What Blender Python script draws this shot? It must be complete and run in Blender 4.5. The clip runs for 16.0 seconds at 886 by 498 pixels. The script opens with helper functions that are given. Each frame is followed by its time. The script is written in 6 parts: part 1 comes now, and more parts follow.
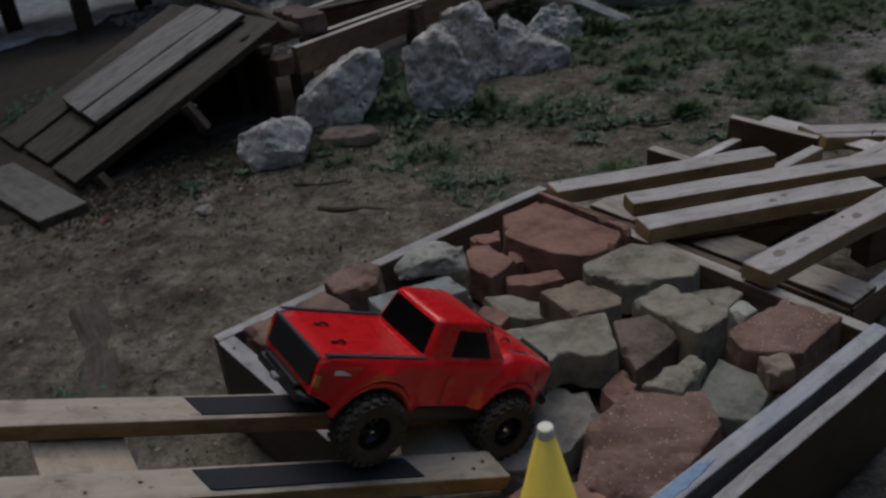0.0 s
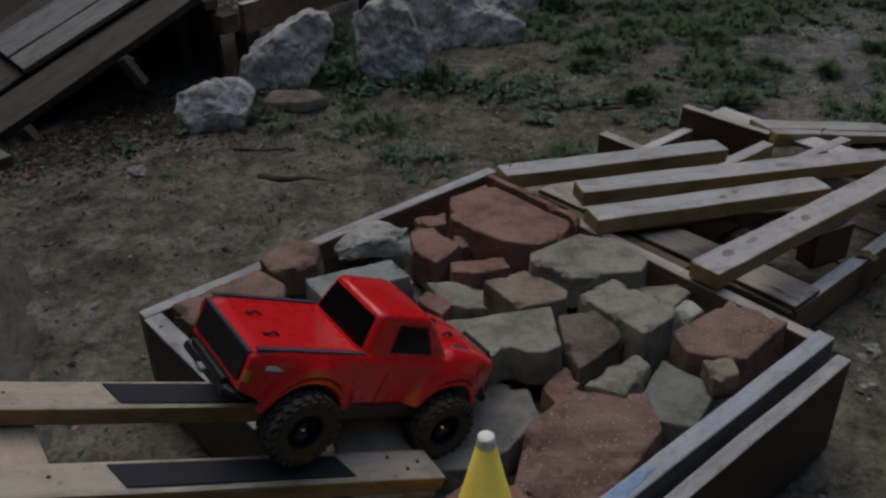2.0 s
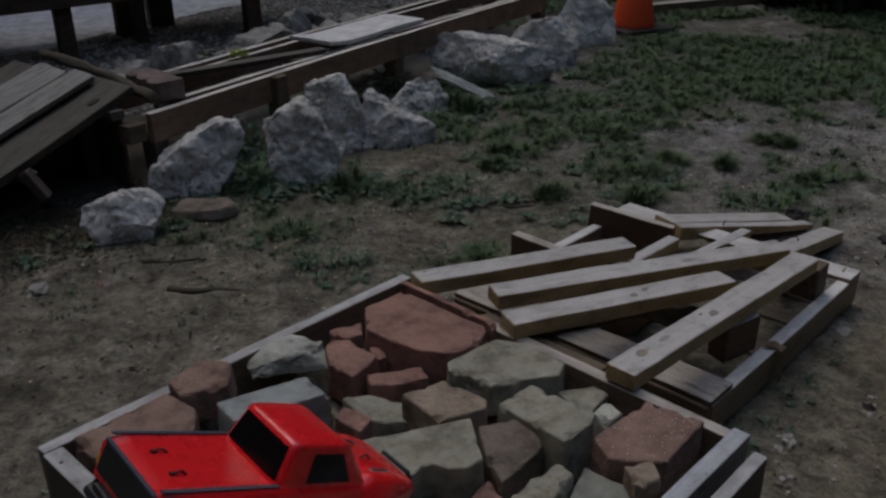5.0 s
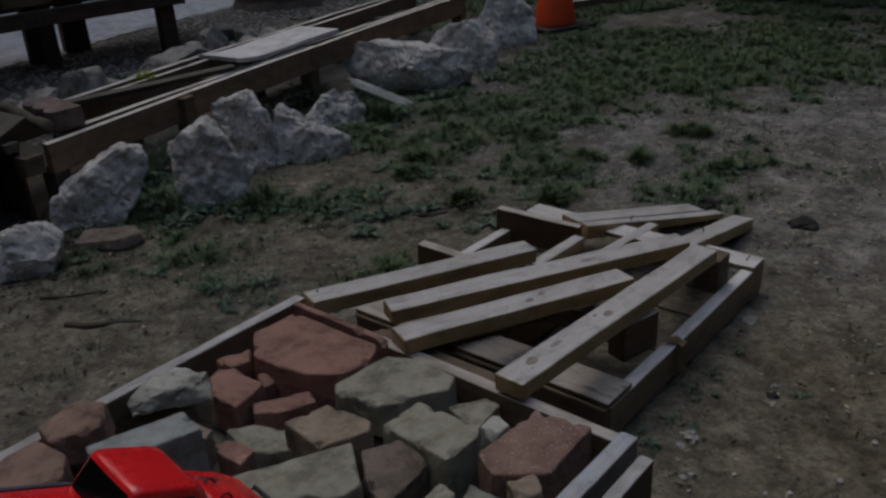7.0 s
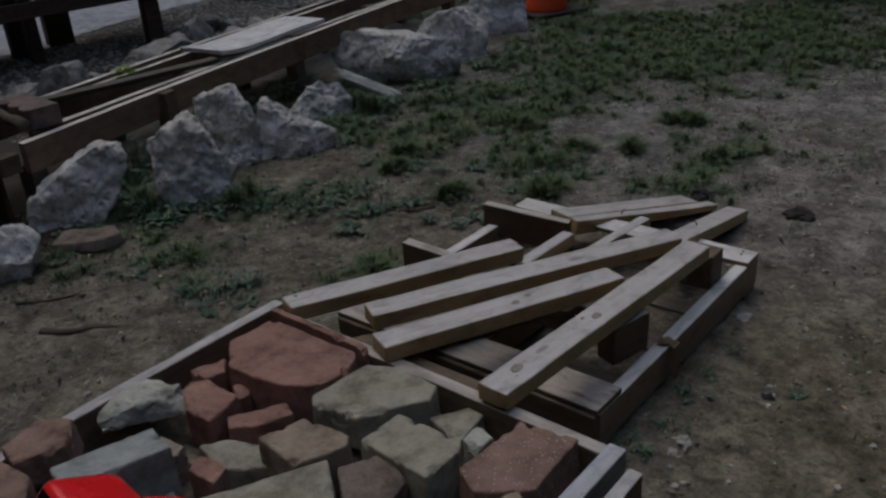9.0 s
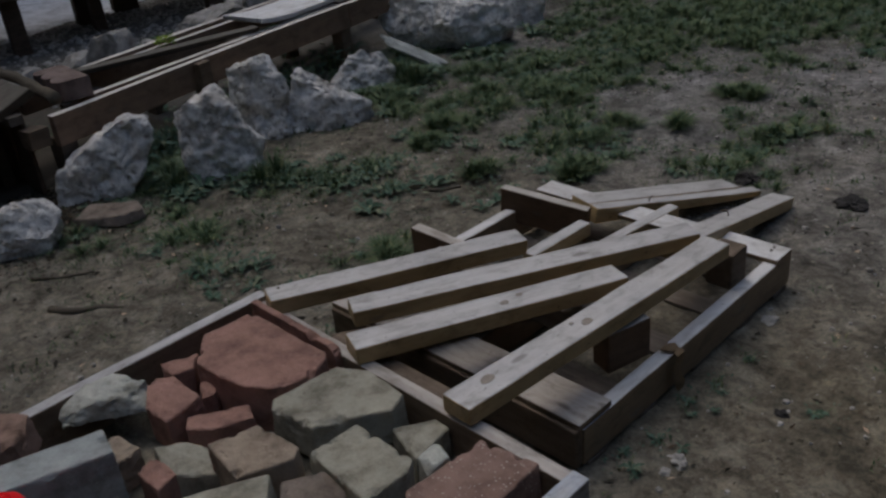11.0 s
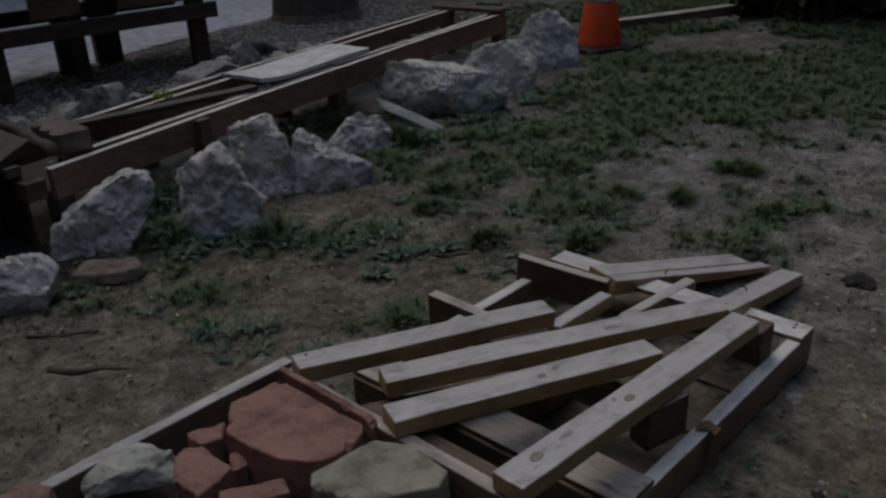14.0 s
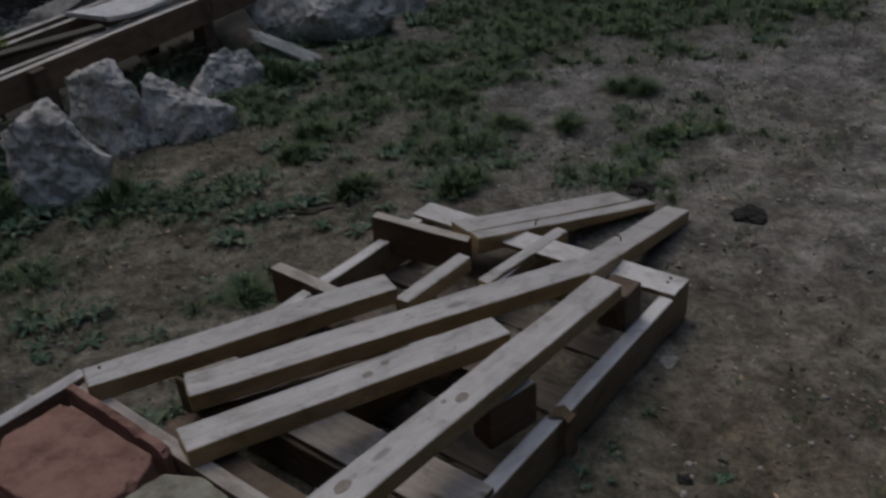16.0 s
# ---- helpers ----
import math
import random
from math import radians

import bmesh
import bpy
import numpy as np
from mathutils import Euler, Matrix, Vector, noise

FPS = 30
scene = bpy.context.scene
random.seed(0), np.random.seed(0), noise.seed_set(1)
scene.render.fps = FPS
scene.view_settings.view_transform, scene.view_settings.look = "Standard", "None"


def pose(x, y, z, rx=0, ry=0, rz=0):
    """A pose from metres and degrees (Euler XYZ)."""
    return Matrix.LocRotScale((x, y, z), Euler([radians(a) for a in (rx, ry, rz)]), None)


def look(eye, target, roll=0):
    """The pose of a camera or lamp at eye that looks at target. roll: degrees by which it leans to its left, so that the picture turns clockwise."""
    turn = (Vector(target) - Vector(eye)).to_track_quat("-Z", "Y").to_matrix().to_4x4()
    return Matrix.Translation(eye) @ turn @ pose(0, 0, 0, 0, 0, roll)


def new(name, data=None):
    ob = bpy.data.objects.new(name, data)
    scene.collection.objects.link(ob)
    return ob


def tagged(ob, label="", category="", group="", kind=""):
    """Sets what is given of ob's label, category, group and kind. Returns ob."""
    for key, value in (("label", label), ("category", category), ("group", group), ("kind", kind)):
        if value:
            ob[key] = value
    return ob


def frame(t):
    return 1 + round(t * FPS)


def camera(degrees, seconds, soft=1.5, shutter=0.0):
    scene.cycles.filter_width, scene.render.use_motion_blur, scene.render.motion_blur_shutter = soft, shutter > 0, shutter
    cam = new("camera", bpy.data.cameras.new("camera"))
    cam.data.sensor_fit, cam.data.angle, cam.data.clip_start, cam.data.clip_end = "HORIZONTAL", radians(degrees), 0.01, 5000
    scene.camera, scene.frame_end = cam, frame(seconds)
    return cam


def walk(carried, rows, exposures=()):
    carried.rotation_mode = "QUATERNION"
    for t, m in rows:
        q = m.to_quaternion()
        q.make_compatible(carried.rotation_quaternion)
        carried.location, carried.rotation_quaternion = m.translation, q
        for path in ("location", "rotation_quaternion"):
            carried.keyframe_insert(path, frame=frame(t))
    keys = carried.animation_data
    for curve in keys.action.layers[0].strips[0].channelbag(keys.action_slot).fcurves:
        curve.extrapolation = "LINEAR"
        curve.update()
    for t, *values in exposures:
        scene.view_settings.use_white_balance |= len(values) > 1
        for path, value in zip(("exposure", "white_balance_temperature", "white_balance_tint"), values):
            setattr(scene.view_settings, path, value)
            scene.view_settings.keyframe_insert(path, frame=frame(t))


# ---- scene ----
cam = camera(53.3, 16.0, soft=2.5, shutter=0.4)
PATH = [
    (0, (0.15, 0.109, 1.584), (-0.014, 1.856, 0.624), -5.9),
    (0.5, (0.268, 0.253, 1.583), (0.019, 1.944, 0.544), -3.7),
    (1, (0.241, 0.26, 1.568), (0.041, 1.956, 0.528), -3.5),
    (1.5, (0.158, 0.23, 1.578), (0.012, 1.942, 0.555), -2.8),
    (2, (0.138, 0.214, 1.584), (0.105, 1.925, 0.548), -0.9),
    (2.5, (0.113, 0.217, 1.589), (-0.016, 1.936, 0.575), -1.3),
    (3, (0.098, 0.207, 1.59), (-0.04, 1.926, 0.577), -1.4),
    (3.5, (0.089, 0.213, 1.595), (-0.063, 1.941, 0.599), -1.5),
    (4, (0.093, 0.216, 1.593), (-0.058, 1.947, 0.602), -1.0),
    (4.5, (0.12, 0.243, 1.597), (0.131, 2.014, 0.669), -1.6),
    (5, (0.157, 0.256, 1.628), (0.308, 2.055, 0.767), -0.5),
    (7.5, (0.42, 0.302, 1.617), (0.669, 2.094, 0.764), -3.7),
    (8, (0.432, 0.297, 1.617), (0.682, 2.089, 0.765), -4.1),
    (10.5, (0.645, 0.582, 1.618), (0.81, 2.335, 0.67), -2.8),
    (11, (0.768, 0.55, 1.611), (0.79, 2.311, 0.662), -6.0),
    (11.5, (0.742, 0.558, 1.615), (0.758, 2.343, 0.714), -6.8),
    (12, (0.683, 0.558, 1.627), (0.764, 2.366, 0.777), -4.4),
    (12.5, (0.625, 0.564, 1.629), (0.792, 2.381, 0.811), -4.0),
    (13, (0.579, 0.572, 1.619), (0.776, 2.367, 0.761), -4.1),
    (13.5, (0.555, 0.592, 1.624), (0.692, 2.401, 0.783), -3.4),
    (14, (0.547, 0.612, 1.631), (0.683, 2.425, 0.798), -2.8),
    (14.5, (0.541, 0.626, 1.623), (0.724, 2.425, 0.769), -3.8),
    (15, (0.538, 0.643, 1.612), (0.804, 2.422, 0.737), -4.0),
    (15.5, (0.739, 0.822, 1.601), (0.969, 2.594, 0.702), -4.4),
    (16, (0.94, 0.949, 1.617), (1.158, 2.654, 0.594), -5.4),
]
# the clip's camera lets its picture breathe a little
EXPOSURE = [(0, 0.0), (0.7, 0.08), (1.5, -0.16), (2.2, 0.08), (3.0, 0.13), (4.0, 0.03), (4.5, 0.04), (5.2, -0.15), (7.5, -0.26), (8.2, -0.24), (10.3, 0.18), (11.5, 0.15), (12.2, -0.06), (13.3, -0.24), (14.5, -0.3), (15.3, -0.24), (16, -0.1)]
walk(cam, [(t, look(eye, target, roll)) for t, eye, target, roll in PATH], EXPOSURE)

# world: dusk under an overcast sky, with a broad weak glow from high up
world = bpy.data.worlds.new("dusk_sky")
scene.world = world
world.use_nodes = True
wn, wl = world.node_tree.nodes, world.node_tree.links
sky = wn.new("ShaderNodeTexSky")
sky.sky_type, sky.sun_disc = "NISHITA", False
sky.sun_elevation, sky.sun_rotation = radians(58), radians(-35)
sky.dust_density, sky.air_density = 3.5, 1.0
wl.new(sky.outputs[0], wn["Background"].inputs[0])
wn["Background"].inputs[1].default_value = 0.122
sun = new("sun", bpy.data.lights.new("sun", "SUN"))
sun.data.energy, sun.data.angle, sun.data.color = 0.78, radians(70), (0.968, 0.985, 0.985)
sun.matrix_world = look((-1.3, 1.6, 3.6), (0, 0, 0))

# ---- materials ----
def nodes_of(name):
    m = bpy.data.materials.new(name)
    m.use_nodes = True
    t = m.node_tree
    return m, t.nodes, t.links, t.nodes["Principled BSDF"]


def ramp(n, stops):
    r = n.new("ShaderNodeValToRGB")
    while len(r.color_ramp.elements) < len(stops):
        r.color_ramp.elements.new(0.5)
    for e, (p, c) in zip(r.color_ramp.elements, stops):
        e.position, e.color = p, (*c, 1) if len(c) == 3 else c
    return r


def noise_tex(n, l, vec, scale, detail=5, rough=0.6, dist=0.0):
    t = n.new("ShaderNodeTexNoise")
    t.inputs["Scale"].default_value, t.inputs["Detail"].default_value = scale, detail
    t.inputs["Roughness"].default_value, t.inputs["Distortion"].default_value = rough, dist
    l.new(vec, t.inputs["Vector"])
    return t.outputs["Fac"]


def mixc(n, l, kind, fac, a, b):
    m = n.new("ShaderNodeMix")
    m.data_type, m.blend_type = "RGBA", kind
    for sock, val in ((m.inputs[0], fac), (m.inputs[6], a), (m.inputs[7], b)):
        if isinstance(val, (int, float)):
            sock.default_value = val
        elif isinstance(val, tuple):
            sock.default_value = (*val, 1)
        else:
            l.new(val, sock)
    return m.outputs[2]


def bump(n, l, bsdf, height, strength, distance):
    b = n.new("ShaderNodeBump")
    b.inputs["Strength"].default_value, b.inputs["Distance"].default_value = strength, distance
    l.new(height, b.inputs["Height"])
    l.new(b.outputs[0], bsdf.inputs["Normal"])


def coords(n, l, scale=(1, 1, 1), shift=True):
    tc, mp = n.new("ShaderNodeTexCoord"), n.new("ShaderNodeMapping")
    mp.inputs["Scale"].default_value = scale
    l.new(tc.outputs["Object"], mp.inputs["Vector"])
    if shift:
        oi, mul = n.new("ShaderNodeObjectInfo"), n.new("ShaderNodeMath")
        mul.operation, mul.inputs[1].default_value = "MULTIPLY", 37.0
        l.new(oi.outputs["Random"], mul.inputs[0])
        l.new(mul.outputs[0], mp.inputs["Location"])
    return mp.outputs[0]


def wood(name, dark, mid, light, stain=(0.25, 0.24, 0.23), rough=0.75, knots=0.7, stain_at=0.55, side_tint=None):
    """Sawn timber with its grain along the object's x axis."""
    m, n, l, b = nodes_of(name)
    grain = noise_tex(n, l, coords(n, l, (2.2, 46, 46)), 1.0, 6, 0.65, 0.6)
    fine = noise_tex(n, l, coords(n, l, (8, 260, 260)), 1.0, 3, 0.5)
    patch = noise_tex(n, l, coords(n, l, (3, 7, 7)), 1.3, 5, 0.65)
    col = ramp(n, [(0.28, dark), (0.5, mid), (0.74, light)])
    l.new(grain, col.inputs[0])
    st = ramp(n, [(stain_at - 0.1, (0, 0, 0)), (stain_at + 0.15, (1, 1, 1))])
    l.new(patch, st.inputs[0])
    c = mixc(n, l, "MULTIPLY", st.outputs[0], col.outputs[0], stain)
    c = mixc(n, l, "MIX", 0.82, mixc(n, l, "MIX", fine, dark, light), c)
    # weathering that does not follow the grain: blotches, dirt and small dark specks
    c = mixc(n, l, "MIX", 0.42, c, mid)
    blot = ramp(n, [(0.34, (0.62, 0.60, 0.57)), (0.5, (1, 1, 1)), (0.68, (1.16, 1.16, 1.17))])
    l.new(noise_tex(n, l, coords(n, l, (9, 16, 16)), 1.0, 7, 0.72, 0.4), blot.inputs[0])
    c = mixc(n, l, "MULTIPLY", 0.9, c, blot.outputs[0])
    spk = ramp(n, [(0.30, (0.35, 0.32, 0.29)), (0.38, (1, 1, 1))])
    l.new(noise_tex(n, l, coords(n, l, (45, 70, 70)), 1.0, 4, 0.7), spk.inputs[0])
    c = mixc(n, l, "MULTIPLY", 0.8, c, spk.outputs[0])
    if side_tint:
        # upper face bleached by rain and sun; side tint holds wood colour, sometimes shade
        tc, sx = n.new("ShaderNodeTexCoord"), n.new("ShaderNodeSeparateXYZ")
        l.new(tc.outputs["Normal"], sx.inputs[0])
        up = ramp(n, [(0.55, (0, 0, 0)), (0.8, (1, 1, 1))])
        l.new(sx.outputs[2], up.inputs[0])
        side = mixc(n, l, "MULTIPLY", 1.0, c, side_tint)
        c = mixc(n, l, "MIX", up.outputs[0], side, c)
    kn = n.new("ShaderNodeTexVoronoi")
    kn.inputs["Scale"].default_value = 1.0
    l.new(coords(n, l, (3.2, 9, 9)), kn.inputs["Vector"])
    kr = ramp(n, [(0.0, (1, 1, 1)), (0.07, (0.8, 0.8, 0.8)), (0.11, (0, 0, 0))])
    l.new(kn.outputs["Distance"], kr.inputs[0])
    km = n.new("ShaderNodeMath")
    km.operation, km.inputs[1].default_value = "MULTIPLY", knots
    l.new(kr.outputs[0], km.inputs[0])
    c = mixc(n, l, "MIX", km.outputs[0], c, (dark[0] * 0.4, dark[1] * 0.35, dark[2] * 0.3))
    l.new(c, b.inputs["Base Color"])
    b.inputs["Roughness"].default_value = rough
    b.inputs["Specular IOR Level"].default_value = 0.4
    bump(n, l, b, grain, 0.35, 0.004)
    return m


def masonry(name, base, spot, dirt, scale=60.0, rough=0.9, speck=0.35, bumpy=0.5):
    """Cast or fired stone: speckled grains, blotches and dirt."""
    m, n, l, b = nodes_of(name)
    vec = coords(n, l)
    blot = noise_tex(n, l, vec, 9.0, 6, 0.7)
    grit = noise_tex(n, l, vec, scale * 3, 4, 0.7)
    vo = n.new("ShaderNodeTexVoronoi")
    vo.inputs["Scale"].default_value = scale
    l.new(vec, vo.inputs["Vector"])
    vr = ramp(n, [(0.10, (1, 1, 1)), (0.28, (0, 0, 0))])
    l.new(vo.outputs["Distance"], vr.inputs[0])
    sp = n.new("ShaderNodeMath")
    sp.operation, sp.inputs[1].default_value = "MULTIPLY", speck
    pick = ramp(n, [(0.4, (0, 0, 0)), (0.6, (1, 1, 1))])
    l.new(vo.outputs["Color"], pick.inputs[0])
    l.new(mixc(n, l, "MULTIPLY", 1.0, vr.outputs[0], pick.outputs[0]), sp.inputs[0])
    br = ramp(n, [(0.34, dirt), (0.52, base), (0.72, tuple(min(1, v * 1.3) for v in base))])
    l.new(blot, br.inputs[0])
    c = mixc(n, l, "MIX", sp.outputs[0], br.outputs[0], spot)
    c = mixc(n, l, "MULTIPLY", 0.55, c, mixc(n, l, "MIX", grit, (0.45, 0.45, 0.45), (1, 1, 1)))
    l.new(c, b.inputs["Base Color"])
    b.inputs["Roughness"].default_value = rough
    b.inputs["Specular IOR Level"].default_value = 0.2
    h = n.new("ShaderNodeMath")
    h.operation = "ADD"
    l.new(grit, h.inputs[0])
    l.new(blot, h.inputs[1])
    bump(n, l, b, h.outputs[0], bumpy, 0.006)
    return m


def plain(name, base, rough=0.5, metal=0.0, var=0.25, scale=30.0, coat=0.0, spec=0.5, bumpy=0.0):
    m, n, l, b = nodes_of(name)
    vec = coords(n, l)
    f = noise_tex(n, l, vec, scale, 5, 0.65)
    c = mixc(n, l, "MIX", f, tuple(v * (1 - var) for v in base), tuple(min(1, v * (1 + var)) for v in base))
    l.new(c, b.inputs["Base Color"])
    rr = n.new("ShaderNodeMapRange")
    rr.inputs[3].default_value, rr.inputs[4].default_value = rough * 0.8, min(1, rough * 1.25)
    l.new(f, rr.inputs[0])
    l.new(rr.outputs[0], b.inputs["Roughness"])
    b.inputs["Metallic"].default_value, b.inputs["Coat Weight"].default_value = metal, coat
    b.inputs["Coat Roughness"].default_value = 0.06
    b.inputs["Specular IOR Level"].default_value = spec
    if bumpy:
        bump(n, l, b, f, bumpy, 0.003)
    return m


def ground_material():
    """Trodden earth: sandy brown by the box, greyer and stonier to the east, greener to the north."""
    m, n, l, b = nodes_of("trodden_earth")
    vec = coords(n, l, shift=False)
    big = noise_tex(n, l, vec, 0.9, 6, 0.65)
    med = noise_tex(n, l, vec, 6.0, 8, 0.7)
    fine = noise_tex(n, l, vec, 70.0, 6, 0.75)
    c1 = ramp(n, [(0.3, (0.100, 0.098, 0.080)), (0.5, (0.206, 0.185, 0.146)), (0.72, (0.305, 0.292, 0.25))])
    l.new(med, c1.inputs[0])
    c2 = ramp(n, [(0.3, (0.10, 0.10, 0.10)), (0.5, (0.218, 0.216, 0.217)), (0.72, (0.39, 0.386, 0.386))])
    l.new(med, c2.inputs[0])
    sep = n.new("ShaderNodeSeparateXYZ")
    l.new(vec, sep.inputs[0])
    slant = n.new("ShaderNodeMath")
    slant.operation, slant.inputs[1].default_value = "MULTIPLY_ADD", 0.55
    l.new(sep.outputs[1], slant.inputs[0])
    l.new(sep.outputs[0], slant.inputs[2])
    east = n.new("ShaderNodeMapRange")
    east.inputs[1].default_value, east.inputs[2].default_value = 3.2, 4.6
    l.new(slant.outputs[0], east.inputs[0])
    em = n.new("ShaderNodeMath")
    em.operation = "MULTIPLY"
    er = ramp(n, [(0.3, (0.4, 0.4, 0.4)), (0.6, (1, 1, 1))])
    l.new(big, er.inputs[0])
    l.new(east.outputs[0], em.inputs[0])
    l.new(er.outputs[0], em.inputs[1])
    c = mixc(n, l, "MIX", em.outputs[0], c1.outputs[0], c2.outputs[0])
    north = n.new("ShaderNodeMapRange")
    north.inputs[1].default_value, north.inputs[2].default_value = 2.8, 7.0
    l.new(sep.outputs[1], north.inputs[0])
    nm = n.new("ShaderNodeMath")
    nm.operation = "MULTIPLY"
    nr = ramp(n, [(0.36, (0, 0, 0)), (0.56, (0.7, 0.7, 0.7))])
    l.new(noise_tex(n, l, vec, 2.2, 6, 0.7), nr.inputs[0])
    l.new(north.outputs[0], nm.inputs[0])
    l.new(nr.outputs[0], nm.inputs[1])
    c = mixc(n, l, "MIX", nm.outputs[0], c, (0.098, 0.096, 0.070))
    # a ragged patch of darker soil beside the pallet
    dx, dy, dm = n.new("ShaderNodeMapRange"), n.new("ShaderNodeMapRange"), n.new("ShaderNodeMath")
    wx = n.new("ShaderNodeMath")
    wx.operation, wx.inputs[1].default_value = "MULTIPLY_ADD", 1.6
    l.new(noise_tex(n, l, vec, 1.5, 6, 0.7), wx.inputs[0])
    l.new(sep.outputs[0], wx.inputs[2])
    dx.inputs[1].default_value, dx.inputs[2].default_value = 1.7, 2.5
    dy.inputs[1].default_value, dy.inputs[2].default_value = 3.5, 2.5
    l.new(wx.outputs[0], dx.inputs[0])
    l.new(sep.outputs[1], dy.inputs[0])
    dm.operation = "MULTIPLY"
    l.new(dx.outputs[0], dm.inputs[0])
    l.new(dy.outputs[0], dm.inputs[1])
    c = mixc(n, l, "MULTIPLY", dm.outputs[0], c, (0.78, 0.75, 0.69))
    dp = ramp(n, [(0.36, (0.45, 0.44, 0.43)), (0.56, (1, 1, 1)), (0.75, (1.2, 1.18, 1.15))])
    l.new(noise_tex(n, l, vec, 3.4, 7, 0.72, 0.4), dp.inputs[0])
    c = mixc(n, l, "MULTIPLY", 0.85, c, dp.outputs[0])
    fr = ramp(n, [(0.32, (0.5, 0.5, 0.5)), (0.5, (0.95, 0.95, 0.95)), (0.75, (1.25, 1.22, 1.18))])
    l.new(fine, fr.inputs[0])
    c = mixc(n, l, "MULTIPLY", 0.8, c, fr.outputs[0])
    gr = ramp(n, [(0.36, (0.40, 0.39, 0.37)), (0.50, (0.98, 0.98, 0.98)), (0.66, (1.6, 1.57, 1.52))])
    l.new(noise_tex(n, l, vec, 17.0, 6, 0.8, 0.5), gr.inputs[0])
    c = mixc(n, l, "MULTIPLY", 0.78, c, gr.outputs[0])
    # scattered dark crumbs and hollows, thick in some places and thin in others
    vo = n.new("ShaderNodeTexVoronoi")
    vo.inputs["Scale"].default_value = 26.0
    l.new(vec, vo.inputs["Vector"])
    sr = ramp(n, [(0.16, (0.30, 0.29, 0.27)), (0.36, (1, 1, 1))])
    l.new(vo.outputs["Distance"], sr.inputs[0])
    sw = ramp(n, [(0.48, (0, 0, 0)), (0.66, (0.6, 0.6, 0.6))])
    l.new(noise_tex(n, l, vec, 4.3, 5, 0.7), sw.inputs[0])
    c = mixc(n, l, "MULTIPLY", sw.outputs[0], c, sr.outputs[0])
    l.new(c, b.inputs["Base Color"])
    b.inputs["Roughness"].default_value = 0.95
    b.inputs["Specular IOR Level"].default_value = 0.15
    h = n.new("ShaderNodeMath")
    h.operation = "MULTIPLY_ADD"
    h.inputs[1].default_value = 0.35
    l.new(fine, h.inputs[0])
    l.new(med, h.inputs[2])
    bump(n, l, b, h.outputs[0], 0.95, 0.018)
    return m


def leaf_material(name, a, c2):
    m, n, l, b = nodes_of(name)
    geo = n.new("ShaderNodeNewGeometry")
    r = ramp(n, [(0.0, a), (0.7, c2), (1.0, (c2[0] * 1.7, c2[1] * 1.25, c2[2] * 1.1))])
    l.new(geo.outputs["Random Per Island"], r.inputs[0])
    l.new(r.outputs[0], b.inputs["Base Color"])
    b.inputs["Roughness"].default_value = 0.6
    b.inputs["Specular IOR Level"].default_value = 0.08
    b.inputs["Subsurface Weight"].default_value = 0.0
    return m


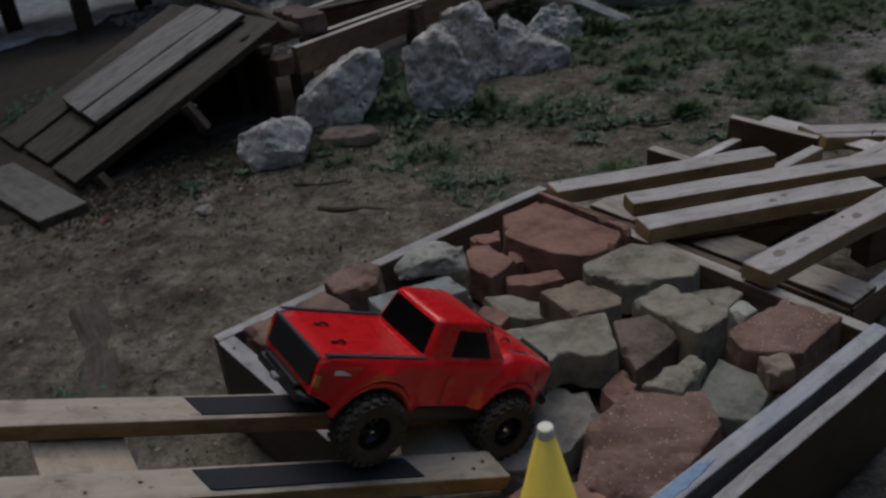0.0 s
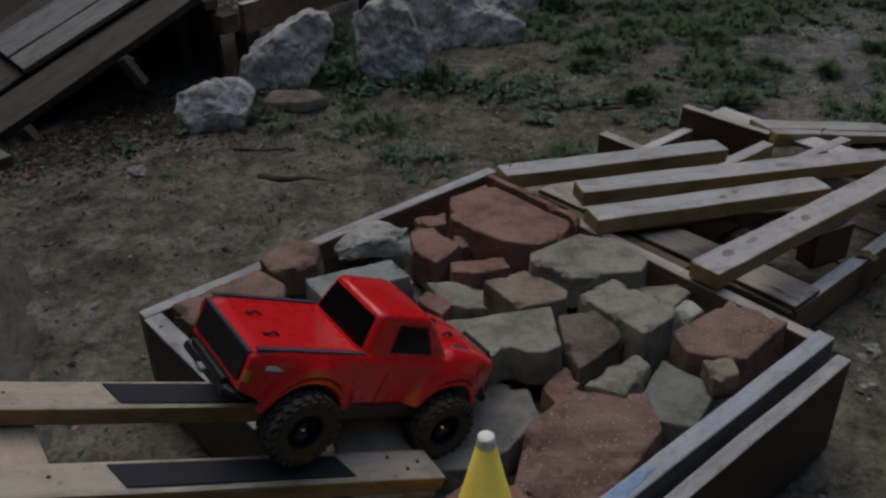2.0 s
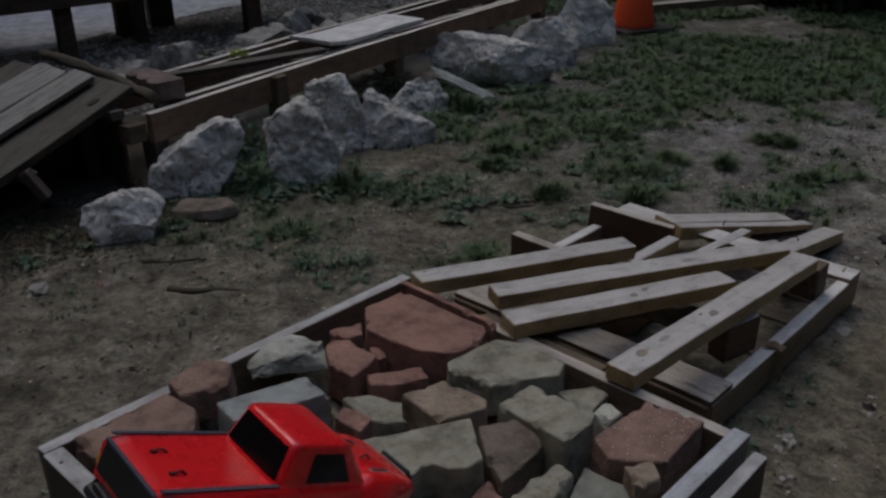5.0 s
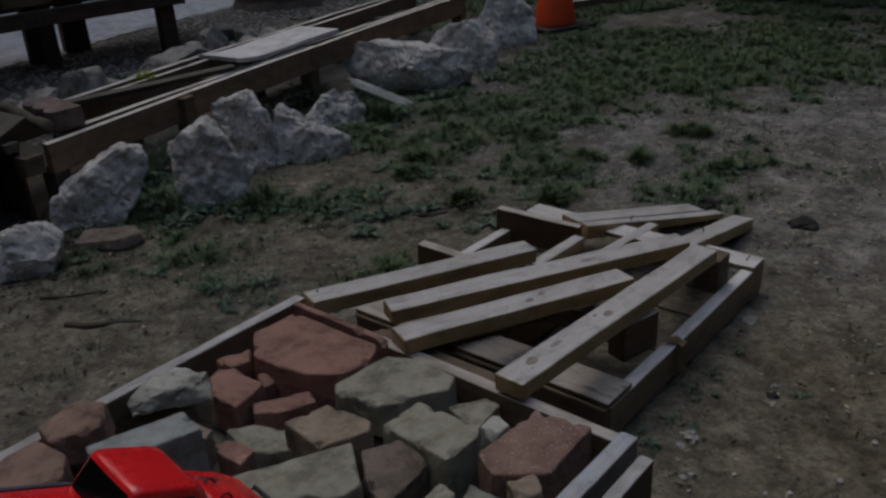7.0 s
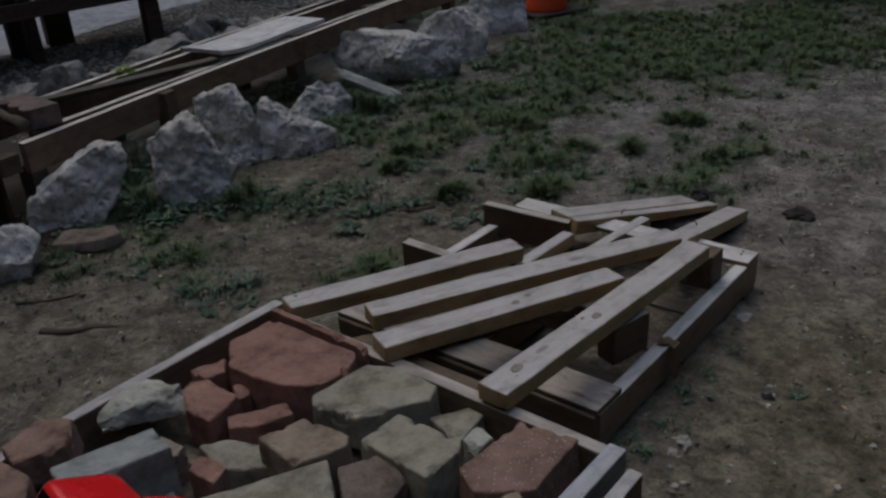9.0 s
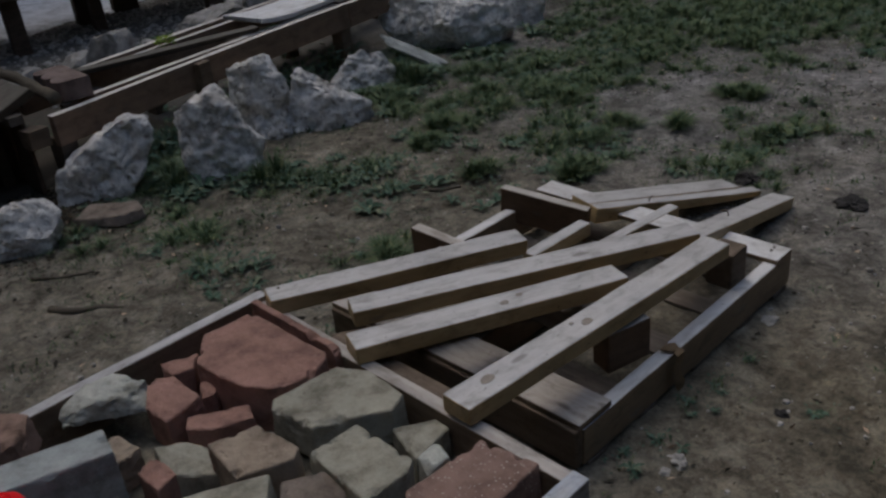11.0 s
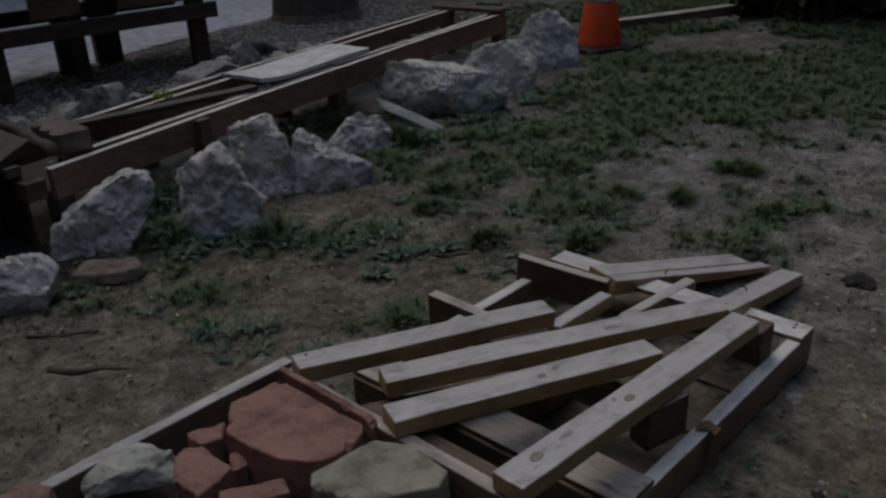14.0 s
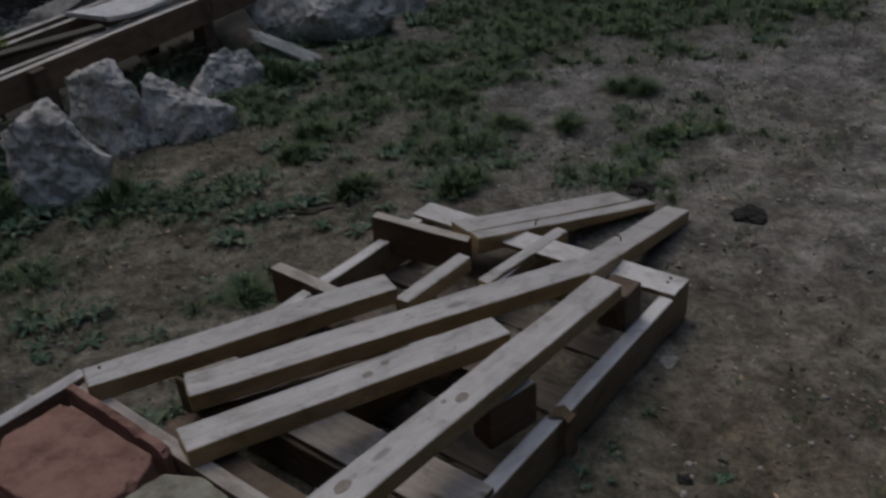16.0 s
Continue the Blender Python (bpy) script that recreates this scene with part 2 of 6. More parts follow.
def limestone():
    """Pale weathered limestone: brown stains, lichen greys, pits and dark cracks."""
    m, n, l, b = nodes_of("pitted_limestone")
    vec = coords(n, l)
    blot = noise_tex(n, l, vec, 6.0, 7, 0.72, 0.3)
    mid = noise_tex(n, l, vec, 26.0, 6, 0.75)
    grit = noise_tex(n, l, vec, 150.0, 4, 0.7)
    br = ramp(n, [(0.26, (0.30, 0.265, 0.215)), (0.38, (0.60, 0.57, 0.525)), (0.50, (0.81, 0.79, 0.755)), (0.70, (0.91, 0.895, 0.87))])
    l.new(blot, br.inputs[0])
    pr = ramp(n, [(0.34, (0.42, 0.40, 0.38)), (0.46, (0.90, 0.90, 0.90)), (0.62, (1.0, 1.0, 1.0)), (0.75, (1.15, 1.15, 1.15))])
    l.new(mid, pr.inputs[0])
    c = mixc(n, l, "MULTIPLY", 0.9, br.outputs[0], pr.outputs[0])
    gr = ramp(n, [(0.35, (0.66, 0.66, 0.66)), (0.6, (1, 1, 1))])
    l.new(grit, gr.inputs[0])
    c = mixc(n, l, "MULTIPLY", 0.6, c, gr.outputs[0])
    vo = n.new("ShaderNodeTexVoronoi")
    vo.feature, vo.inputs["Scale"].default_value = "DISTANCE_TO_EDGE", 9.0
    wob = n.new("ShaderNodeVectorMath")
    wob.operation = "MULTIPLY_ADD"
    wob.inputs[1].default_value = (0.09, 0.09, 0.09)
    nz = n.new("ShaderNodeTexNoise")
    nz.inputs["Scale"].default_value = 11.0
    l.new(vec, nz.inputs["Vector"])
    l.new(nz.outputs["Color"], wob.inputs[0])
    l.new(vec, wob.inputs[2])
    l.new(wob.outputs[0], vo.inputs["Vector"])
    cr = ramp(n, [(0.0, (0.25, 0.23, 0.21)), (0.035, (1, 1, 1))])
    l.new(vo.outputs["Distance"], cr.inputs[0])
    c = mixc(n, l, "MULTIPLY", 0.22, c, cr.outputs[0])
    # small dark solution holes, thick in some areas and absent in others
    hole = n.new("ShaderNodeTexVoronoi")
    hole.inputs["Scale"].default_value = 34.0
    l.new(wob.outputs[0], hole.inputs["Vector"])
    hr = ramp(n, [(0.12, (0.32, 0.30, 0.28)), (0.34, (1, 1, 1))])
    l.new(hole.outputs["Distance"], hr.inputs[0])
    where = ramp(n, [(0.42, (0, 0, 0)), (0.58, (0.85, 0.85, 0.85))])
    l.new(noise_tex(n, l, vec, 9.0, 4, 0.6), where.inputs[0])
    c = mixc(n, l, "MULTIPLY", where.outputs[0], c, hr.outputs[0])
    l.new(c, b.inputs["Base Color"])
    b.inputs["Roughness"].default_value, b.inputs["Specular IOR Level"].default_value = 0.92, 0.15
    h = n.new("ShaderNodeMath")
    h.operation = "MULTIPLY_ADD"
    h.inputs[1].default_value = 0.5
    l.new(grit, h.inputs[0])
    l.new(mid, h.inputs[2])
    bump(n, l, b, h.outputs[0], 0.9, 0.012)
    return m


W_BEAM = wood("weathered_beam", (0.31, 0.298, 0.284), (0.46, 0.45, 0.436), (0.585, 0.577, 0.567), (0.72, 0.73, 0.76), rough=0.42, side_tint=(0.78, 0.58, 0.30))
# side tint carries painted shade as well as brown wood
W_GREY = wood("grey_board", (0.18, 0.155, 0.13), (0.38, 0.345, 0.31), (0.58, 0.555, 0.52), (0.5, 0.5, 0.52), side_tint=(0.42, 0.33, 0.245))
W_PALE = wood("fresh_pine", (0.395, 0.325, 0.24), (0.505, 0.438, 0.348), (0.59, 0.527, 0.437), (0.8, 0.76, 0.72), knots=0.5, stain_at=0.65, side_tint=(0.72, 0.56, 0.36))
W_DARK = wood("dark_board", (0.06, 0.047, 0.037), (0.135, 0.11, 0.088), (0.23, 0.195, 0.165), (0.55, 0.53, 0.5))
W_RAMP = wood("worn_brown_plank", (0.05, 0.044, 0.036), (0.102, 0.093, 0.079), (0.17, 0.158, 0.138), (0.55, 0.54, 0.53), side_tint=(0.6, 0.5, 0.4))
W_FOOT = wood("grey_foot_plank", (0.10, 0.098, 0.09), (0.19, 0.185, 0.17), (0.29, 0.283, 0.262), (0.6, 0.6, 0.6), side_tint=(0.6, 0.5, 0.4))
W_RAMPTOP = wood("worn_grey_plank", (0.16, 0.156, 0.147), (0.29, 0.283, 0.27), (0.43, 0.423, 0.408), (0.6, 0.6, 0.6), side_tint=(0.6, 0.5, 0.4))
# pale tops and dark sides put the light from above into the colour
W_RAIL = wood("worn_lit_top_rail", (0.46, 0.425, 0.38), (0.64, 0.60, 0.55), (0.76, 0.72, 0.67), (0.7, 0.68, 0.66), side_tint=(0.33, 0.235, 0.175))
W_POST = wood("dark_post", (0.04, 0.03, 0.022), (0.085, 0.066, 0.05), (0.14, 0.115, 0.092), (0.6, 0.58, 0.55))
W_DECK = wood("stained_deck_timber", (0.075, 0.064, 0.054), (0.15, 0.13, 0.113), (0.24, 0.212, 0.19), (0.6, 0.58, 0.55), side_tint=(0.62, 0.47, 0.36))
W_PALLET = wood("worn_pallet_board", (0.26, 0.232, 0.20), (0.43, 0.397, 0.355), (0.57, 0.54, 0.495), (0.62, 0.6, 0.58), rough=0.46, side_tint=(0.48, 0.355, 0.235))
W_EDGE = wood("brown_edge_board", (0.26, 0.232, 0.20), (0.43, 0.397, 0.355), (0.57, 0.54, 0.495), (0.62, 0.6, 0.58), side_tint=(0.25, 0.165, 0.105))
# silver tone paints sky sheen on to the pallet tops
W_STRINGER = wood("sky_sheen_stringer", (0.42, 0.412, 0.40), (0.585, 0.578, 0.568), (0.70, 0.693, 0.68), (0.62, 0.60, 0.58), rough=0.42, stain_at=0.6, side_tint=(0.36, 0.26, 0.165))
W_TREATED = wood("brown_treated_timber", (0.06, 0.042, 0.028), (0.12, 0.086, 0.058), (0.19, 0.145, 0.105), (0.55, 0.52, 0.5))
W_BLUE = wood("grey_board_with_blue_paint", (0.19, 0.197, 0.21), (0.38, 0.395, 0.42), (0.55, 0.567, 0.595), (0.36, 0.62, 1.0), stain_at=0.58, side_tint=(0.75, 0.66, 0.55))
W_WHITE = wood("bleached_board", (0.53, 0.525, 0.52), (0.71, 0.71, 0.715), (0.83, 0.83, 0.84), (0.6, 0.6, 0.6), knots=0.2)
W_SILVER = wood("silvered_board", (0.22, 0.215, 0.21), (0.44, 0.44, 0.445), (0.63, 0.63, 0.635), (0.5, 0.48, 0.46), rough=0.55, stain_at=0.5, side_tint=(0.36, 0.27, 0.19))
# dark side tint paints the ramp's shade on the box
W_BOX = wood("silver_topped_shaded_board", (0.20, 0.198, 0.196), (0.38, 0.383, 0.39), (0.54, 0.543, 0.55), (0.5, 0.48, 0.46), rough=0.55, stain_at=0.5, side_tint=(0.17, 0.13, 0.092))
M_STRAP = plain("frayed_sacking", (0.30, 0.22, 0.14), 0.95, 0, 0.4, 120, spec=0.1, bumpy=0.8)
W_PLY = wood("tan_plywood", (0.36, 0.285, 0.20), (0.50, 0.42, 0.315), (0.60, 0.525, 0.42), (0.72, 0.68, 0.64), knots=0.25, stain_at=0.65)
M_PAINT = plain("faded_blue_paint", (0.24, 0.36, 0.52), 0.8, 0, 0.5, 40, spec=0.2)
M_RED = masonry("red_concrete_paver", (0.345, 0.20, 0.16), (0.47, 0.34, 0.29), (0.19, 0.108, 0.087), 55, speck=0.25)
M_PINK = masonry("pink_aggregate_paver", (0.338, 0.222, 0.182), (0.68, 0.61, 0.53), (0.20, 0.125, 0.102), 100, speck=1.0, bumpy=0.8)
M_STAINED = masonry("blue_stained_slab", (0.27, 0.26, 0.235), (0.27, 0.37, 0.46), (0.16, 0.145, 0.12), 7, speck=0.7)
M_OLIVE = masonry("buff_green_paver", (0.355, 0.34, 0.275), (0.46, 0.445, 0.375), (0.175, 0.16, 0.122), 60, speck=0.25)
M_TAN = masonry("tan_paver", (0.34, 0.275, 0.21), (0.44, 0.375, 0.305), (0.16, 0.12, 0.088), 60, speck=0.25)
M_BLUE = masonry("blue_grey_paver", (0.345, 0.375, 0.37), (0.48, 0.50, 0.49), (0.20, 0.212, 0.20), 70, speck=0.3)
M_PLUM = masonry("purple_brown_edging", (0.235, 0.18, 0.162), (0.31, 0.25, 0.228), (0.12, 0.09, 0.08), 60, speck=0.25)
M_BROWN = masonry("brown_paver", (0.305, 0.205, 0.164), (0.40, 0.30, 0.25), (0.155, 0.10, 0.075), 60, speck=0.25)
M_MORTAR = masonry("broken_concrete", (0.50, 0.51, 0.455), (0.64, 0.645, 0.59), (0.23, 0.225, 0.185), 40, speck=0.3, bumpy=0.9)
M_SLATE = masonry("grey_green_slab", (0.245, 0.255, 0.222), (0.33, 0.34, 0.30), (0.13, 0.132, 0.11), 60, speck=0.25)
M_FLAT = masonry("grey_brown_stone", (0.248, 0.204, 0.168), (0.33, 0.285, 0.245), (0.125, 0.10, 0.08), 60, speck=0.2, bumpy=0.8)
M_ROCK = limestone()
M_EARTH = ground_material()
M_GRAVEL = masonry("pale_gravel", (0.70, 0.715, 0.75), (0.82, 0.83, 0.86), (0.46, 0.465, 0.49), 30, speck=0.4, bumpy=0.9)
M_PEBBLE = masonry("pebble_stone", (0.42, 0.40, 0.37), (0.6, 0.58, 0.55), (0.20, 0.19, 0.17), 80, speck=0.2)
M_REDBODY = plain("red_painted_shell", (0.78, 0.016, 0.021), 0.27, 0.0, 0.08, 14, coat=0.42, spec=0.5)
M_TYRE = plain("dusty_black_rubber", (0.074, 0.066, 0.055), 0.85, 0, 0.5, 60, spec=0.2, bumpy=0.3)
M_BLACK = plain("black_plastic", (0.016, 0.016, 0.018), 0.45, 0, 0.3, 40)
M_GLASS = plain("black_tinted_window", (0.006, 0.006, 0.007), 0.16, 0, 0.1, 10, spec=0.3)
M_SILVER = plain("silver_decal", (0.34, 0.34, 0.35), 0.4, 0.3, 0.15, 80)
M_RIM = plain("black_rim_plastic", (0.010, 0.010, 0.011), 0.32, 0, 0.3, 40)
M_CHROME = plain("chrome_nut", (0.7, 0.7, 0.72), 0.2, 1.0, 0.1, 40)
M_AMBER = plain("amber_lens", (0.65, 0.30, 0.05), 0.25, 0, 0.15, 30, coat=0.5)
M_GREYTRIM = plain("grey_bed_trim", (0.05, 0.06, 0.085), 0.5, 0, 0.25, 40)
M_TAPE = plain("grip_tape", (0.042, 0.044, 0.052), 0.95, 0, 0.55, 220, spec=0.25, bumpy=0.6)
M_YELLOW = plain("yellow_cone_plastic", (0.93, 0.71, 0.11), 0.5, 0, 0.12, 9)
M_WHITE = plain("pale_yellow_cone_plastic", (0.95, 0.93, 0.80), 0.45, 0, 0.06, 20)
M_ORANGE = plain("orange_cone_vinyl", (0.75, 0.085, 0.02), 0.5, 0, 0.15, 6)
M_REFLECT = plain("white_reflective_collar", (0.85, 0.85, 0.84), 0.35, 0, 0.05, 20)
M_SCREW = plain("rusty_screw", (0.10, 0.07, 0.05), 0.55, 0.8, 0.4, 90)
M_GRASS = leaf_material("grass_blades", (0.050, 0.087, 0.044), (0.117, 0.169, 0.092))
M_WEED = leaf_material("weed_leaves", (0.036, 0.072, 0.045), (0.112, 0.168, 0.122))
M_MOSS = leaf_material("bright_green_sprig", (0.10, 0.19, 0.02), (0.19, 0.29, 0.035))
# earth tone darkened to stand for shade round the old ramp
M_RAMPSHADE = plain("ramp_shade_earth", (0.075, 0.066, 0.054), 0.95, 0, 0.5, 20, spec=0.1, bumpy=0.8)
# ground tone darkened to stand for shade behind the track
M_SHADEGROUND = plain("shade_dark_ground", (0.10, 0.096, 0.088), 0.95, 0, 0.6, 26, spec=0.1, bumpy=0.9)
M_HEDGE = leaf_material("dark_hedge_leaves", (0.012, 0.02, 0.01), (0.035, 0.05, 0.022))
M_TWIG = plain("dead_twig", (0.10, 0.085, 0.065), 0.9, 0, 0.5, 60, spec=0.2, bumpy=0.5)
M_ROOT = plain("bleached_root_bark", (0.118, 0.106, 0.089), 0.95, 0, 0.7, 26, spec=0.2, bumpy=0.9)
M_CLOD = plain("black_clod", (0.036, 0.034, 0.033), 0.95, 0, 0.5, 60, spec=0.1, bumpy=0.6)
M_LITTER = leaf_material("leaf_litter", (0.10, 0.085, 0.06), (0.30, 0.29, 0.23))
M_LITTERSHADE = leaf_material("litter_and_shade_flecks", (0.022, 0.020, 0.014), (0.056, 0.050, 0.036))
M_LEAFDRY = plain("dry_leaf", (0.16, 0.11, 0.07), 0.8, 0, 0.4, 60, spec=0.2)


# ---- helpers for things ----
def thing(name, m=Matrix(), label="", category="", group="", kind=""):
    ob = new(name)
    ob.empty_display_size = 0.05
    ob.matrix_world = m
    return tagged(ob, label, category, group, kind)


def soften(ob, degrees=38):
    """Smooth shading with the true edges kept."""
    ob.data.polygons.foreach_set("use_smooth", [True] * len(ob.data.polygons))
    ob.data.set_sharp_from_angle(angle=radians(degrees))
    return ob


def mesh_of(name, bm, material, smooth=False):
    me = bpy.data.meshes.new(name)
    bmesh.ops.recalc_face_normals(bm, faces=bm.faces)
    bm.to_mesh(me)
    bm.free()
    me.materials.append(material)
    if smooth:
        me.polygons.foreach_set("use_smooth", [True] * len(me.polygons))
    return me


def part(name, bm, material, parent=None, label="", m=Matrix(), smooth=False):
    ob = new(name, mesh_of(name, bm, material, smooth))
    ob.parent = parent
    ob.matrix_basis = m
    return tagged(ob, label)


def box_bm(sx, sy, sz, bevel=0.004, seg=2, at=(0, 0, 0)):
    """A bevelled block with its middle at a point."""
    bm = bmesh.new()
    bmesh.ops.create_cube(bm, size=1, matrix=Matrix.Translation(at) @ Matrix.Diagonal((sx, sy, sz, 1)))
    if bevel:
        bmesh.ops.bevel(bm, geom=bm.edges[:], offset=bevel, segments=seg, affect="EDGES", profile=0.6)
    return bm


def worn_board(length, width, thick, seed, wear=0.0025, cuts=10):
    """A sawn board along x with softly worn, slightly bowed edges; its top lies at z = 0."""
    bm = box_bm(length, width, thick, min(0.006, thick * 0.18), 2, (0, 0, -thick / 2))
    for i in range(1, cuts):
        bmesh.ops.bisect_plane(bm, geom=bm.verts[:] + bm.edges[:] + bm.faces[:], plane_co=(length * (i / cuts - 0.5), 0, 0), plane_no=(1, 0, 0))
    for v in bm.verts:
        p = Vector((v.co.x * 5 + seed * 3.1, v.co.y * 20, v.co.z * 20 + seed))
        v.co += noise.noise_vector(p) * wear
        v.co.x += noise.noise(Vector((v.co.y * 60, v.co.z * 60, seed))) * 0.004
        v.co.z += 0.004 * math.sin(v.co.x * 2.1 + seed)
    return bm


def along(p0, p1, roll=0.0):
    """The pose whose origin is midway and whose x runs from p0 to p1, z up."""
    a, b = Vector(p0), Vector(p1)
    x = (b - a).normalized()
    y = Vector((0, 0, 1)).cross(x).normalized()
    z = x.cross(y)
    r = Matrix((x, y, z)).transposed().to_4x4()
    return Matrix.Translation((a + b) / 2) @ r @ pose(0, 0, 0, roll)


BOARD = [0]


def board(name, p0, p1, width, thick, material, parent=None, label="", roll=0.0):
    """A board from p0 to p1, given by the middle of its top face."""
    BOARD[0] += 1
    m = along(p0, p1, roll)
    bm = worn_board((Vector(p1) - Vector(p0)).length, width, thick, BOARD[0])
    ob = new(name, mesh_of(name, bm, material))
    if parent:
        ob.parent = parent
        ob.matrix_basis = (parent.matrix_world if parent.type == "EMPTY" else parent.matrix_basis).inverted() @ m
    else:
        ob.matrix_basis = m
    return tagged(ob, label)


def screw(parent, x, y, z=0.0):
    bm = bmesh.new()
    bmesh.ops.create_cone(bm, cap_ends=True, segments=8, radius1=0.0042, radius2=0.0036, depth=0.0024)
    return part("screw", bm, M_SCREW, parent, "", Matrix.Translation((x, y, z - 0.0002)))


def lathe(profile, seg=32, axis="Z"):
    """A turned solid from (radius, height) pairs."""
    bm = bmesh.new()
    rings = []
    for r, h in profile:
        rings.append([bm.verts.new((r * math.cos(2 * math.pi * i / seg), r * math.sin(2 * math.pi * i / seg), h)) for i in range(seg)] if r > 1e-6 else [bm.verts.new((0, 0, h))])
    for a, b in zip(rings, rings[1:]):
        for i in range(seg):
            j = (i + 1) % seg
            q = [a[i % len(a)], a[j % len(a)], b[j % len(b)], b[i % len(b)]]
            q = list(dict.fromkeys(q))
            if len(q) > 2:
                bm.faces.new(q)
    if axis == "Y":
        bmesh.ops.rotate(bm, verts=bm.verts, matrix=Matrix.Rotation(radians(90), 3, "X"))
    return bm


# the box of rubble, the pallet and the beams lie on one line: u along it, v to its left
U = Vector((0.7482, 0.6635, 0))
V = Vector((-0.6635, 0.7482, 0))
SE = Vector((0.1532, 1.133, 0))
FRAME = Matrix.Translation(SE) @ pose(0, 0, 0, 0, 0, 41.57)


def at(u, v, z):
    return SE + U * u + V * v + Vector((0, 0, z))

# ---- ground ----
def height(x, y):
    h = 0.022 * noise.noise(Vector((x * 0.9, y * 0.9, 3.0))) + 0.012 * noise.noise(Vector((x * 3.1, y * 3.1, 7.0)))
    h += 0.010 * noise.noise(Vector((x * 9, y * 9, 1.0))) + 0.007 * noise.noise(Vector((x * 24, y * 24, 5.0)))
    return h * max(0.0, min(1.0, (16 - math.hypot(x, y - 4)) / 4))


def axis_steps(lo, hi, step, far):
    out = [lo + step * i for i in range(int((hi - lo) / step) + 1)]
    d, k = step, 0
    while out[-1] < far:
        d *= 1.35
        out.append(out[-1] + d)
    d = step
    while out[0] > -far:
        d *= 1.35
        out.insert(0, out[0] - d)
    return out


def ground_sheet():
    xs, ys = axis_steps(-3.4, 5.2, 0.035, 600), axis_steps(0.8, 10.0, 0.035, 600)
    verts = [(x, y, height(x, y)) for y in ys for x in xs]
    w = len(xs)
    faces = [(j * w + i, j * w + i + 1, (j + 1) * w + i + 1, (j + 1) * w + i) for j in range(len(ys) - 1) for i in range(w - 1)]
    me = bpy.data.meshes.new("ground")
    me.from_pydata(verts, [], faces)
    me.materials.append(M_EARTH)
    me.polygons.foreach_set("use_smooth", [True] * len(me.polygons))
    return tagged(new("ground", me), "trodden brown earth with thin grass and weeds", "ground", kind="structure")


ground_sheet()


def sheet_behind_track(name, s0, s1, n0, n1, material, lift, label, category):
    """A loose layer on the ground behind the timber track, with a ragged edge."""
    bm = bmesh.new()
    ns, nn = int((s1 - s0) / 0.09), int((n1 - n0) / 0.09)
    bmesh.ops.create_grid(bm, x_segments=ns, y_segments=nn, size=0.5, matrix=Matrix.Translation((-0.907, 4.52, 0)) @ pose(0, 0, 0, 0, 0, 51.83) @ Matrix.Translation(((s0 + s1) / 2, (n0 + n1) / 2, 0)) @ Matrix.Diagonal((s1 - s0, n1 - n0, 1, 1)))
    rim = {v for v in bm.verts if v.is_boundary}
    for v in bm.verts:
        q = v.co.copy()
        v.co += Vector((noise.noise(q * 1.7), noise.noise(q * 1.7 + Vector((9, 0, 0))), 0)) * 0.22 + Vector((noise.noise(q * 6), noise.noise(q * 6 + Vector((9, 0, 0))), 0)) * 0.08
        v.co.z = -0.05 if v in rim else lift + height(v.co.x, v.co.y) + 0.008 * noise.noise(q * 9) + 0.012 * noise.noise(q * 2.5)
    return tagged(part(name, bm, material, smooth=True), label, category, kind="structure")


# dark sheet painted for the shade of deck, track and trees
sheet_behind_track("mulch", 0.75, 6.3, 0.16, 3.5, M_SHADEGROUND, 0.022, "dark ground sheet standing in for shade behind the timber track", "soil")
# second dark sheet, painting shade behind and below the old ramp
sheet_behind_track("damp_soil", -2.4, 1.1, 0.16, 3.4, M_RAMPSHADE, 0.016, "dark earth sheet standing in for shade behind the old plank ramp", "soil")
sheet_behind_track("gravel_path", -4.0, 6.5, 3.2, 9.5, M_GRAVEL, 0.04, "pale grey gravel spread beyond the wooden deck", "gravel")

def surface_z(ob, x, y):
    """The height of a board's top at a spot on it."""
    near = [(math.exp(-((v.co.x - x) / 0.06) ** 2), v.co.z) for v in ob.data.vertices if abs(v.co.x - x) < 0.2 and v.co.z > -0.004]
    return sum(k * z for k, z in near) / sum(k for k, z in near) if near else 0.0


# ---- the box of rubble ----
TOP = 0.305
rubble_box = thing("timber_box", FRAME, "low square box of weathered grey boards filled with broken pavers", "box")
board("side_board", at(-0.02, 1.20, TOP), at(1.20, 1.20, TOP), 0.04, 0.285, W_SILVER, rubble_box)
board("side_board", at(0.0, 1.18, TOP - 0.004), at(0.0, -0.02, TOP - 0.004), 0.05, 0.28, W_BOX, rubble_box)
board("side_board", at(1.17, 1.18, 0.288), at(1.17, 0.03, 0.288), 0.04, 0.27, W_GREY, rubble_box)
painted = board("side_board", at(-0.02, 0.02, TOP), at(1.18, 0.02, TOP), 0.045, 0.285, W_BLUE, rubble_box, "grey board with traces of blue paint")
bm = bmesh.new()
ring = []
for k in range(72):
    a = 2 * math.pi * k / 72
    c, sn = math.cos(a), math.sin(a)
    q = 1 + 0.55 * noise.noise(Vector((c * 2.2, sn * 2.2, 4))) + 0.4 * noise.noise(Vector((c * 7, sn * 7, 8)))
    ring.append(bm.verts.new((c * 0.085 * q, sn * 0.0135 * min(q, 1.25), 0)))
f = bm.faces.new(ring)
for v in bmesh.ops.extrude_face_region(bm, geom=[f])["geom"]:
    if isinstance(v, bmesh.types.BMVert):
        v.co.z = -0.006
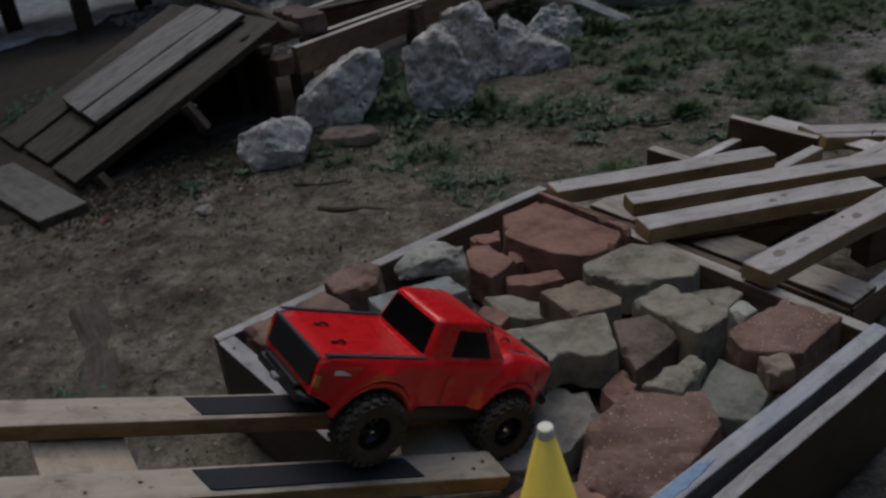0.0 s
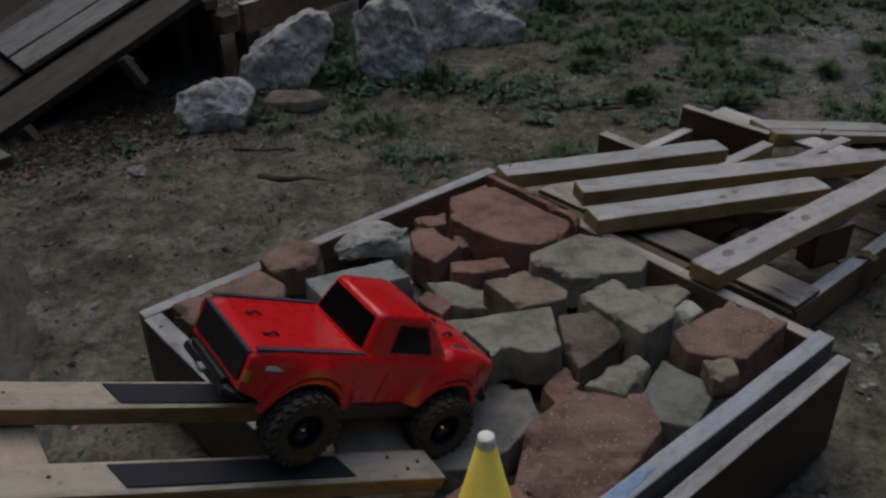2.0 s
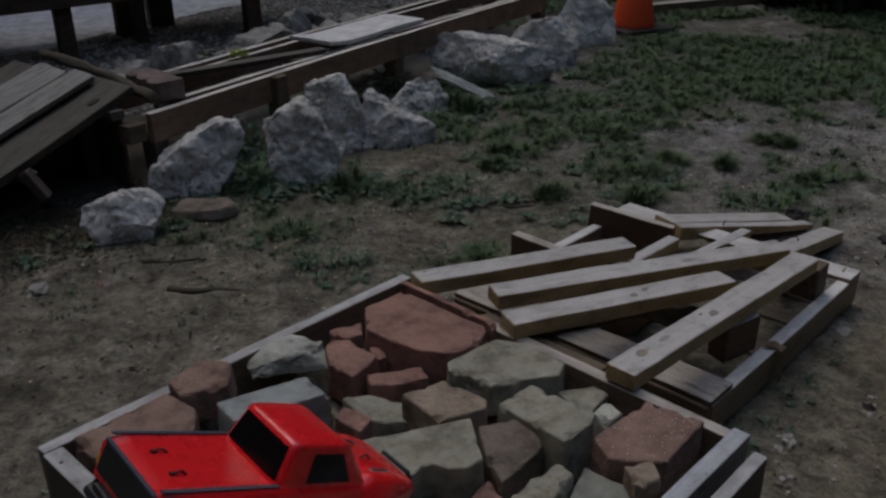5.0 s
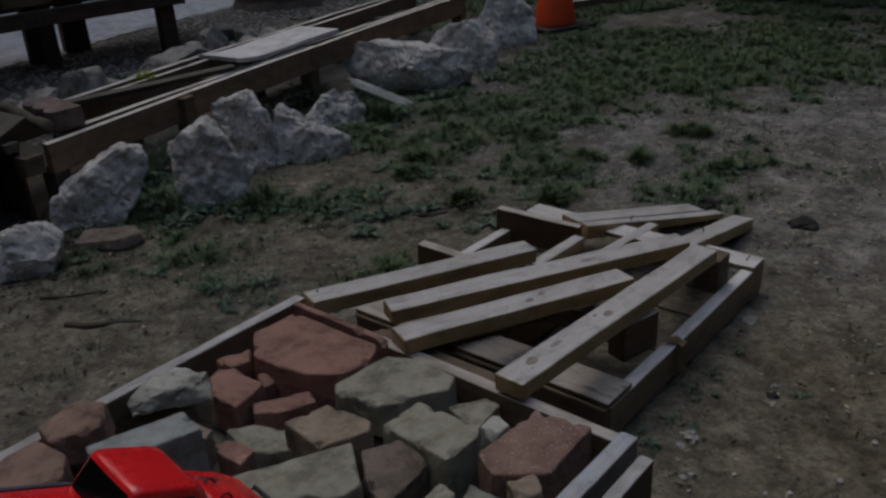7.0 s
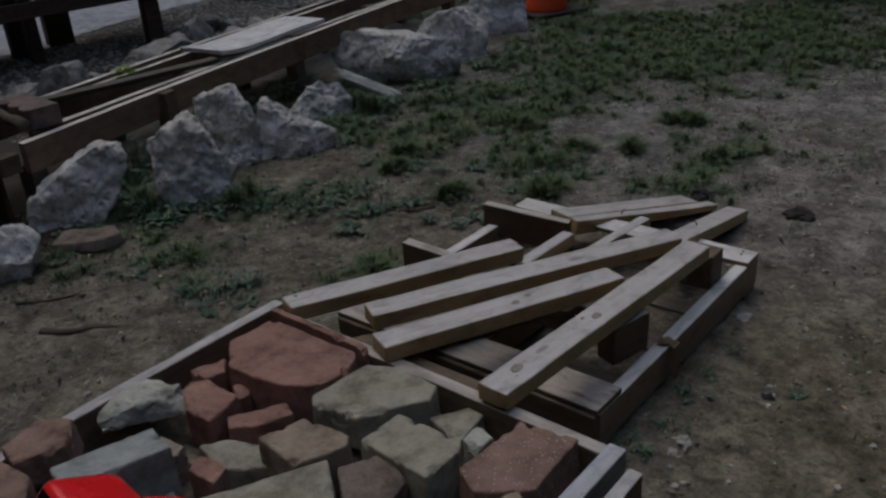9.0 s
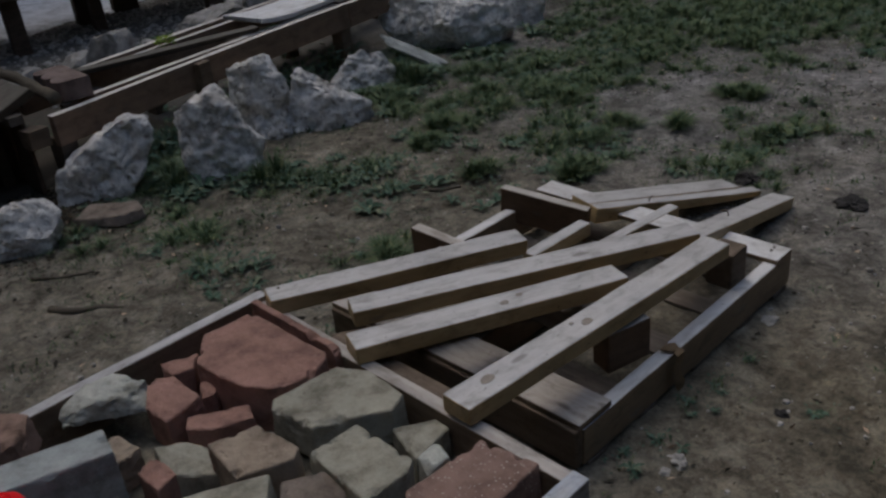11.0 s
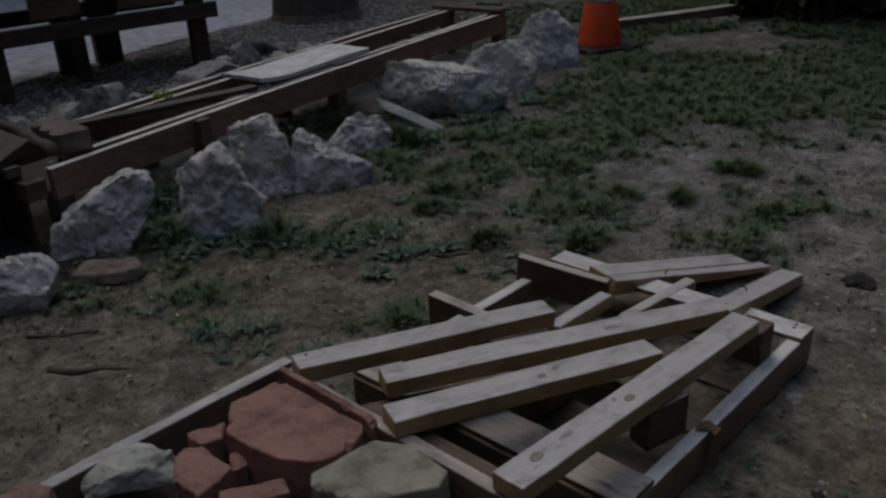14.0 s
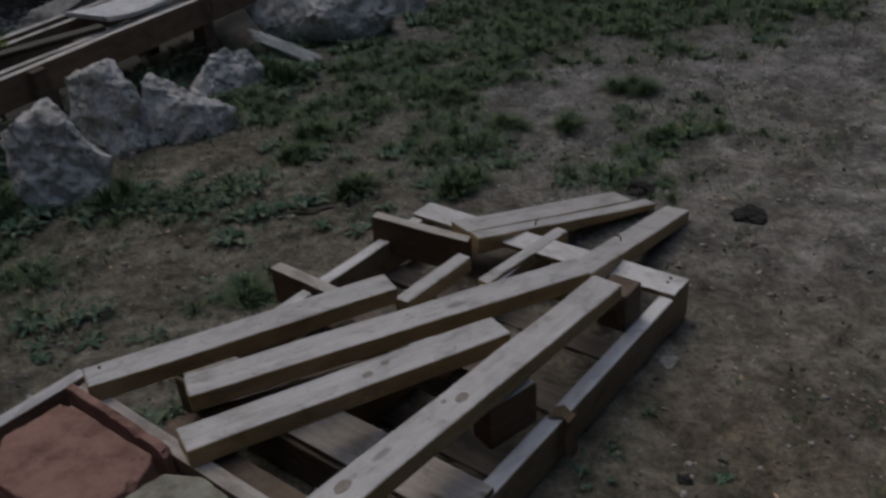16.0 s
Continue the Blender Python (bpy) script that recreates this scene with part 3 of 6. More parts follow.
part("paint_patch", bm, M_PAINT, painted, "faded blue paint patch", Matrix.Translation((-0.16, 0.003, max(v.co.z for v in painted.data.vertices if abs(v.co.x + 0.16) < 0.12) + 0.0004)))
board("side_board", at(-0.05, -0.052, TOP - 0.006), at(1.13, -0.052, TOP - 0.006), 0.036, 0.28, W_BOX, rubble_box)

for u, v in ((0.008, 0.90), (-0.006, 1.12), (0.006, 0.32)):
    bm = bmesh.new()
    bmesh.ops.create_cone(bm, cap_ends=True, segments=10, radius1=0.006, radius2=0.005, depth=0.004)
    part("nail_head", bm, M_SCREW, rubble_box, "", Matrix.Translation((u, v, TOP - 0.003)))


def soil_bed():
    bm = bmesh.new()
    bmesh.ops.create_grid(bm, x_segments=60, y_segments=60, size=0.575, matrix=Matrix.Translation((0.585, 0.61, 0)))
    for v in bm.verts:
        v.co.z = 0.172 + 0.03 * noise.noise(v.co * 6) + 0.014 * noise.noise(v.co * 22) + 0.008 * noise.noise(v.co * 60)
    ob = part("earth_fill", bm, M_EARTH, smooth=True, m=FRAME)
    return tagged(ob, "brown earth and grit between the pavers in the box", "soil", kind="stuff")


soil_bed()


def chunk(name, pts, ztop, h, material, label, category="paver", tilt=(0, 0), seed=0, rough=0.007, edge=0.006, cuts=3, group="broken pavers", step=None):
    """A broken block: a footprint in u and v, worn edges and a chipped face."""
    cu, cv = sum(p[0] for p in pts) / len(pts), sum(p[1] for p in pts) / len(pts)
    bm = bmesh.new()
    low = [bm.verts.new(((p[0] - cu) * 1.02, (p[1] - cv) * 1.02, -h)) for p in pts]
    f = bm.faces.new(low)
    r = bmesh.ops.extrude_face_region(bm, geom=[f])
    for v in r["geom"]:
        if isinstance(v, bmesh.types.BMVert):
            v.co.z = 0
            v.co.x *= 0.97
            v.co.y *= 0.97
    bmesh.ops.recalc_face_normals(bm, faces=bm.faces)
    bmesh.ops.bevel(bm, geom=bm.edges[:], offset=edge, segments=2, affect="EDGES", profile=0.55, clamp_overlap=True)
    bmesh.ops.triangulate(bm, faces=bm.faces)
    for _ in range(cuts + 1):
        bmesh.ops.subdivide_edges(bm, edges=[e for e in bm.edges if e.calc_length() > 0.015], cuts=1)
        bmesh.ops.triangulate(bm, faces=bm.faces)
    rim = [(Vector(pts[i]) - Vector((cu, cv)), Vector(pts[(i + 1) % len(pts)]) - Vector((cu, cv))) for i in range(len(pts))]
    for v in bm.verts:
        q = v.co * 18 + Vector((seed * 5.3, seed * 1.7, 0))
        p = Vector((v.co.x, v.co.y))
        # chips broken out of the upper edge
        near = min((p - (a + (b - a) * max(0.0, min(1.0, (p - a).dot(b - a) / max(1e-9, (b - a).length_squared))))).length for a, b in rim)
        chip = max(0.0, noise.noise(q * 1.5) - 0.2) * 1.8 * max(0.0, 1 - near / 0.02) * max(0.0, 1 + v.co.z / 0.04)
        v.co += noise.noise_vector(q) * rough * (0.35 if rough < 0.0075 else 0.8) + noise.noise_vector(q * 3.1) * rough * 0.26 + noise.noise_vector(q * 8) * rough * 0.17
        v.co.z -= chip * 0.026
        if step and v.co.z > -h * 0.6:
            # one side is broken off: past a ragged line the face drops and turns rough
            far = p.dot(Vector(step[0])) - step[1] + 0.035 * noise.noise(q * 0.7) + 0.006 * noise.noise(q * 3)
            k = max(0.0, min(1.0, far / 0.03))
            v.co.z -= k * (step[2] + 0.12 * max(0.0, far) + 0.010 * noise.noise(q * 1.6) + 0.005 * noise.noise(q * 5))
        v.co.x *= 1 - chip * 0.07
        v.co.y *= 1 - chip * 0.07
    m = Matrix.Translation(at(cu, cv, ztop)) @ pose(0, 0, 0, 0, 0, 41.57) @ pose(0, 0, 0, tilt[0], tilt[1])
    return tagged(part(name, bm, material, m=m), label, category, group)


chunk("edging_block", [(0.395, 0.70), (0.742, 0.51), (0.645, 0.385), (0.595, 0.39), (0.563, 0.42), (0.552, 0.457), (0.531, 0.47), (0.498, 0.462), (0.458, 0.478), (0.435, 0.518), (0.425, 0.548), (0.38, 0.545), (0.335, 0.59)], 0.335, 0.10, M_OLIVE, "buff garden edging block with a scalloped front", "edging block", seed=1, rough=0.003, edge=0.006, cuts=2)
chunk("paver", [(0.335, 0.993), (0.568, 0.928), (0.54, 0.812), (0.31, 0.88)], 0.36, 0.13, M_BLUE, "blue-grey concrete block lying among broken pavers", seed=2, tilt=(-5, 3), rough=0.0055)
chunk("paver", [(0.755, 0.50), (0.855, 0.435), (0.812, 0.335), (0.65, 0.335), (0.695, 0.43)], 0.30, 0.12, M_FLAT, "broken grey-brown paver wedged between the others", seed=3, tilt=(4, -5))
chunk("paver", [(0.708, 0.723), (0.825, 0.686), (0.843, 0.545), (0.807, 0.52), (0.69, 0.567)], 0.32, 0.13, M_TAN, "tan paver with a chipped edge", seed=4)
chunk("paver", [(0.885, 0.722), (0.915, 0.755), (1.10, 0.735), (1.142, 0.65), (1.13, 0.51), (1.07, 0.487), (0.968, 0.558), (0.908, 0.588)], 0.305, 0.10, M_OLIVE, "flat buff six-sided paver", seed=5, rough=0.0055)
chunk("paver", [(0.842, 0.513), (0.985, 0.515), (0.972, 0.31), (0.928, 0.283), (0.813, 0.284), (0.826, 0.36)], 0.325, 0.13, M_OLIVE, "long buff paver tipped towards the corner", seed=6, tilt=(-4, 4))
chunk("paver", [(1.055, 0.485), (1.15, 0.43), (1.145, 0.375), (1.02, 0.36)], 0.26, 0.10, M_OLIVE, "small buff paver piece by the end board", seed=7)
chunk("paver", [(0.90, 0.265), (1.12, 0.25), (1.145, 0.10), (0.94, 0.085), (0.86, 0.19)], 0.312, 0.12, M_PINK, "red paver with exposed white aggregate", seed=8, rough=0.0055)
chunk("paver", [(0.44, 0.30), (0.60, 0.31), (0.715, 0.185), (0.645, 0.09), (0.40, 0.06), (0.30, 0.20)], 0.275, 0.09, M_PINK, "large cracked red paver with pale grit", seed=9, rough=0.005, step=((-0.75, -0.66), -0.005, 0.014))
chunk("paver", [(0.855, 0.25), (0.86, 0.10), (0.71, 0.055), (0.665, 0.13), (0.715, 0.21)], 0.262, 0.08, M_SLATE, "grey-green slab piece beside the painted board", seed=10)
chunk("stone", [(0.615, 0.29), (0.70, 0.298), (0.79, 0.288), (0.785, 0.228), (0.66, 0.21)], 0.287, 0.09, M_OLIVE, "pale knobbly stone between the pavers", "stone", seed=11, rough=0.011)
chunk("brick_piece", [(0.562, 0.37), (0.658, 0.385), (0.642, 0.322), (0.54, 0.302)], 0.265, 0.09, M_RED, "small broken red brick piece", "brick", seed=12, rough=0.008)
chunk("stone", [(0.86, 0.15), (0.915, 0.11), (0.875, 0.065), (0.815, 0.09)], 0.318, 0.06, M_TAN, "small round tan stone beside the red paver", "stone", seed=13, rough=0.008)
chunk("paver", [(0.953, 1.135), (1.106, 1.12), (1.112, 0.79), (1.092, 0.765), (1.045, 0.745), (0.985, 0.745), (0.93, 0.772), (0.892, 0.835), (0.874, 0.92), (0.866, 1.03)], 0.318, 0.14, M_RED, "large red paver slab with a curved side", seed=14, rough=0.0055)
chunk("brick_piece", [(0.76, 1.088), (0.806, 1.037), (0.812, 0.918), (0.70, 0.905), (0.695, 1.0)], 0.30, 0.12, M_RED, "wedge-shaped piece of red brick", "brick", seed=15, tilt=(5, -4))
chunk("brick_piece", [(0.82, 1.15), (0.916, 1.108), (0.86, 1.04), (0.808, 1.06)], 0.295, 0.12, M_RED, "small red brick lump by the side board", "brick", seed=16, tilt=(-6, 3))
chunk("brick_piece", [(0.758, 0.913), (0.89, 0.828), (0.866, 0.775), (0.776, 0.815), (0.73, 0.872)], 0.268, 0.10, M_RED, "short red brick lying on its side", "brick", seed=17)
chunk("brick_piece", [(0.856, 1.01), (0.90, 0.985), (0.852, 0.93), (0.822, 0.945)], 0.27, 0.10, M_RED, "chip of red brick", "brick", seed=18, rough=0.008)
chunk("paver", [(0.65, 0.888), (0.715, 0.853), (0.76, 0.774), (0.727, 0.672), (0.62, 0.775)], 0.25, 0.09, M_OLIVE, "buff paver sunk low among the rubble", seed=19, tilt=(3, 6))
chunk("paver", [(0.315, 1.185), (0.425, 1.215), (0.475, 1.13), (0.405, 1.04), (0.30, 1.10)], 0.345, 0.09, M_BROWN, "brown paver corner resting on the side board", seed=21, tilt=(-3, -3))
chunk("stone", [(0.40, 0.83), (0.52, 0.81), (0.50, 0.74), (0.42, 0.75)], 0.255, 0.10, M_OLIVE, "rounded buff stone by the edging block", "stone", seed=22, rough=0.012)
chunk("paver", [(0.045, 1.165), (0.30, 1.168), (0.315, 1.05), (0.262, 0.975), (0.09, 0.99), (0.04, 1.06)], 0.322, 0.12, M_BROWN, "red-brown paver filling the corner of the box", seed=23, rough=0.0055)
chunk("paver", [(0.07, 0.965), (0.21, 1.005), (0.33, 0.885), (0.305, 0.80), (0.20, 0.77), (0.06, 0.82)], 0.265, 0.09, M_TAN, "tan paver with rounded worn edges", seed=24, rough=0.006, edge=0.018)
chunk("stone", [(0.53, 0.98), (0.61, 0.99), (0.63, 0.91), (0.56, 0.89)], 0.27, 0.1, M_TAN, "knobbly tan stone behind the blue-grey block", "stone", seed=25, rough=0.014)
chunk("brick_piece", [(0.58, 0.84), (0.64, 0.86), (0.64, 0.76), (0.58, 0.74)], 0.26, 0.1, M_RED, "narrow red brick piece standing on end", "brick", seed=26)
chunk("slab", [(0.17, 0.62), (0.43, 0.60), (0.555, 0.40), (0.50, 0.31), (0.30, 0.28), (0.16, 0.40)], 0.246, 0.08, M_STAINED, "grey slab with faded blue stains low in the box", "slab", seed=27, rough=0.003)
chunk("paver", [(0.10, 0.26), (0.29, 0.27), (0.32, 0.07), (0.08, 0.06)], 0.27, 0.10, M_RED, "red paver piece by the near corner of the box", seed=28)
chunk("brick_piece", [(1.128, 1.165), (1.148, 1.16), (1.148, 0.77), (1.125, 0.77)], 0.326, 0.18, M_RED, "thin red brick strip along the end board", "brick", seed=29, rough=0.003, edge=0.004)
chunk("stone", [(1.00, 0.33), (1.06, 0.34), (1.05, 0.27), (0.99, 0.28)], 0.30, 0.1, M_MORTAR, "small pale stone beside the red paver", "stone", seed=30, rough=0.008)

# ---- beams over the pallet ----
def beam(name, p0, p1, label, material=W_BEAM, width=0.089, thick=0.05, roll=0.0, screws=()):
    ob = board(name, p0, p1, width, thick, material, None, label, roll)
    tagged(ob, category="timber", group="loose timbers")
    for x, y in screws:
        screw(ob, x, y)
    return ob


beam("timber_beam", (0.280, 2.748, 0.345), (1.050, 3.012, 0.304), "weathered timber beam resting on the box corner", screws=[(-0.37, 0.02)])
beam("timber_beam", (0.516, 2.678, 0.320), (1.574, 2.936, 0.300), "long weathered timber beam lying level between two others", screws=[(-0.27, 0.012), (0.45, 0.02)])
slope = beam("timber_beam", (1.500, 2.932, 0.256), (2.155, 3.612, 0.032), "weathered timber sloping down to the earth beside the pallet", screws=[(0.12, 0.0)])
knotty = beam("timber_beam", (0.530, 2.462, 0.337), (1.300, 2.735, 0.300), "weathered timber beam with dark knots")
bridge = beam("timber_beam", (0.780, 2.160, 0.343), (1.618, 2.844, 0.310), "stout weathered timber bridging the box and the pallet")
M_KNOT = plain("dark_wood_knot", (0.265, 0.232, 0.198), 0.8, 0, 0.5, 120, spec=0.2)
for ob, x, y, r in ((bridge, -0.43, 0.008, 0.017), (bridge, -0.075, -0.004, 0.015), (bridge, -0.11, 0.02, 0.006), (knotty, 0.03, -0.008, 0.011), (knotty, 0.085, 0.012, 0.009), (knotty, -0.31, 0.02, 0.005)):
    bm = bmesh.new()
    bmesh.ops.create_cone(bm, cap_ends=True, segments=18, radius1=r, radius2=r * 0.9, depth=0.003)
    for v in bm.verts:
        v.co += noise.noise_vector(v.co * 90) * r * 0.15
    part("knot", bm, M_KNOT, ob, "dark round knot", Matrix.Translation((x, y, surface_z(ob, x, y) + 0.0006)) @ Matrix.Diagonal((1.35, 0.85, 1, 1)))
beam("timber_beam", at(1.215, 0.90, 0.25), at(1.75, 0.66, 0.205), "dark timber lying under the weathered beams", W_TREATED)

# ---- the pallet and the loose timbers on it ----
pallet = thing("wooden_pallet", Matrix.Translation(at(2.0, 0.7, 0)), "old grey wooden pallet lying on the earth", "pallet")
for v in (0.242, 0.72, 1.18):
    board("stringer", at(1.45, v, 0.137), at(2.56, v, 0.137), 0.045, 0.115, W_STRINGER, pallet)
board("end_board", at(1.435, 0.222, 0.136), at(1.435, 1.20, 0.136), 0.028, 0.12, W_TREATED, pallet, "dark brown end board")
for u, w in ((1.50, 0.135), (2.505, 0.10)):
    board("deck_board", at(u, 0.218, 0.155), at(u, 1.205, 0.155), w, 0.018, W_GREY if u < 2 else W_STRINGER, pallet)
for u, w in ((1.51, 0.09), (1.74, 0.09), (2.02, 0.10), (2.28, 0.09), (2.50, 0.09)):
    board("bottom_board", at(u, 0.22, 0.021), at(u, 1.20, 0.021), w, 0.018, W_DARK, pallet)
for u in (1.52, 2.52):
    for k in (-0.012, 0.014):
        bm = bmesh.new()
        bmesh.ops.create_cone(bm, cap_ends=True, segments=8, radius1=0.0045, radius2=0.004, depth=0.004)
        part("nail_head", bm, M_SCREW, pallet, "", pallet.matrix_world.inverted() @ Matrix.Translation(at(u + k, 0.245 + 8 * abs(k) * 0.2, 0.1555)))


beam("board_on_edge", (1.055, 3.566, 0.228), (1.335, 3.345, 0.205), "brown board standing on its edge on the pallet", W_EDGE, 0.038, 0.13)
# a flat timber split along its middle: the two halves thin out towards the earth and end unevenly
SD, SN = Vector((0.903, 0.429, 0)), Vector((-0.429, 0.903, 0))
S0 = Vector((1.344, 3.392, 0.202))
split = beam("timber_beam", S0 - SN * 0.027, Vector((2.079, 3.690, 0.036)), "flat grey timber split along its middle beside the pallet", W_BEAM, 0.054, 0.06)
halves = (split, board("split_half", S0 + SN * 0.0515, Vector((1.992, 3.742, 0.046)), 0.10, 0.056, W_BEAM, split))
for ob in halves:
    for v in ob.data.vertices:
        if v.co.z < -0.02:
            v.co.z *= 1 - 0.62 * max(0.0, min(1.0, v.co.x / 0.8 + 0.5))
beam("board_offcut", (1.24, 3.60, 0.122), (1.33, 3.49, 0.118), "flat grey board end lying behind the board on edge", W_BEAM, 0.09, 0.035)
beam("board_on_edge", (0.712, 3.432, 0.165), (0.90, 3.21, 0.165), "short board on edge leaning out of the timbers", W_EDGE, 0.045, 0.13)
beam("timber_offcut", (1.075, 3.055, 0.205), (1.30, 3.25, 0.205), "short pale timber offcut wedged under a beam", W_BEAM, 0.05, 0.05)
beam("timber_offcut", (1.335, 3.165, 0.155), (1.655, 3.395, 0.158), "thin timber offcut lying across the pallet", W_BEAM, 0.045, 0.045)
beam("support_block", at(2.245, 0.305, 0.258), at(2.335, 0.305, 0.258), "dark timber block holding up a beam", W_TREATED, 0.09, 0.12)
beam("support_block", at(1.68, 0.335, 0.262), at(1.825, 0.30, 0.262), "dark upright timber block under a beam", W_EDGE, 0.07, 0.125)
beam("support_block", at(1.78, 0.36, 0.214), at(1.78, 0.92, 0.214), "dark timber laid crosswise to carry the beams", W_DARK, 0.06, 0.08)
beam("support_block", at(1.225, 0.45, 0.262), at(1.225, 0.90, 0.262), "dark timber lying against the box", W_TREATED, 0.05, 0.14)


def strap():
    """A frayed strap of sacking hanging over the pallet's side."""
    bm = bmesh.new()
    rows = []
    for i in range(9):
        k = i / 8
        off = 0.0 if k < 0.35 else 0.008 + 0.004 * math.sin(k * 9)
        p = at(1.86 + 0.012 * math.sin(k * 7), 0.255 - 0.05 * min(1, k / 0.35) - off, 0.143 - max(0, k - 0.35) * 0.19)
        rows.append([bm.verts.new(p + U * s * (0.02 + 0.006 * math.sin(i * 2.1)) + Vector((0, 0, 0.003 * (i % 2)))) for s in (-1, -0.3, 0.4, 1)])
    for a, b in zip(rows, rows[1:]):
        for i in range(3):
            bm.faces.new((a[i], a[i + 1], b[i + 1], b[i]))
    bmesh.ops.solidify(bm, geom=bm.faces[:], thickness=0.003)
    return tagged(part("frayed_strap", bm, M_STRAP), "frayed brown strap hanging over the pallet edge", "strap")


strap()

# ---- the pine ramp with grip tape, sloping down on to the edge of the box ----
RAMP_D, RAMP_Q, RAMP_E = Vector((0.9403, 0.3402, 0)), Vector((-0.3402, 0.9403, 0)), Vector((0.092, 1.497, 0))


def on_pine(s, q, drop=0.0):
    """A spot on the pine ramp: s along it from the near rail's end, q across it to the far rail."""
    p = RAMP_E + RAMP_D * s + RAMP_Q * q
    return Vector((p.x, p.y, 0.340 - 0.3 * p.x - drop))


pine_ramp = thing("plank_ramp", Matrix.Translation(on_pine(-0.7, 0.1)), "sloping ramp of two pale pine rails with black grip tape", "ramp")


def tape_bm(length, width, skew, rail, x):
    """A strip of tape with both ends cut at a slant, lying close on its rail."""
    bm = box_bm(length, width, 0.0025, 0)
    for i in range(1, 16):
        bmesh.ops.bisect_plane(bm, geom=bm.verts[:] + bm.edges[:] + bm.faces[:], plane_co=(length * (i / 16 - 0.5), 0, 0), plane_no=(1, 0, 0))
    for v in bm.verts:
        v.co.x -= skew * v.co.y / width
        v.co.z += surface_z(rail, x + v.co.x, 0) + 0.0032
    return bm


for q, end, t0, t1, holes in ((0.2, -0.061, -0.575, -0.19, (-0.752, -0.838, -0.10)), (0.0, 0.0, -0.575, -0.181, (-0.678, -0.766, -0.093, -0.035, -0.06))):
    rail = board("rail", on_pine(-1.5, q), on_pine(end, q), 0.076, 0.042, W_PALE, pine_ramp, roll=5.6)
    for v in rail.data.vertices:
        # the lower end is sawn at a slant
        if v.co.x > 0.68:
            v.co.x -= 0.35 * v.co.y
    mid = (-1.5 + end) / 2
    run = (on_pine(-1.5, q) - on_pine(end, q)).length / (1.5 + end)
    for a, b in ((t0, t1), (-1.4, -0.95)):
        x = ((a + b) / 2 - mid) * run
        part("grip_tape", tape_bm((b - a) * run, 0.052, 0.032, rail, x), M_TAPE, rail, "black grip tape strip", Matrix.Translation((x, 0, 0)))
    for k, s in enumerate(holes):
        x = (s - mid) * run
        screw(rail, x, (0.006, -0.012, 0.02)[k % 3], surface_z(rail, x, 0) + 0.001)
for s, skew, w in ((-0.775, 0.036, 0.166), (-0.095, 0.0, 0.17), (-1.40, -0.02, 0.15)):
    board("cross_plate", on_pine(s - skew, 0.235, 0.046), on_pine(s + skew, -0.036, 0.046), w, 0.014, W_PLY, pine_ramp, roll=-15)
trestle = thing("ramp_trestle", Matrix.Translation((on_pine(-1.3, 0.1).x, on_pine(-1.3, 0.1).y, 0)), "dark timber trestle holding up the pine ramp", "trestle")
p0, p1 = on_pine(-1.3, -0.06, 0.064), on_pine(-1.3, 0.26, 0.064)
low = min(p0.z, p1.z) - 0.012
board("head", (p0.x, p0.y, low), (p1.x, p1.y, low), 0.09, 0.07, W_DARK, trestle)
for k in (0.12, 0.88):
    p = p0.lerp(p1, k)
    board("leg", (p.x - 0.03, p.y, low - 0.07), (p.x + 0.03, p.y, low - 0.07), 0.06, low - 0.06, W_DARK, trestle)

# ---- cones ----
yellow_cone = thing("sport_cone", Matrix.Translation((0.182, 1.268, 0.278)), "small yellow plastic cone with a pale worn tip", "cone")
part("cone_body", lathe([(0.0, 0.004), (0.084, 0.004), (0.086, 0.02), (0.080, 0.024), (0.0152, 0.302), (0.0, 0.302)]), M_YELLOW, yellow_cone, smooth=True)
part("base", box_bm(0.19, 0.19, 0.008, 0.003), M_YELLOW, yellow_cone, m=Matrix.Translation((0, 0, 0.004)))
soften(part("tip", lathe([(0.0, 0.299), (0.0158, 0.300), (0.0146, 0.312), (0.0138, 0.3175), (0.0115, 0.3192), (0.0, 0.3195)]), M_WHITE, yellow_cone, "pale yellow plastic tip"), 50)

orange_cone = thing("traffic_cone", Matrix.Translation((2.51, 7.98, 0.0)), "orange traffic cone with a white reflective collar", "cone")
part("cone_body", lathe([(0.0, 0.035), (0.186, 0.035), (0.184, 0.06), (0.045, 0.92), (0.03, 0.925), (0.0, 0.925)]), M_ORANGE, orange_cone, smooth=True)
part("base", box_bm(0.52, 0.52, 0.04, 0.012), M_BLACK, orange_cone, "black rubber base", Matrix.Translation((0, 0, 0.025)) @ pose(0, 0, 0, 0, 0, 20))
part("collar", lathe([(0.1316, 0.40), (0.1332, 0.402), (0.1071, 0.565), (0.1055, 0.565), (0.1316, 0.40)]), M_REFLECT, orange_cone, "white reflective collar", smooth=True)

# ---- the radio-controlled pickup ----
def tube(points, r=0.004, seg=8):
    """A bent rod through points."""
    bm = bmesh.new()
    pts = [Vector(p) for p in points]
    rings = []
    for i, p in enumerate(pts):
        d = (pts[min(i + 1, len(pts) - 1)] - pts[max(i - 1, 0)]).normalized()
        a = d.orthogonal().normalized() if abs(d.y) > 0.9 else Vector((0, 1, 0)).cross(d).normalized()
        b = d.cross(a)
        rings.append([bm.verts.new(p + (a * math.cos(2 * math.pi * k / seg) + b * math.sin(2 * math.pi * k / seg)) * r) for k in range(seg)])
    for a, b in zip(rings, rings[1:]):
        for k in range(seg):
            bm.faces.new((a[k], a[(k + 1) % seg], b[(k + 1) % seg], b[k]))
    bm.faces.new(rings[0][::-1])
    bm.faces.new(rings[-1])
    return bm


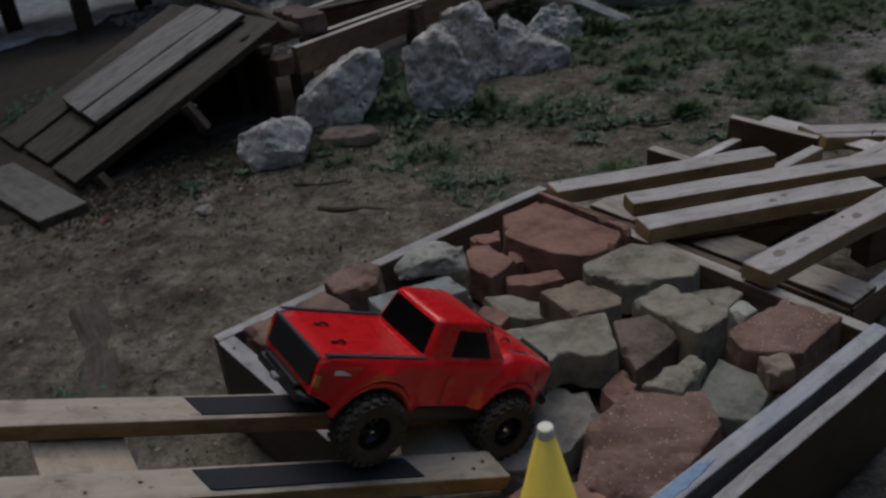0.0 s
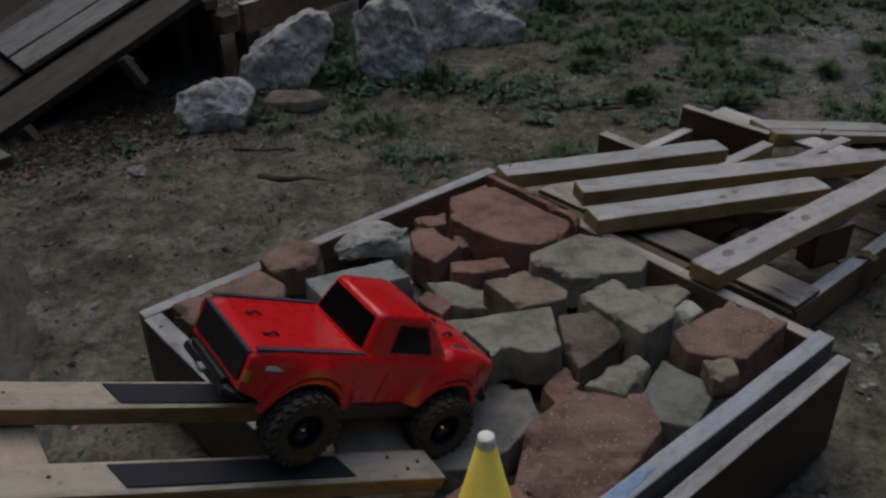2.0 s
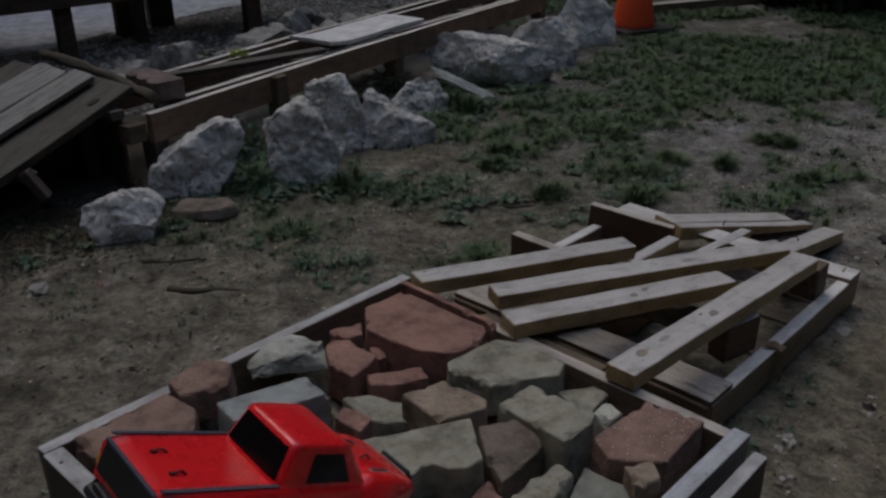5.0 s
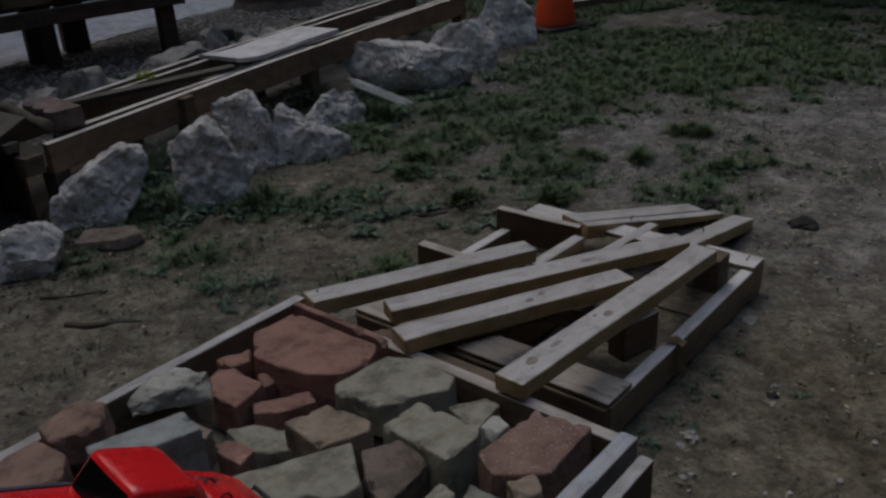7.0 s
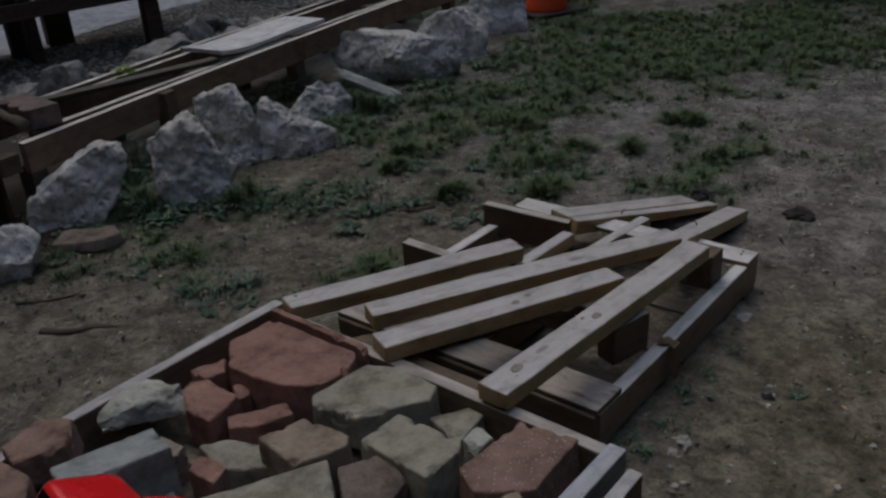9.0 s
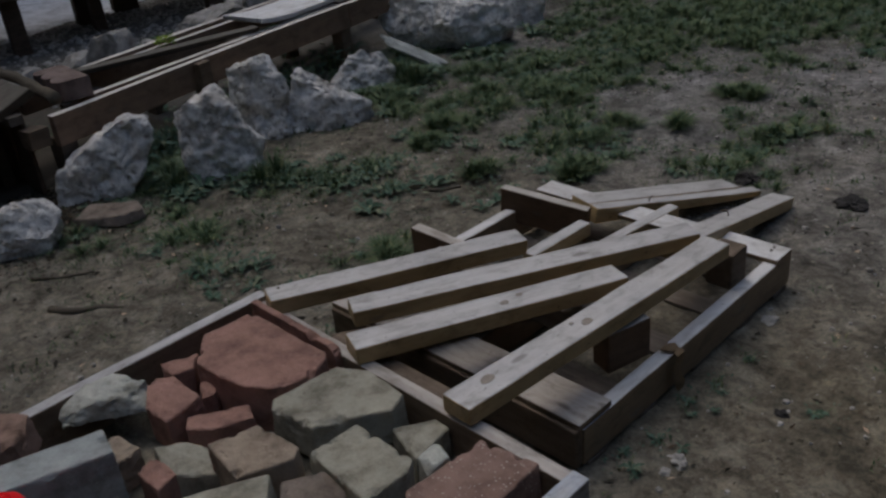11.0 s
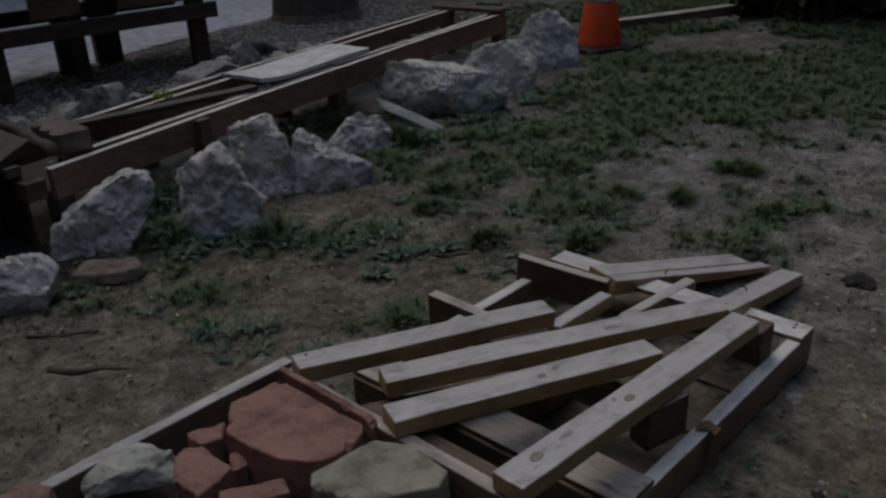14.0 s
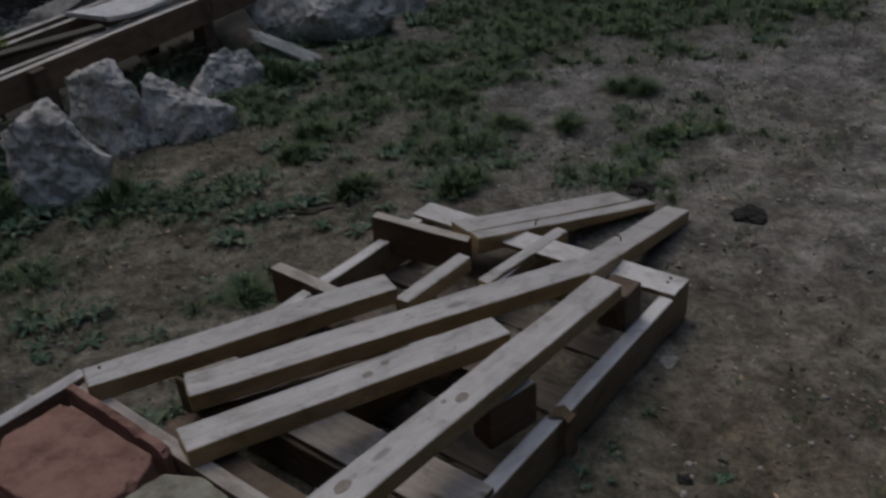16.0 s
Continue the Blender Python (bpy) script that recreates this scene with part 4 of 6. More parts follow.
def tyre_bm():
    bm = lathe([(0.031, -0.022), (0.045, -0.025), (0.052, -0.023), (0.0545, -0.017), (0.055, 0.0), (0.0545, 0.017), (0.052, 0.023), (0.045, 0.025), (0.031, 0.022), (0.031, -0.022)], 36, "Y")
    return bm


def tread_bm():
    bm = bmesh.new()
    for k in range(22):
        a = 2 * math.pi * k / 22
        for row, s in ((-0.0155, 0.5), (0.0, 0.0), (0.0155, 0.5)):
            b = a + s * 2 * math.pi / 22
            m = Matrix.Rotation(b, 4, "Y") @ Matrix.Translation((0.0565, row, 0)) @ Matrix.Rotation(radians(18 * (1 if row > 0 else -1)), 4, "X") @ Matrix.Diagonal((0.006, 0.012, 0.0095, 1))
            bmesh.ops.create_cube(bm, size=1, matrix=m)
        for sd in (-1, 1):
            m = Matrix.Rotation(a, 4, "Y") @ Matrix.Translation((0.0515, sd * 0.0245, 0)) @ Matrix.Diagonal((0.008, 0.004, 0.007, 1))
            bmesh.ops.create_cube(bm, size=1, matrix=m)
    return bm


def rim_bm(sd):
    bm = lathe([(0.0, -0.012 * sd), (0.012, -0.010 * sd), (0.026, 0.006 * sd), (0.029, 0.02 * sd), (0.032, 0.021 * sd), (0.032, -0.018 * sd), (0.0, -0.018 * sd)], 28, "Y")
    for k in range(8):
        m = Matrix.Rotation(math.pi * k / 4, 4, "Y") @ Matrix.Translation((0.018, 0.003 * sd, 0)) @ Matrix.Diagonal((0.022, 0.008, 0.005, 1))
        bmesh.ops.create_cube(bm, size=1, matrix=m)
    bmesh.ops.create_cone(bm, cap_ends=True, segments=14, radius1=0.008, radius2=0.0065, depth=0.014, matrix=Matrix.Rotation(radians(90), 4, "X"))
    return bm


for ob, x, y, turn in ((split, -0.16, -0.012, 20), (slope, -0.02, 0.01, 70)):
    part("bent_nail", tube([(0, 0, -0.012), (0, 0, 0.012), (0.006, 0, 0.017), (0.03, 0.004, 0.015)], 0.0022, 6), M_SCREW, ob, "rusty bent nail", Matrix.Translation((x, y, surface_z(ob, x, y))) @ pose(0, 0, 0, 0, 0, turn))

AX, AZ, RW = 0.147, 0.072, 0.0735


def shell_half(x):
    """The half width of the shell at its belt line: full amidships, narrower at the nose and the tail."""
    w = 0.0945
    if x > 0.13:
        w -= 0.020 * ((x - 0.13) / 0.12) ** 2
    if x < -0.19:
        w -= 0.008 * ((-0.19 - x) / 0.07) ** 2
    return w


def shell_top(x, y):
    """The height of bed cover, cowl and bonnet."""
    a = abs(y)
    if x < 0.105:
        rail = math.exp(-((a - 0.079) / 0.008) ** 2)
        return 0.1835 + 0.0045 * rail - 0.006 * max(0.0, (-0.235 - x) / 0.03)
    k = min(1.0, (x - 0.105) / 0.03)
    n = max(0.0, (x - 0.12) / 0.13)
    z = 0.186 + 0.010 * k - 0.014 * n - 0.022 * max(0.0, n - 0.55) ** 1.4
    z += 0.0055 * k * (1 / (1 + math.exp((a - 0.040) / 0.003))) * max(0.0, 1 - (n / 0.92) ** 6)
    z += 0.0060 * k * math.exp(-((a - 0.070) / 0.012) ** 2) * (1 - 0.5 * n)
    return z - 0.006 * (a / 0.09) ** 4


def shell_bottom(x):
    """The lower rim, with the two wheel arches cut out of it."""
    z = 0.102 if -0.1 < x < 0.1 else 0.106
    if x < -0.22:
        z = 0.106 + 0.35 * (-0.22 - x)
    for c in (AX, -AX):
        if abs(x - c) < RW:
            z = max(z, 0.084 + math.sqrt(RW * RW - (x - c) ** 2))
    return z


def shell_bm():
    """The painted shell: cross sections set out along its length, arches flared, skin given a thickness."""
    bm = bmesh.new()
    xs = sorted({round(-0.262 + 0.0064 * i, 5) for i in range(81)} | {round(c + s * (RW - e), 5) for c in (AX, -AX) for s in (-1, 1) for e in (-0.0004, 0.0004, 0.003)})
    rows = []
    for x in xs:
        w, zb = shell_half(x), shell_bottom(x)
        zs = min(0.170, shell_top(x, 0.085) - 0.006)
        side = [(w - 0.004 * (1 - k), zb + (zs - zb) * k) for k in (0, 0.08, 0.25, 0.5, 0.75, 1.0)]
        zt = shell_top(x, w - 0.013)
        side += [(w - 0.003, zs + (zt - zs) * 0.45), (w - 0.0075, zs + (zt - zs) * 0.82), (w - 0.013, zt)]
        side += [(yy, shell_top(x, yy)) for yy in (0.0745, 0.070, 0.062, 0.054, 0.047, 0.042, 0.038, 0.033, 0.02, 0.0) if yy < w - 0.014]
        while len(side) < 19:
            side.insert(9, side[8])
        half = []
        for y, z in side:
            lift = 0.0
            for c in (AX, -AX):
                d = math.hypot(x - c, z - 0.084)
                if z < zs + 0.006 and RW - 0.002 < d < RW + 0.019:
                    lift = max(lift, 0.0125 * max(0.0, 1 - (d - RW) / 0.019) ** 0.55)
            half.append((y + lift, z))
        row = [bm.verts.new((x, -y, z)) for y, z in half] + [bm.verts.new((x, y, z)) for y, z in half[-2::-1]]
        rows.append(row)
    for a, b in zip(rows, rows[1:]):
        for i in range(len(a) - 1):
            bm.faces.new((a[i], b[i], b[i + 1], a[i + 1]))
    for row, flip in ((rows[0], False), (rows[-1], True)):
        n = len(row)
        for i in range(n // 2):
            q = list(dict.fromkeys((row[i], row[i + 1], row[n - 2 - i], row[n - 1 - i])))
            if len(q) > 2:
                bm.faces.new(q if flip else q[::-1])
    bmesh.ops.remove_doubles(bm, verts=bm.verts, dist=0.00005)
    bmesh.ops.recalc_face_normals(bm, faces=bm.faces)
    bmesh.ops.solidify(bm, geom=bm.faces[:], thickness=0.0022)
    return bm


CAB = [(0.0, -0.0660, 0.130, 0.0855), (0.12, -0.0645, 0.122, 0.0845), (0.5, -0.0580, 0.096, 0.0785), (0.88, -0.0515, 0.072, 0.0720), (0.96, -0.0485, 0.0655, 0.0700), (1.0, -0.044, 0.059, 0.0655)]
CAB0, CABH, CABN = 0.180, 0.0715, 9.0


def cab_level(h):
    """Rear, front and half width of the cab at a share of its height."""
    for a, b in zip(CAB, CAB[1:]):
        if h <= b[0]:
            k = (h - a[0]) / (b[0] - a[0])
            return [a[i] + (b[i] - a[i]) * k for i in (1, 2, 3)]
    return list(CAB[-1][1:])


def cab_bm():
    bm = bmesh.new()
    rows, n = [], 88
    for h in (0, 0.06, 0.12, 0.3, 0.5, 0.7, 0.88, 0.92, 0.96, 0.985, 1.0):
        r, f, w = cab_level(h)
        row = []
        for i in range(n):
            a = 2 * math.pi * i / n
            c, s = math.cos(a), math.sin(a)
            k = (abs(c) ** CABN + abs(s) ** CABN) ** (-1 / CABN)
            row.append(bm.verts.new(((r + f) / 2 + (f - r) / 2 * c * k, w * s * k, CAB0 + CABH * h)))
        rows.append(row)
    mid = (rows[-1][0].co.x + rows[-1][n // 2].co.x) / 2
    for q, up in ((0.85, 0.0012), (0.5, 0.003), (0.2, 0.0036)):
        rows.append([bm.verts.new((mid + (v.co.x - mid) * q, v.co.y * q, CAB0 + CABH + up)) for v in rows[10]])
    for a, b in zip(rows, rows[1:]):
        for i in range(n):
            bm.faces.new((a[i], a[(i + 1) % n], b[(i + 1) % n], b[i]))
    bm.faces.new(rows[-1])
    return bm


def cab_pane(corners, where, lift=0.0009, n=8):
    """A window that follows the cab: its corners given by a place across the face and a share of the height."""
    bm = bmesh.new()
    rows = []
    (a0, h0), (a1, h1), (a2, h2), (a3, h3) = corners
    for j in range(n + 1):
        v, row = j / n, []
        for i in range(n + 1):
            u = i / n
            a = (a0 + (a1 - a0) * u) * (1 - v) + (a3 + (a2 - a3) * u) * v
            h = (h0 + (h1 - h0) * u) * (1 - v) + (h3 + (h2 - h3) * u) * v
            r, f, w = cab_level(h)
            z, c, s = CAB0 + CABH * h, (r + f) / 2, (f - r) / 2
            if where in ("rear", "front"):
                k = (1 - min(0.999, abs(a / w)) ** CABN) ** (1 / CABN)
                row.append((c - s * k - lift, a, z + lift * 0.3) if where == "rear" else (c + s * k + lift, a, z + lift))
            else:
                k = (1 - min(0.999, abs((a - c) / s)) ** CABN) ** (1 / CABN)
                row.append((a, where * (w * k + lift), z))
        rows.append([bm.verts.new(p) for p in row])
    for a, b in zip(rows, rows[1:]):
        for i in range(n):
            bm.faces.new((a[i], a[i + 1], b[i + 1], b[i]))
    return bm


def pickup(m):
    t = thing("toy_pickup", m, "red radio-controlled pickup truck tipping off the end of a pine ramp", "toy truck")
    body = soften(part("body", shell_bm(), M_REDBODY, t), 32)
    cab = soften(part("cab", cab_bm(), M_REDBODY, t), 42)
    part("rear_window", cab_pane([(0.070, 0.14), (-0.070, 0.14), (-0.060, 0.87), (0.060, 0.87)], "rear"), M_GLASS, cab, "black tinted window", smooth=True)
    part("windscreen", cab_pane([(-0.068, 0.16), (0.068, 0.16), (0.059, 0.88), (-0.059, 0.88)], "front"), M_GLASS, cab, "black tinted window", smooth=True)
    for s in (-1, 1):
        part("side_window", cab_pane([(-0.014, 0.18), (0.076, 0.18), (0.053, 0.80), (-0.006, 0.80)], s), M_GLASS, cab, "black tinted window", smooth=True)
        part("door_seam", tube([(-0.014, s * 0.0939, 0.106), (-0.014, s * 0.0949, 0.14), (-0.014, s * 0.0944, 0.164), (-0.014, s * 0.0905, 0.176)], 0.0006, 5), M_BLACK, body, "dark seam of the door")
        vent = part("bonnet_vent", box_bm(0.050, 0.0085, 0.0014, 0.0005), M_SILVER, body, "silver and black vent decal", pose(0.172, s * 0.0515, shell_top(0.172, 0.0515) + 0.0006, s * -9, 7, s * -6))
        part("vent_slot", box_bm(0.042, 0.0045, 0.0012, 0.0004), M_BLACK, vent, "black slot", Matrix.Translation((0, 0, 0.0008)))
        part("side_decal", box_bm(0.030, 0.0012, 0.0075, 0.0003), M_REFLECT, body, "pale decal on the bed side", pose(-0.222, s * (shell_half(-0.222) - 0.0002), 0.164, s * 3))
        part("side_decal", box_bm(0.026, 0.0012, 0.0025, 0.0003), M_SILVER, body, "pale decal on the door", Matrix.Translation((0.070, s * 0.0940, 0.138)))
        part("door_handle", box_bm(0.016, 0.003, 0.004, 0.0012), M_REDBODY, body, m=Matrix.Translation((-0.001, s * 0.0948, 0.160)))
        part("bed_rail_trim", box_bm(0.196, 0.0085, 0.0020, 0.0008), M_GREYTRIM, body, "dark trim strip along the bed", Matrix.Translation((-0.158, s * 0.0795, 0.1885)))
        part("rock_slider", box_bm(0.185, 0.020, 0.026, 0.006), M_BLACK, t, m=Matrix.Translation((0.0, s * 0.086, 0.090)))
        part("tail_light", box_bm(0.010, 0.010, 0.020, 0.0025), M_AMBER, body, "amber tail light", pose(-0.2575, s * 0.0825, 0.146, 0, 0, s * 20))
        part("headlight", box_bm(0.004, 0.026, 0.014, 0.002), M_SILVER, body, "silver headlight", Matrix.Translation((0.2495, s * 0.052, 0.150)))
        part("body_clip", tube([(-0.212, s * 0.03, 0.183), (-0.206, s * 0.032, 0.1885), (-0.198, s * 0.029, 0.1885), (-0.190, s * 0.031, 0.183)], 0.0019, 6), M_BLACK, t)
        part("clip_tab", box_bm(0.010, 0.006, 0.003, 0.001), M_BLACK, t, m=Matrix.Translation((-0.213, s * 0.0305, 0.1855)))
        part("body_clip", tube([(0.144, s * 0.024, 0.198), (0.150, s * 0.026, 0.2045), (0.158, s * 0.023, 0.2045), (0.168, s * 0.025, 0.198)], 0.0019, 6), M_BLACK, t)
    part("tailgate", box_bm(0.005, 0.148, 0.046, 0.0015), M_BLACK, body, "black tailgate panel", pose(-0.2626, 0, 0.1555, 0, 2))
    part("tailgate_ledge", box_bm(0.007, 0.156, 0.004, 0.0012), M_GREYTRIM, body, "dark rim over the tailgate", Matrix.Translation((-0.2610, 0, 0.1805)))
    part("screen_decal", cab_pane([(-0.03, 0.26), (0.03, 0.26), (0.03, 0.34), (-0.03, 0.34)], "front", 0.0014, 3), M_SILVER, cab, "pale lettering strip on the windscreen")
    part("chassis", box_bm(0.40, 0.060, 0.035, 0.006), M_BLACK, t, m=Matrix.Translation((0, 0, 0.092)))
    part("inner_liner", box_bm(0.46, 0.140, 0.020, 0.004), M_BLACK, t, m=Matrix.Translation((-0.01, 0, 0.140)))
    part("rear_bumper", tube([(-0.246, -0.080, 0.112), (-0.266, -0.064, 0.106), (-0.270, 0.064, 0.106), (-0.246, 0.080, 0.112)], 0.0095), M_BLACK, t)
    part("bumper_step", box_bm(0.022, 0.11, 0.012, 0.004), M_BLACK, t, m=Matrix.Translation((-0.264, 0, 0.118)))
    part("hitch", box_bm(0.012, 0.020, 0.009, 0.003), M_SILVER, t, "silver hitch", Matrix.Translation((-0.278, 0, 0.106)))
    front = part("front_bumper", tube([(0.238, -0.088, 0.112), (0.262, -0.066, 0.112), (0.267, 0.0, 0.113), (0.262, 0.066, 0.112), (0.238, 0.088, 0.112)], 0.009), M_BLACK, t)
    part("hoop", tube([(0.260, -0.046, 0.112), (0.270, -0.047, 0.158), (0.266, -0.036, 0.174), (0.266, 0.036, 0.174), (0.270, 0.047, 0.158), (0.260, 0.046, 0.112)], 0.0046), M_BLACK, front)
    part("skid_plate", box_bm(0.012, 0.085, 0.02, 0.004), M_GREYTRIM, front, m=Matrix.Translation((0.258, 0, 0.128)))
    for ax in (AX, -AX):
        for s in (-1, 1):
            arc = []
            for k in range(15):
                a = math.pi * (0.08 + 0.80 * k / 14 if ax > 0 else 0.12 + 0.80 * k / 14)
                x = ax + (RW + 0.003) * math.cos(a)
                arc.append((x, s * (shell_half(x) + 0.0015), AZ + (RW + 0.003) * math.sin(a)))
            part("wheel_flare", tube(arc, 0.0075, 10), M_REDBODY, t, smooth=True)
    for ax, az in ((AX, AZ - 0.006), (-AX, AZ)):
        part("axle", box_bm(0.022, 0.16, 0.02, 0.006), M_BLACK, t, m=Matrix.Translation((ax, 0, az)))
        for s in (-1, 1):
            part("shock_absorber", tube([(ax - 0.02, s * 0.052, az), (ax - 0.03, s * 0.058, 0.135)], 0.007), M_BLACK, t)
            w = new("wheel")
            w.parent, w.matrix_basis = t, Matrix.Translation((ax, s * 0.1, az)) @ Matrix.Diagonal((1.03, 1.0, 1.03, 1))
            part("tyre", tyre_bm(), M_TYRE, w, "dusty black rubber tyre")
            tagged(part("tread", tread_bm(), M_TYRE, w, "dusty black tread knobs"), kind="stuff")
            part("rim", rim_bm(-s), M_RIM, w, "black rim with deep spokes")
            part("wheel_nut", lathe([(0, -0.004), (0.005, -0.004), (0.005, 0.004), (0.003, 0.006), (0, 0.006)], 6, "Y"), M_CHROME, w, "chrome wheel nut", Matrix.Translation((0, s * 0.009, 0)))
    return t


TRUCK = Matrix.Translation((-0.132, 1.590, 0.331)) @ pose(0, 0, 0, 0, 0, 37.2) @ pose(0, 0, 0, 0, 27.5) @ pose(0, 0, 0, 2.9) @ Matrix.Scale(1.207, 4)
pickup(TRUCK)

# ---- the old plank ramp on the west side ----
R0, RS, RW = Vector((-1.80, 3.74, 0.075)), Vector((0.665, 0.657, 0.355)), Vector((-0.703, 0.711, 0))


def on_ramp(s, w, lift=0.0):
    n = RS.cross(RW).normalized()
    return R0 + RS * s + RW * w + n * (lift if n.z > 0 else -lift)


old_ramp = thing("plank_ramp", Matrix.Translation(R0), "steep ramp of dark weathered planks leading up to the timber track", "ramp")
front_plank = board("plank", on_ramp(-0.05, 0.165), on_ramp(1.24, 0.165), 0.30, 0.042, W_RAMP, old_ramp)
for w, wd, s0, s1 in ((0.575, 0.35, -0.04, 1.2), (0.945, 0.31, -0.06, 1.18)):
    board("plank", on_ramp(s0, w, -0.006), on_ramp(s1, w, -0.006), wd, 0.04, W_RAMP, old_ramp)
for w, wd, s0, s1 in ((0.432, 0.216, 0.26, 1.2), (0.70, 0.318, 0.275, 1.18)):
    board("top_plank", on_ramp(s0, w, 0.036), on_ramp(s1, w - 0.07, 0.036), wd, 0.026, W_RAMPTOP, old_ramp)
for w in (0.30, 0.95):
    board("bearer", on_ramp(0.05, w, -0.05), on_ramp(1.2, w, -0.05), 0.05, 0.11, W_DARK, old_ramp)
for s in (0.02, 0.60, 1.1):
    board("crossbar", on_ramp(s, 0.02 if s < 0.5 else -0.02, -0.046), on_ramp(s, 1.05, -0.046), 0.07, 0.045, W_DARK, old_ramp)
for s, drop in ((0.06, 0.10), (0.60, 0.125)):
    p = on_ramp(s, -0.01, -0.03)
    q = p + Vector((0.65, -0.1, -1.0)) * min(drop, p.z)
    board("peg", p, q, 0.055, 0.045, W_POST, old_ramp)
# leg tone darkened to stand for shade under the planks
for s, w in ((1.08, 0.30), (1.08, 0.95), (0.55, 0.95)):
    p = on_ramp(s, w, -0.09)
    board("leg", (p.x - 0.03, p.y, p.z), (p.x + 0.03, p.y, p.z), 0.06, p.z, W_POST, old_ramp)
# unseen boards added to keep the hollow below the planks dark
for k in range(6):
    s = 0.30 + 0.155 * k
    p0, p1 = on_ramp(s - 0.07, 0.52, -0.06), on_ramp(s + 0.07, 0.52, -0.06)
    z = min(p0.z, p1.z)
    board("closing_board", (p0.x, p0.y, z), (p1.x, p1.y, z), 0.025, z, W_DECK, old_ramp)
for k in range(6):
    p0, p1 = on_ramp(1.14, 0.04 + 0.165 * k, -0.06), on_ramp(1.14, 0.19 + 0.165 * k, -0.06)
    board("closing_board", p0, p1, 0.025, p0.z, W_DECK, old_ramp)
knot = bmesh.new()
bmesh.ops.create_cone(knot, cap_ends=True, segments=14, radius1=0.026, radius2=0.024, depth=0.004)
part("knot_hole", knot, M_BLACK, front_plank, "dark knot hole", Matrix.Translation((0.475, -0.06, surface_z(front_plank, 0.475, -0.06) + 0.004)) @ Matrix.Diagonal((1.35, 0.8, 1, 1)))
foot = board("foot_plank", (-1.775, 3.425, 0.055), (-2.36, 3.93, 0.062), 0.228, 0.05, W_FOOT)
tagged(foot, "wide weathered plank lying on the earth below the ramp", "plank")

# ---- the raised timber track ----
D, N = Vector((0.618, 0.786, 0)), Vector((-0.786, 0.618, 0))
T0 = Vector((-0.907, 4.52, 0))


def on_track(s, n, z):
    return T0 + D * s + N * n + Vector((0, 0, z))


track = thing("timber_track", Matrix.Translation(T0), "raised track of double brown timber rails on short posts", "track")
for n, z, mt, w, h in ((0.02, 0.388, W_RAIL, 0.045, 0.15), (0.10, 0.386, W_RAIL, 0.04, 0.11), (0.475, 0.394, W_RAIL, 0.04, 0.11), (0.56, 0.398, W_RAIL, 0.042, 0.13)):
    board("rail", on_track(0.0 if n < 0.05 else 0.12, n, z), on_track(2.12, n, z), w, h, mt, track)
    board("rail", on_track(2.13, n, z), on_track(4.15, n, z - 0.012), w, h, mt, track)
for s in (0.0, 0.9, 2.03, 3.0, 4.12):
    for n in (0.05, 0.54):
        p = on_track(s + 0.045, n + 0.0, 0.268 if s < 4 else 0.40)
        board("post", p - D * 0.045, p + D * 0.045, 0.09, p.z + 0.02, W_POST if s == 0 else W_TREATED, track)
p = on_track(0.875, -0.036, 0.385)
board("post", p - D * 0.04, p + D * 0.04, 0.05, p.z + 0.02, W_TREATED, track)
for s in (0.5, 1.5, 2.5, 3.5):
    board("cross_member", on_track(s, 0.11, 0.30), on_track(s, 0.47, 0.30), 0.09, 0.04, W_DARK, track)
loose = board("loose_plank", on_track(0.46, 0.45, 0.424), on_track(1.44, 0.12, 0.418), 0.085, 0.026, W_RAMP)
block = board("timber_block", on_track(-0.13, 0.05, 0.352), on_track(-0.03, 0.05, 0.348), 0.09, 0.09, W_TREATED)
tagged(block, "short brown timber block wedged between ramp and track", "timber")
tagged(loose, "dark loose plank lying along the track", "plank")
deckp = board("bleached_plank", on_track(1.46, 0.25, 0.425), on_track(2.52, 0.27, 0.42), 0.34, 0.028, W_WHITE)
for v in deckp.data.vertices:
    k = max(0.0, -v.co.x - 0.22)
    v.co.z += 0.35 * k * k - 0.02 * max(0.0, v.co.x - 0.3)
    v.co.x += 0.05 * v.co.y
tagged(deckp, "bleached warped wooden panel laid across the track", "plank")
cap = board("end_plank", on_track(4.12, -0.02, 0.415), on_track(4.12, 0.62, 0.415), 0.13, 0.03, W_TREATED)
tagged(cap, "brown plank across the far end of the track", "plank")


def loose_block(name, p, size, rz, material, label, category, seed, tilt=0.0):
    bm = box_bm(*size, min(size) * 0.1, 2, (0, 0, size[2] / 2))
    bmesh.ops.subdivide_edges(bm, edges=bm.edges[:], cuts=2, use_grid_fill=True)
    for v in bm.verts:
        v.co += noise.noise_vector(v.co * 22 + Vector((seed, 0, 0))) * min(size) * 0.06
    return tagged(part(name, bm, material, m=Matrix.Translation(p) @ pose(0, 0, 0, tilt, 0, rz)), label, category)


